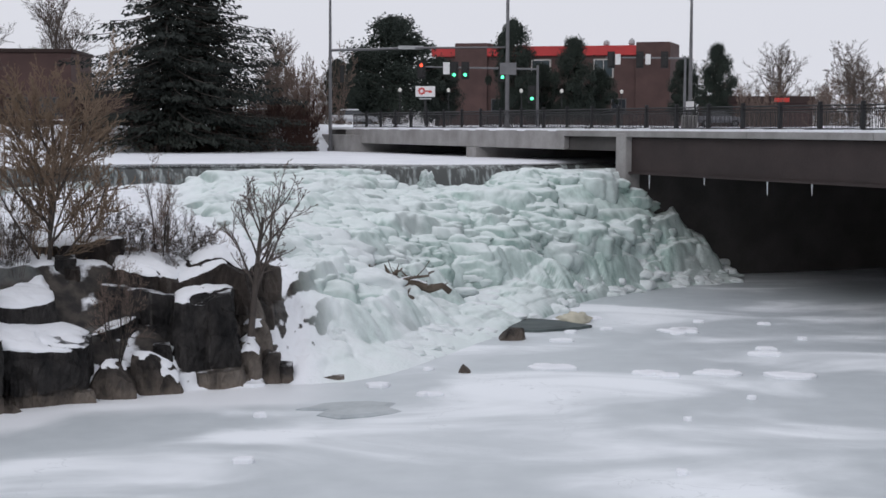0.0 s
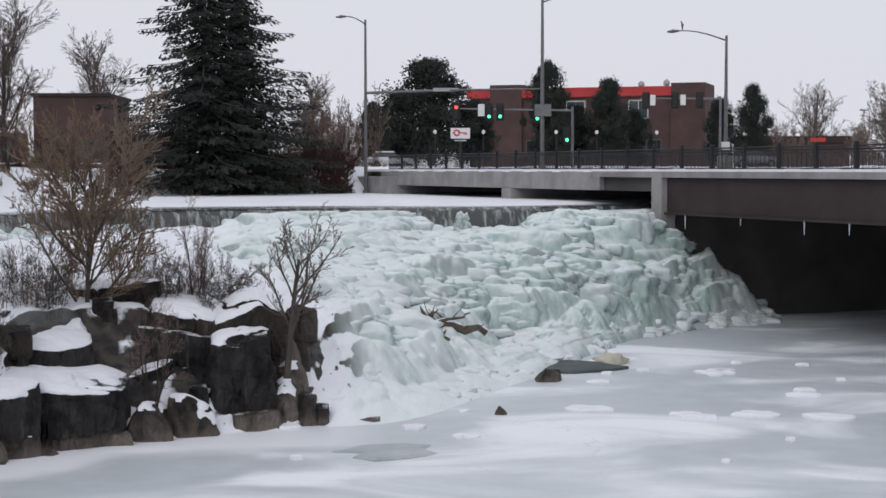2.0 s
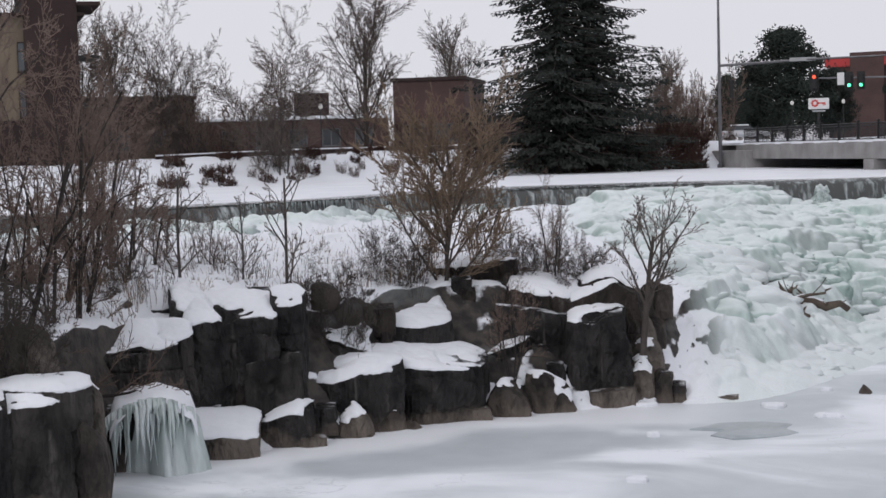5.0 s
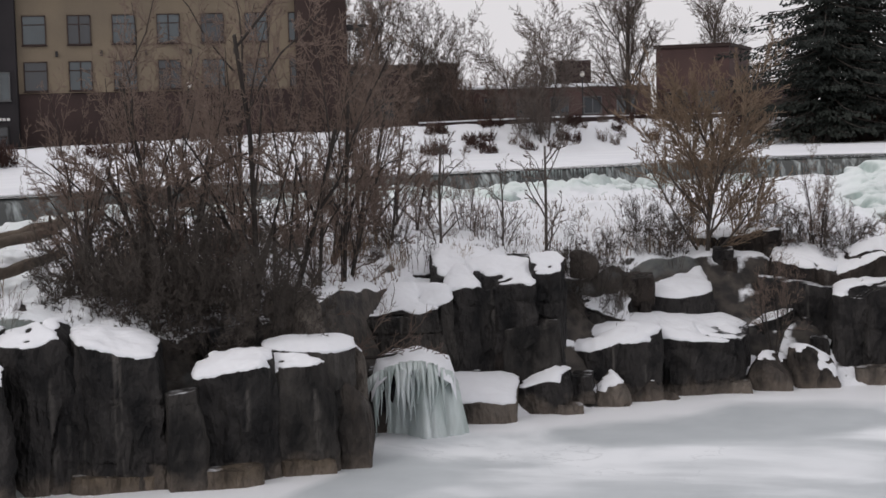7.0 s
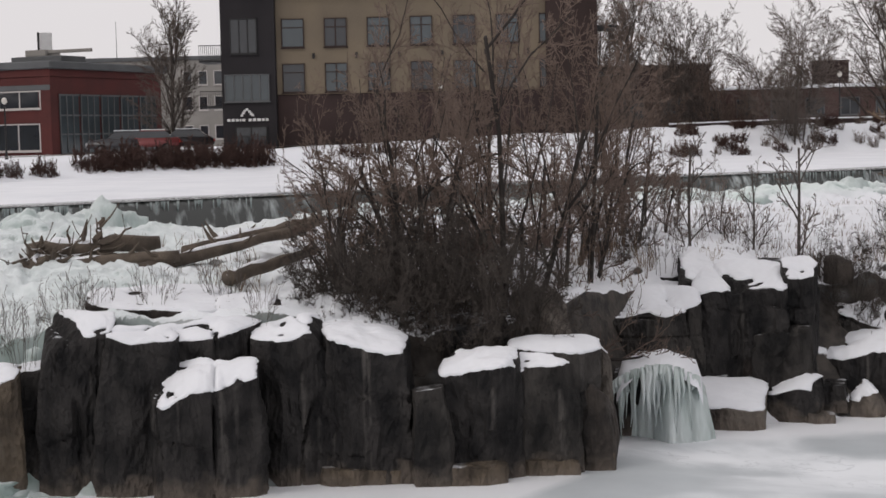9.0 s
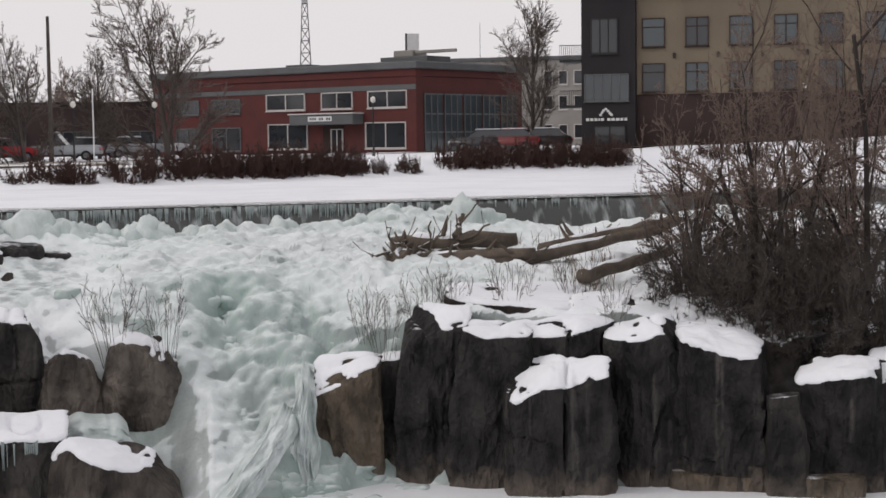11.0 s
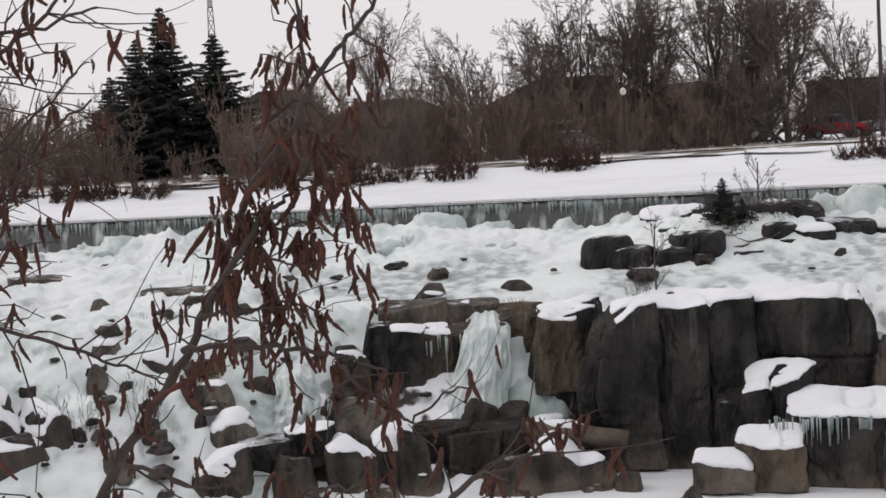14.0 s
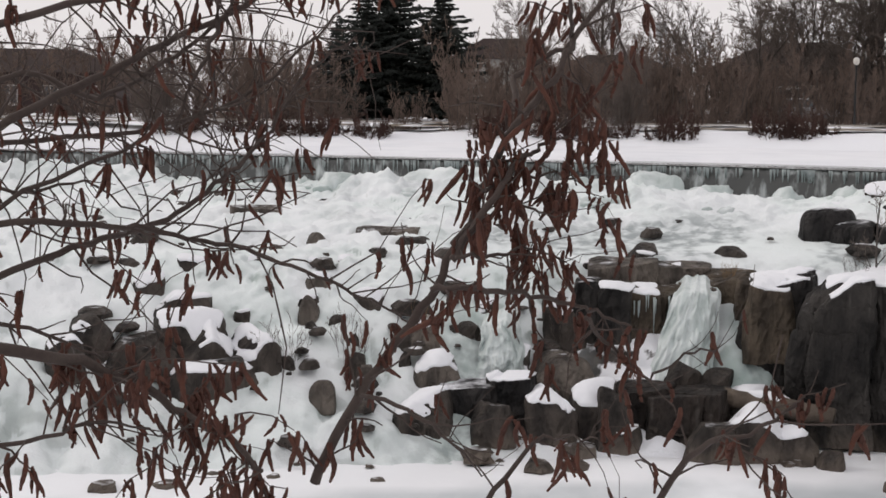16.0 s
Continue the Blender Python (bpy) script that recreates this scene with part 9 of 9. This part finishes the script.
STEM_SIZE = {"main": (0.0125, 0.0045, 3.55), "fork": (0.010, 0.003, 3.5), "side": (0.008, 0.003, 3.4), "spray": (0.005, 0.002, 3.4), "cluster": (0.006, 0.002, 3.5), "cluster_high": (0.005, 0.002, 3.5), "cluster_low": (0.005, 0.002, 3.45), "leader": (0.008, 0.003, 3.55), "drop": (0.005, 0.002, 3.5),
             "low": (0.006, 0.002, 3.4), "sprout": (0.007, 0.002, 3.3), "low_right": (0.009, 0.003, 3.3), "top": (0.010, 0.003, 3.7), "bough": (0.012, 0.004, 3.8), "rise": (0.010, 0.003, 3.9),
             "long": (0.009, 0.002, 3.7), "foot": (0.016, 0.006, 3.4), "bend": (0.007, 0.002, 3.9), "fall": (0.008, 0.003, 3.8), "cross": (0.010, 0.003, 4.0), "upper": (0.010, 0.002, 4.1), "edge": (0.008, 0.002, 3.6), "edge_low": (0.008, 0.002, 3.4), "edge_high": (0.007, 0.002, 3.9)}
POD_RATE = {"main": 0.7, "fork": 1.2, "side": 1.0, "spray": 0.25, "cluster": 1.05, "cluster_high": 1.0, "cluster_low": 1.0, "leader": 0.45, "drop": 0.8, "low": 0.35, "sprout": 0.7, "low_right": 0.6, "top": 0.25, "bough": 0.3, "rise": 0.2, "long": 0.3, "foot": 1.9, "bend": 0.2, "fall": 0.2, "cross": 0.2, "upper": 0.25, "edge": 0.3, "edge_low": 0.5, "edge_high": 0.15}


def at_near(az, e, r):
    a = radians(az)
    return NEAR_EYE + Vector((-r * math.sin(a), r * math.cos(a), r * math.tan(radians(e))))


def refine(pts, n):
    """A smooth line through the given points."""
    out = []
    for i in range(len(pts) - 1):
        p0, p1, p2, p3 = pts[max(i - 1, 0)], pts[i], pts[i + 1], pts[min(i + 2, len(pts) - 1)]
        for k in range(n):
            t = k / n
            out.append(0.5 * ((2 * p1) + (p2 - p0) * t + (2 * p0 - 5 * p1 + 4 * p2 - p3) * t * t + (3 * p1 - p0 - 3 * p2 + p3) * t ** 3))
    out.append(pts[-1])
    return out


pod_meshes = []
for k in range(5):
    v, f = [], []
    rng = random.Random(k)
    L = (0.052, 0.064, 0.074, 0.046, 0.058)[k]
    bow = rng.uniform(-0.25, 0.25)
    pts, rad = [], []
    for i in range(8):
        u = i / 7
        pts.append(Vector((bow * L * u * u, 0.15 * L * math.sin(u * 3 + k), -L * u)))
        rad.append(0.0040 * (0.35 + 0.75 * math.sin(math.pi * min(0.97, u * 0.9 + 0.1))) * (1.12 if i % 2 else 0.9) + 0.0006)
    tube(v, f, pts, rad, 6)
    me = bpy.data.meshes.new("catkin")
    me.from_pydata([tuple(p) for p in v], [], f)
    me.materials.append(M_POD)
    pod_meshes.append(me)

near_rng = random.Random(4242)


def near_shrub(name, stems, label):
    foot = at_near(92 if "main" in stems else 99, -32, 3.6)
    ob = empty(name, foot)
    inv = -foot
    pods = []
    for key, line in stems.items():
        r0, r1, dist = STEM_SIZE[key]
        if line[0][0] > 99:   # carry the branch on towards its root
            (a0, e0), (a1, e1) = line[0], line[1]
            line = [(a0 + 5.0, e0 + (e0 - e1) * 5.0 / max(a0 - a1, 1.0) - 0.5)] + line
        ctrl = [at_near(a, e, dist + 0.12 * math.sin(i * 1.3 + len(key))) + inv for i, (a, e) in enumerate(line)]
        pts = refine(ctrl, 5)
        for p in pts[1:]:
            p += Vector((near_rng.gauss(0, 0.004), near_rng.gauss(0, 0.004), near_rng.gauss(0, 0.004)))
        n = len(pts)
        rad = [r0 + (r1 - r0) * i / (n - 1) for i in range(n)]
        stem = part("stem", tube_bm(pts, rad, 7), M_BRANCH, ob, smooth=True)
        v, f = [], []
        length = sum((pts[i + 1] - pts[i]).length for i in range(n - 1))
        for t in range(int(length * (30 if "cluster" in key else 17 if "main" in stems else 26))):
            i = near_rng.randrange(1, n)
            d = (pts[i] - pts[i - 1]).normalized()
            side = d.cross(Vector((near_rng.gauss(0, 1), near_rng.gauss(0, 1), near_rng.gauss(0, 1)))).normalized()
            td = (d * 0.55 + side * 0.8 + Vector((0, 0, 0.1))).normalized()
            L = near_rng.uniform(0.06, 0.24 if "main" in stems else 0.42)
            q, line2 = pts[i].copy(), [pts[i].copy()]
            for s in range(5):
                td = (td + Vector((near_rng.gauss(0, 0.22), near_rng.gauss(0, 0.22), near_rng.gauss(0, 0.22)))).normalized()
                q = q + td * L / 5
                line2.append(q.copy())
            tr = min(rad[i] * 0.6, 0.0032)
            tube(v, f, line2, [tr, tr * 0.8, tr * 0.7, tr * 0.6, tr * 0.5, tr * 0.4], 4)
            for s in range(2, 6):
                if near_rng.random() < 0.56 * POD_RATE[key]:
                    for c in range(near_rng.choice((1, 1, 2, 3))):
                        pods.append((line2[s], near_rng.random()))
        tagged(mesh_ob("twig_spray", v, f, M_BRANCH, stem), kind="stuff")
        for i in range(2, n):
            if near_rng.random() < 0.10 * POD_RATE[key]:
                pods.append((pts[i], near_rng.random()))
    return ob, pods


def hang(ob, pods, limit):
    near_rng.shuffle(pods)
    rest_v, rest_f = [], []
    for k, (p, u) in enumerate(pods):
        tilt = Euler((near_rng.gauss(0, 0.20), near_rng.gauss(0, 0.20), near_rng.uniform(0, 6.28)))
        s = near_rng.uniform(0.8, 1.45)
        off = Vector((near_rng.gauss(0, 0.006), near_rng.gauss(0, 0.006), 0))
        if k < limit:
            c = new("catkin", pod_meshes[k % 5])
            c.parent = ob
            c.matrix_basis = Matrix.LocRotScale(p + off, tilt, (s, s, s))
        else:
            me = pod_meshes[k % 5]
            m = Matrix.LocRotScale(p + off, tilt, (s, s, s))
            b = len(rest_v)
            rest_v.extend(m @ q.co for q in me.vertices)
            rest_f.extend(tuple(b + i for i in pl.vertices) for pl in me.polygons)
    if rest_v:
        tagged(mesh_ob("catkin_mass", rest_v, rest_f, M_POD, ob), kind="stuff")


shrub, pods = near_shrub("alder_shrub", STEMS, "")
tagged(shrub, "leafless alder stem hung with dry red-brown catkins", "shrub", "near shrubs")
hang(shrub, pods, 290)
shrub2, pods2 = near_shrub("alder_shrub", STEMS_LEFT, "")
tagged(shrub2, "thin bare alder boughs with few dry catkins", "shrub", "near shrubs")
hang(shrub2, pods2, 290)
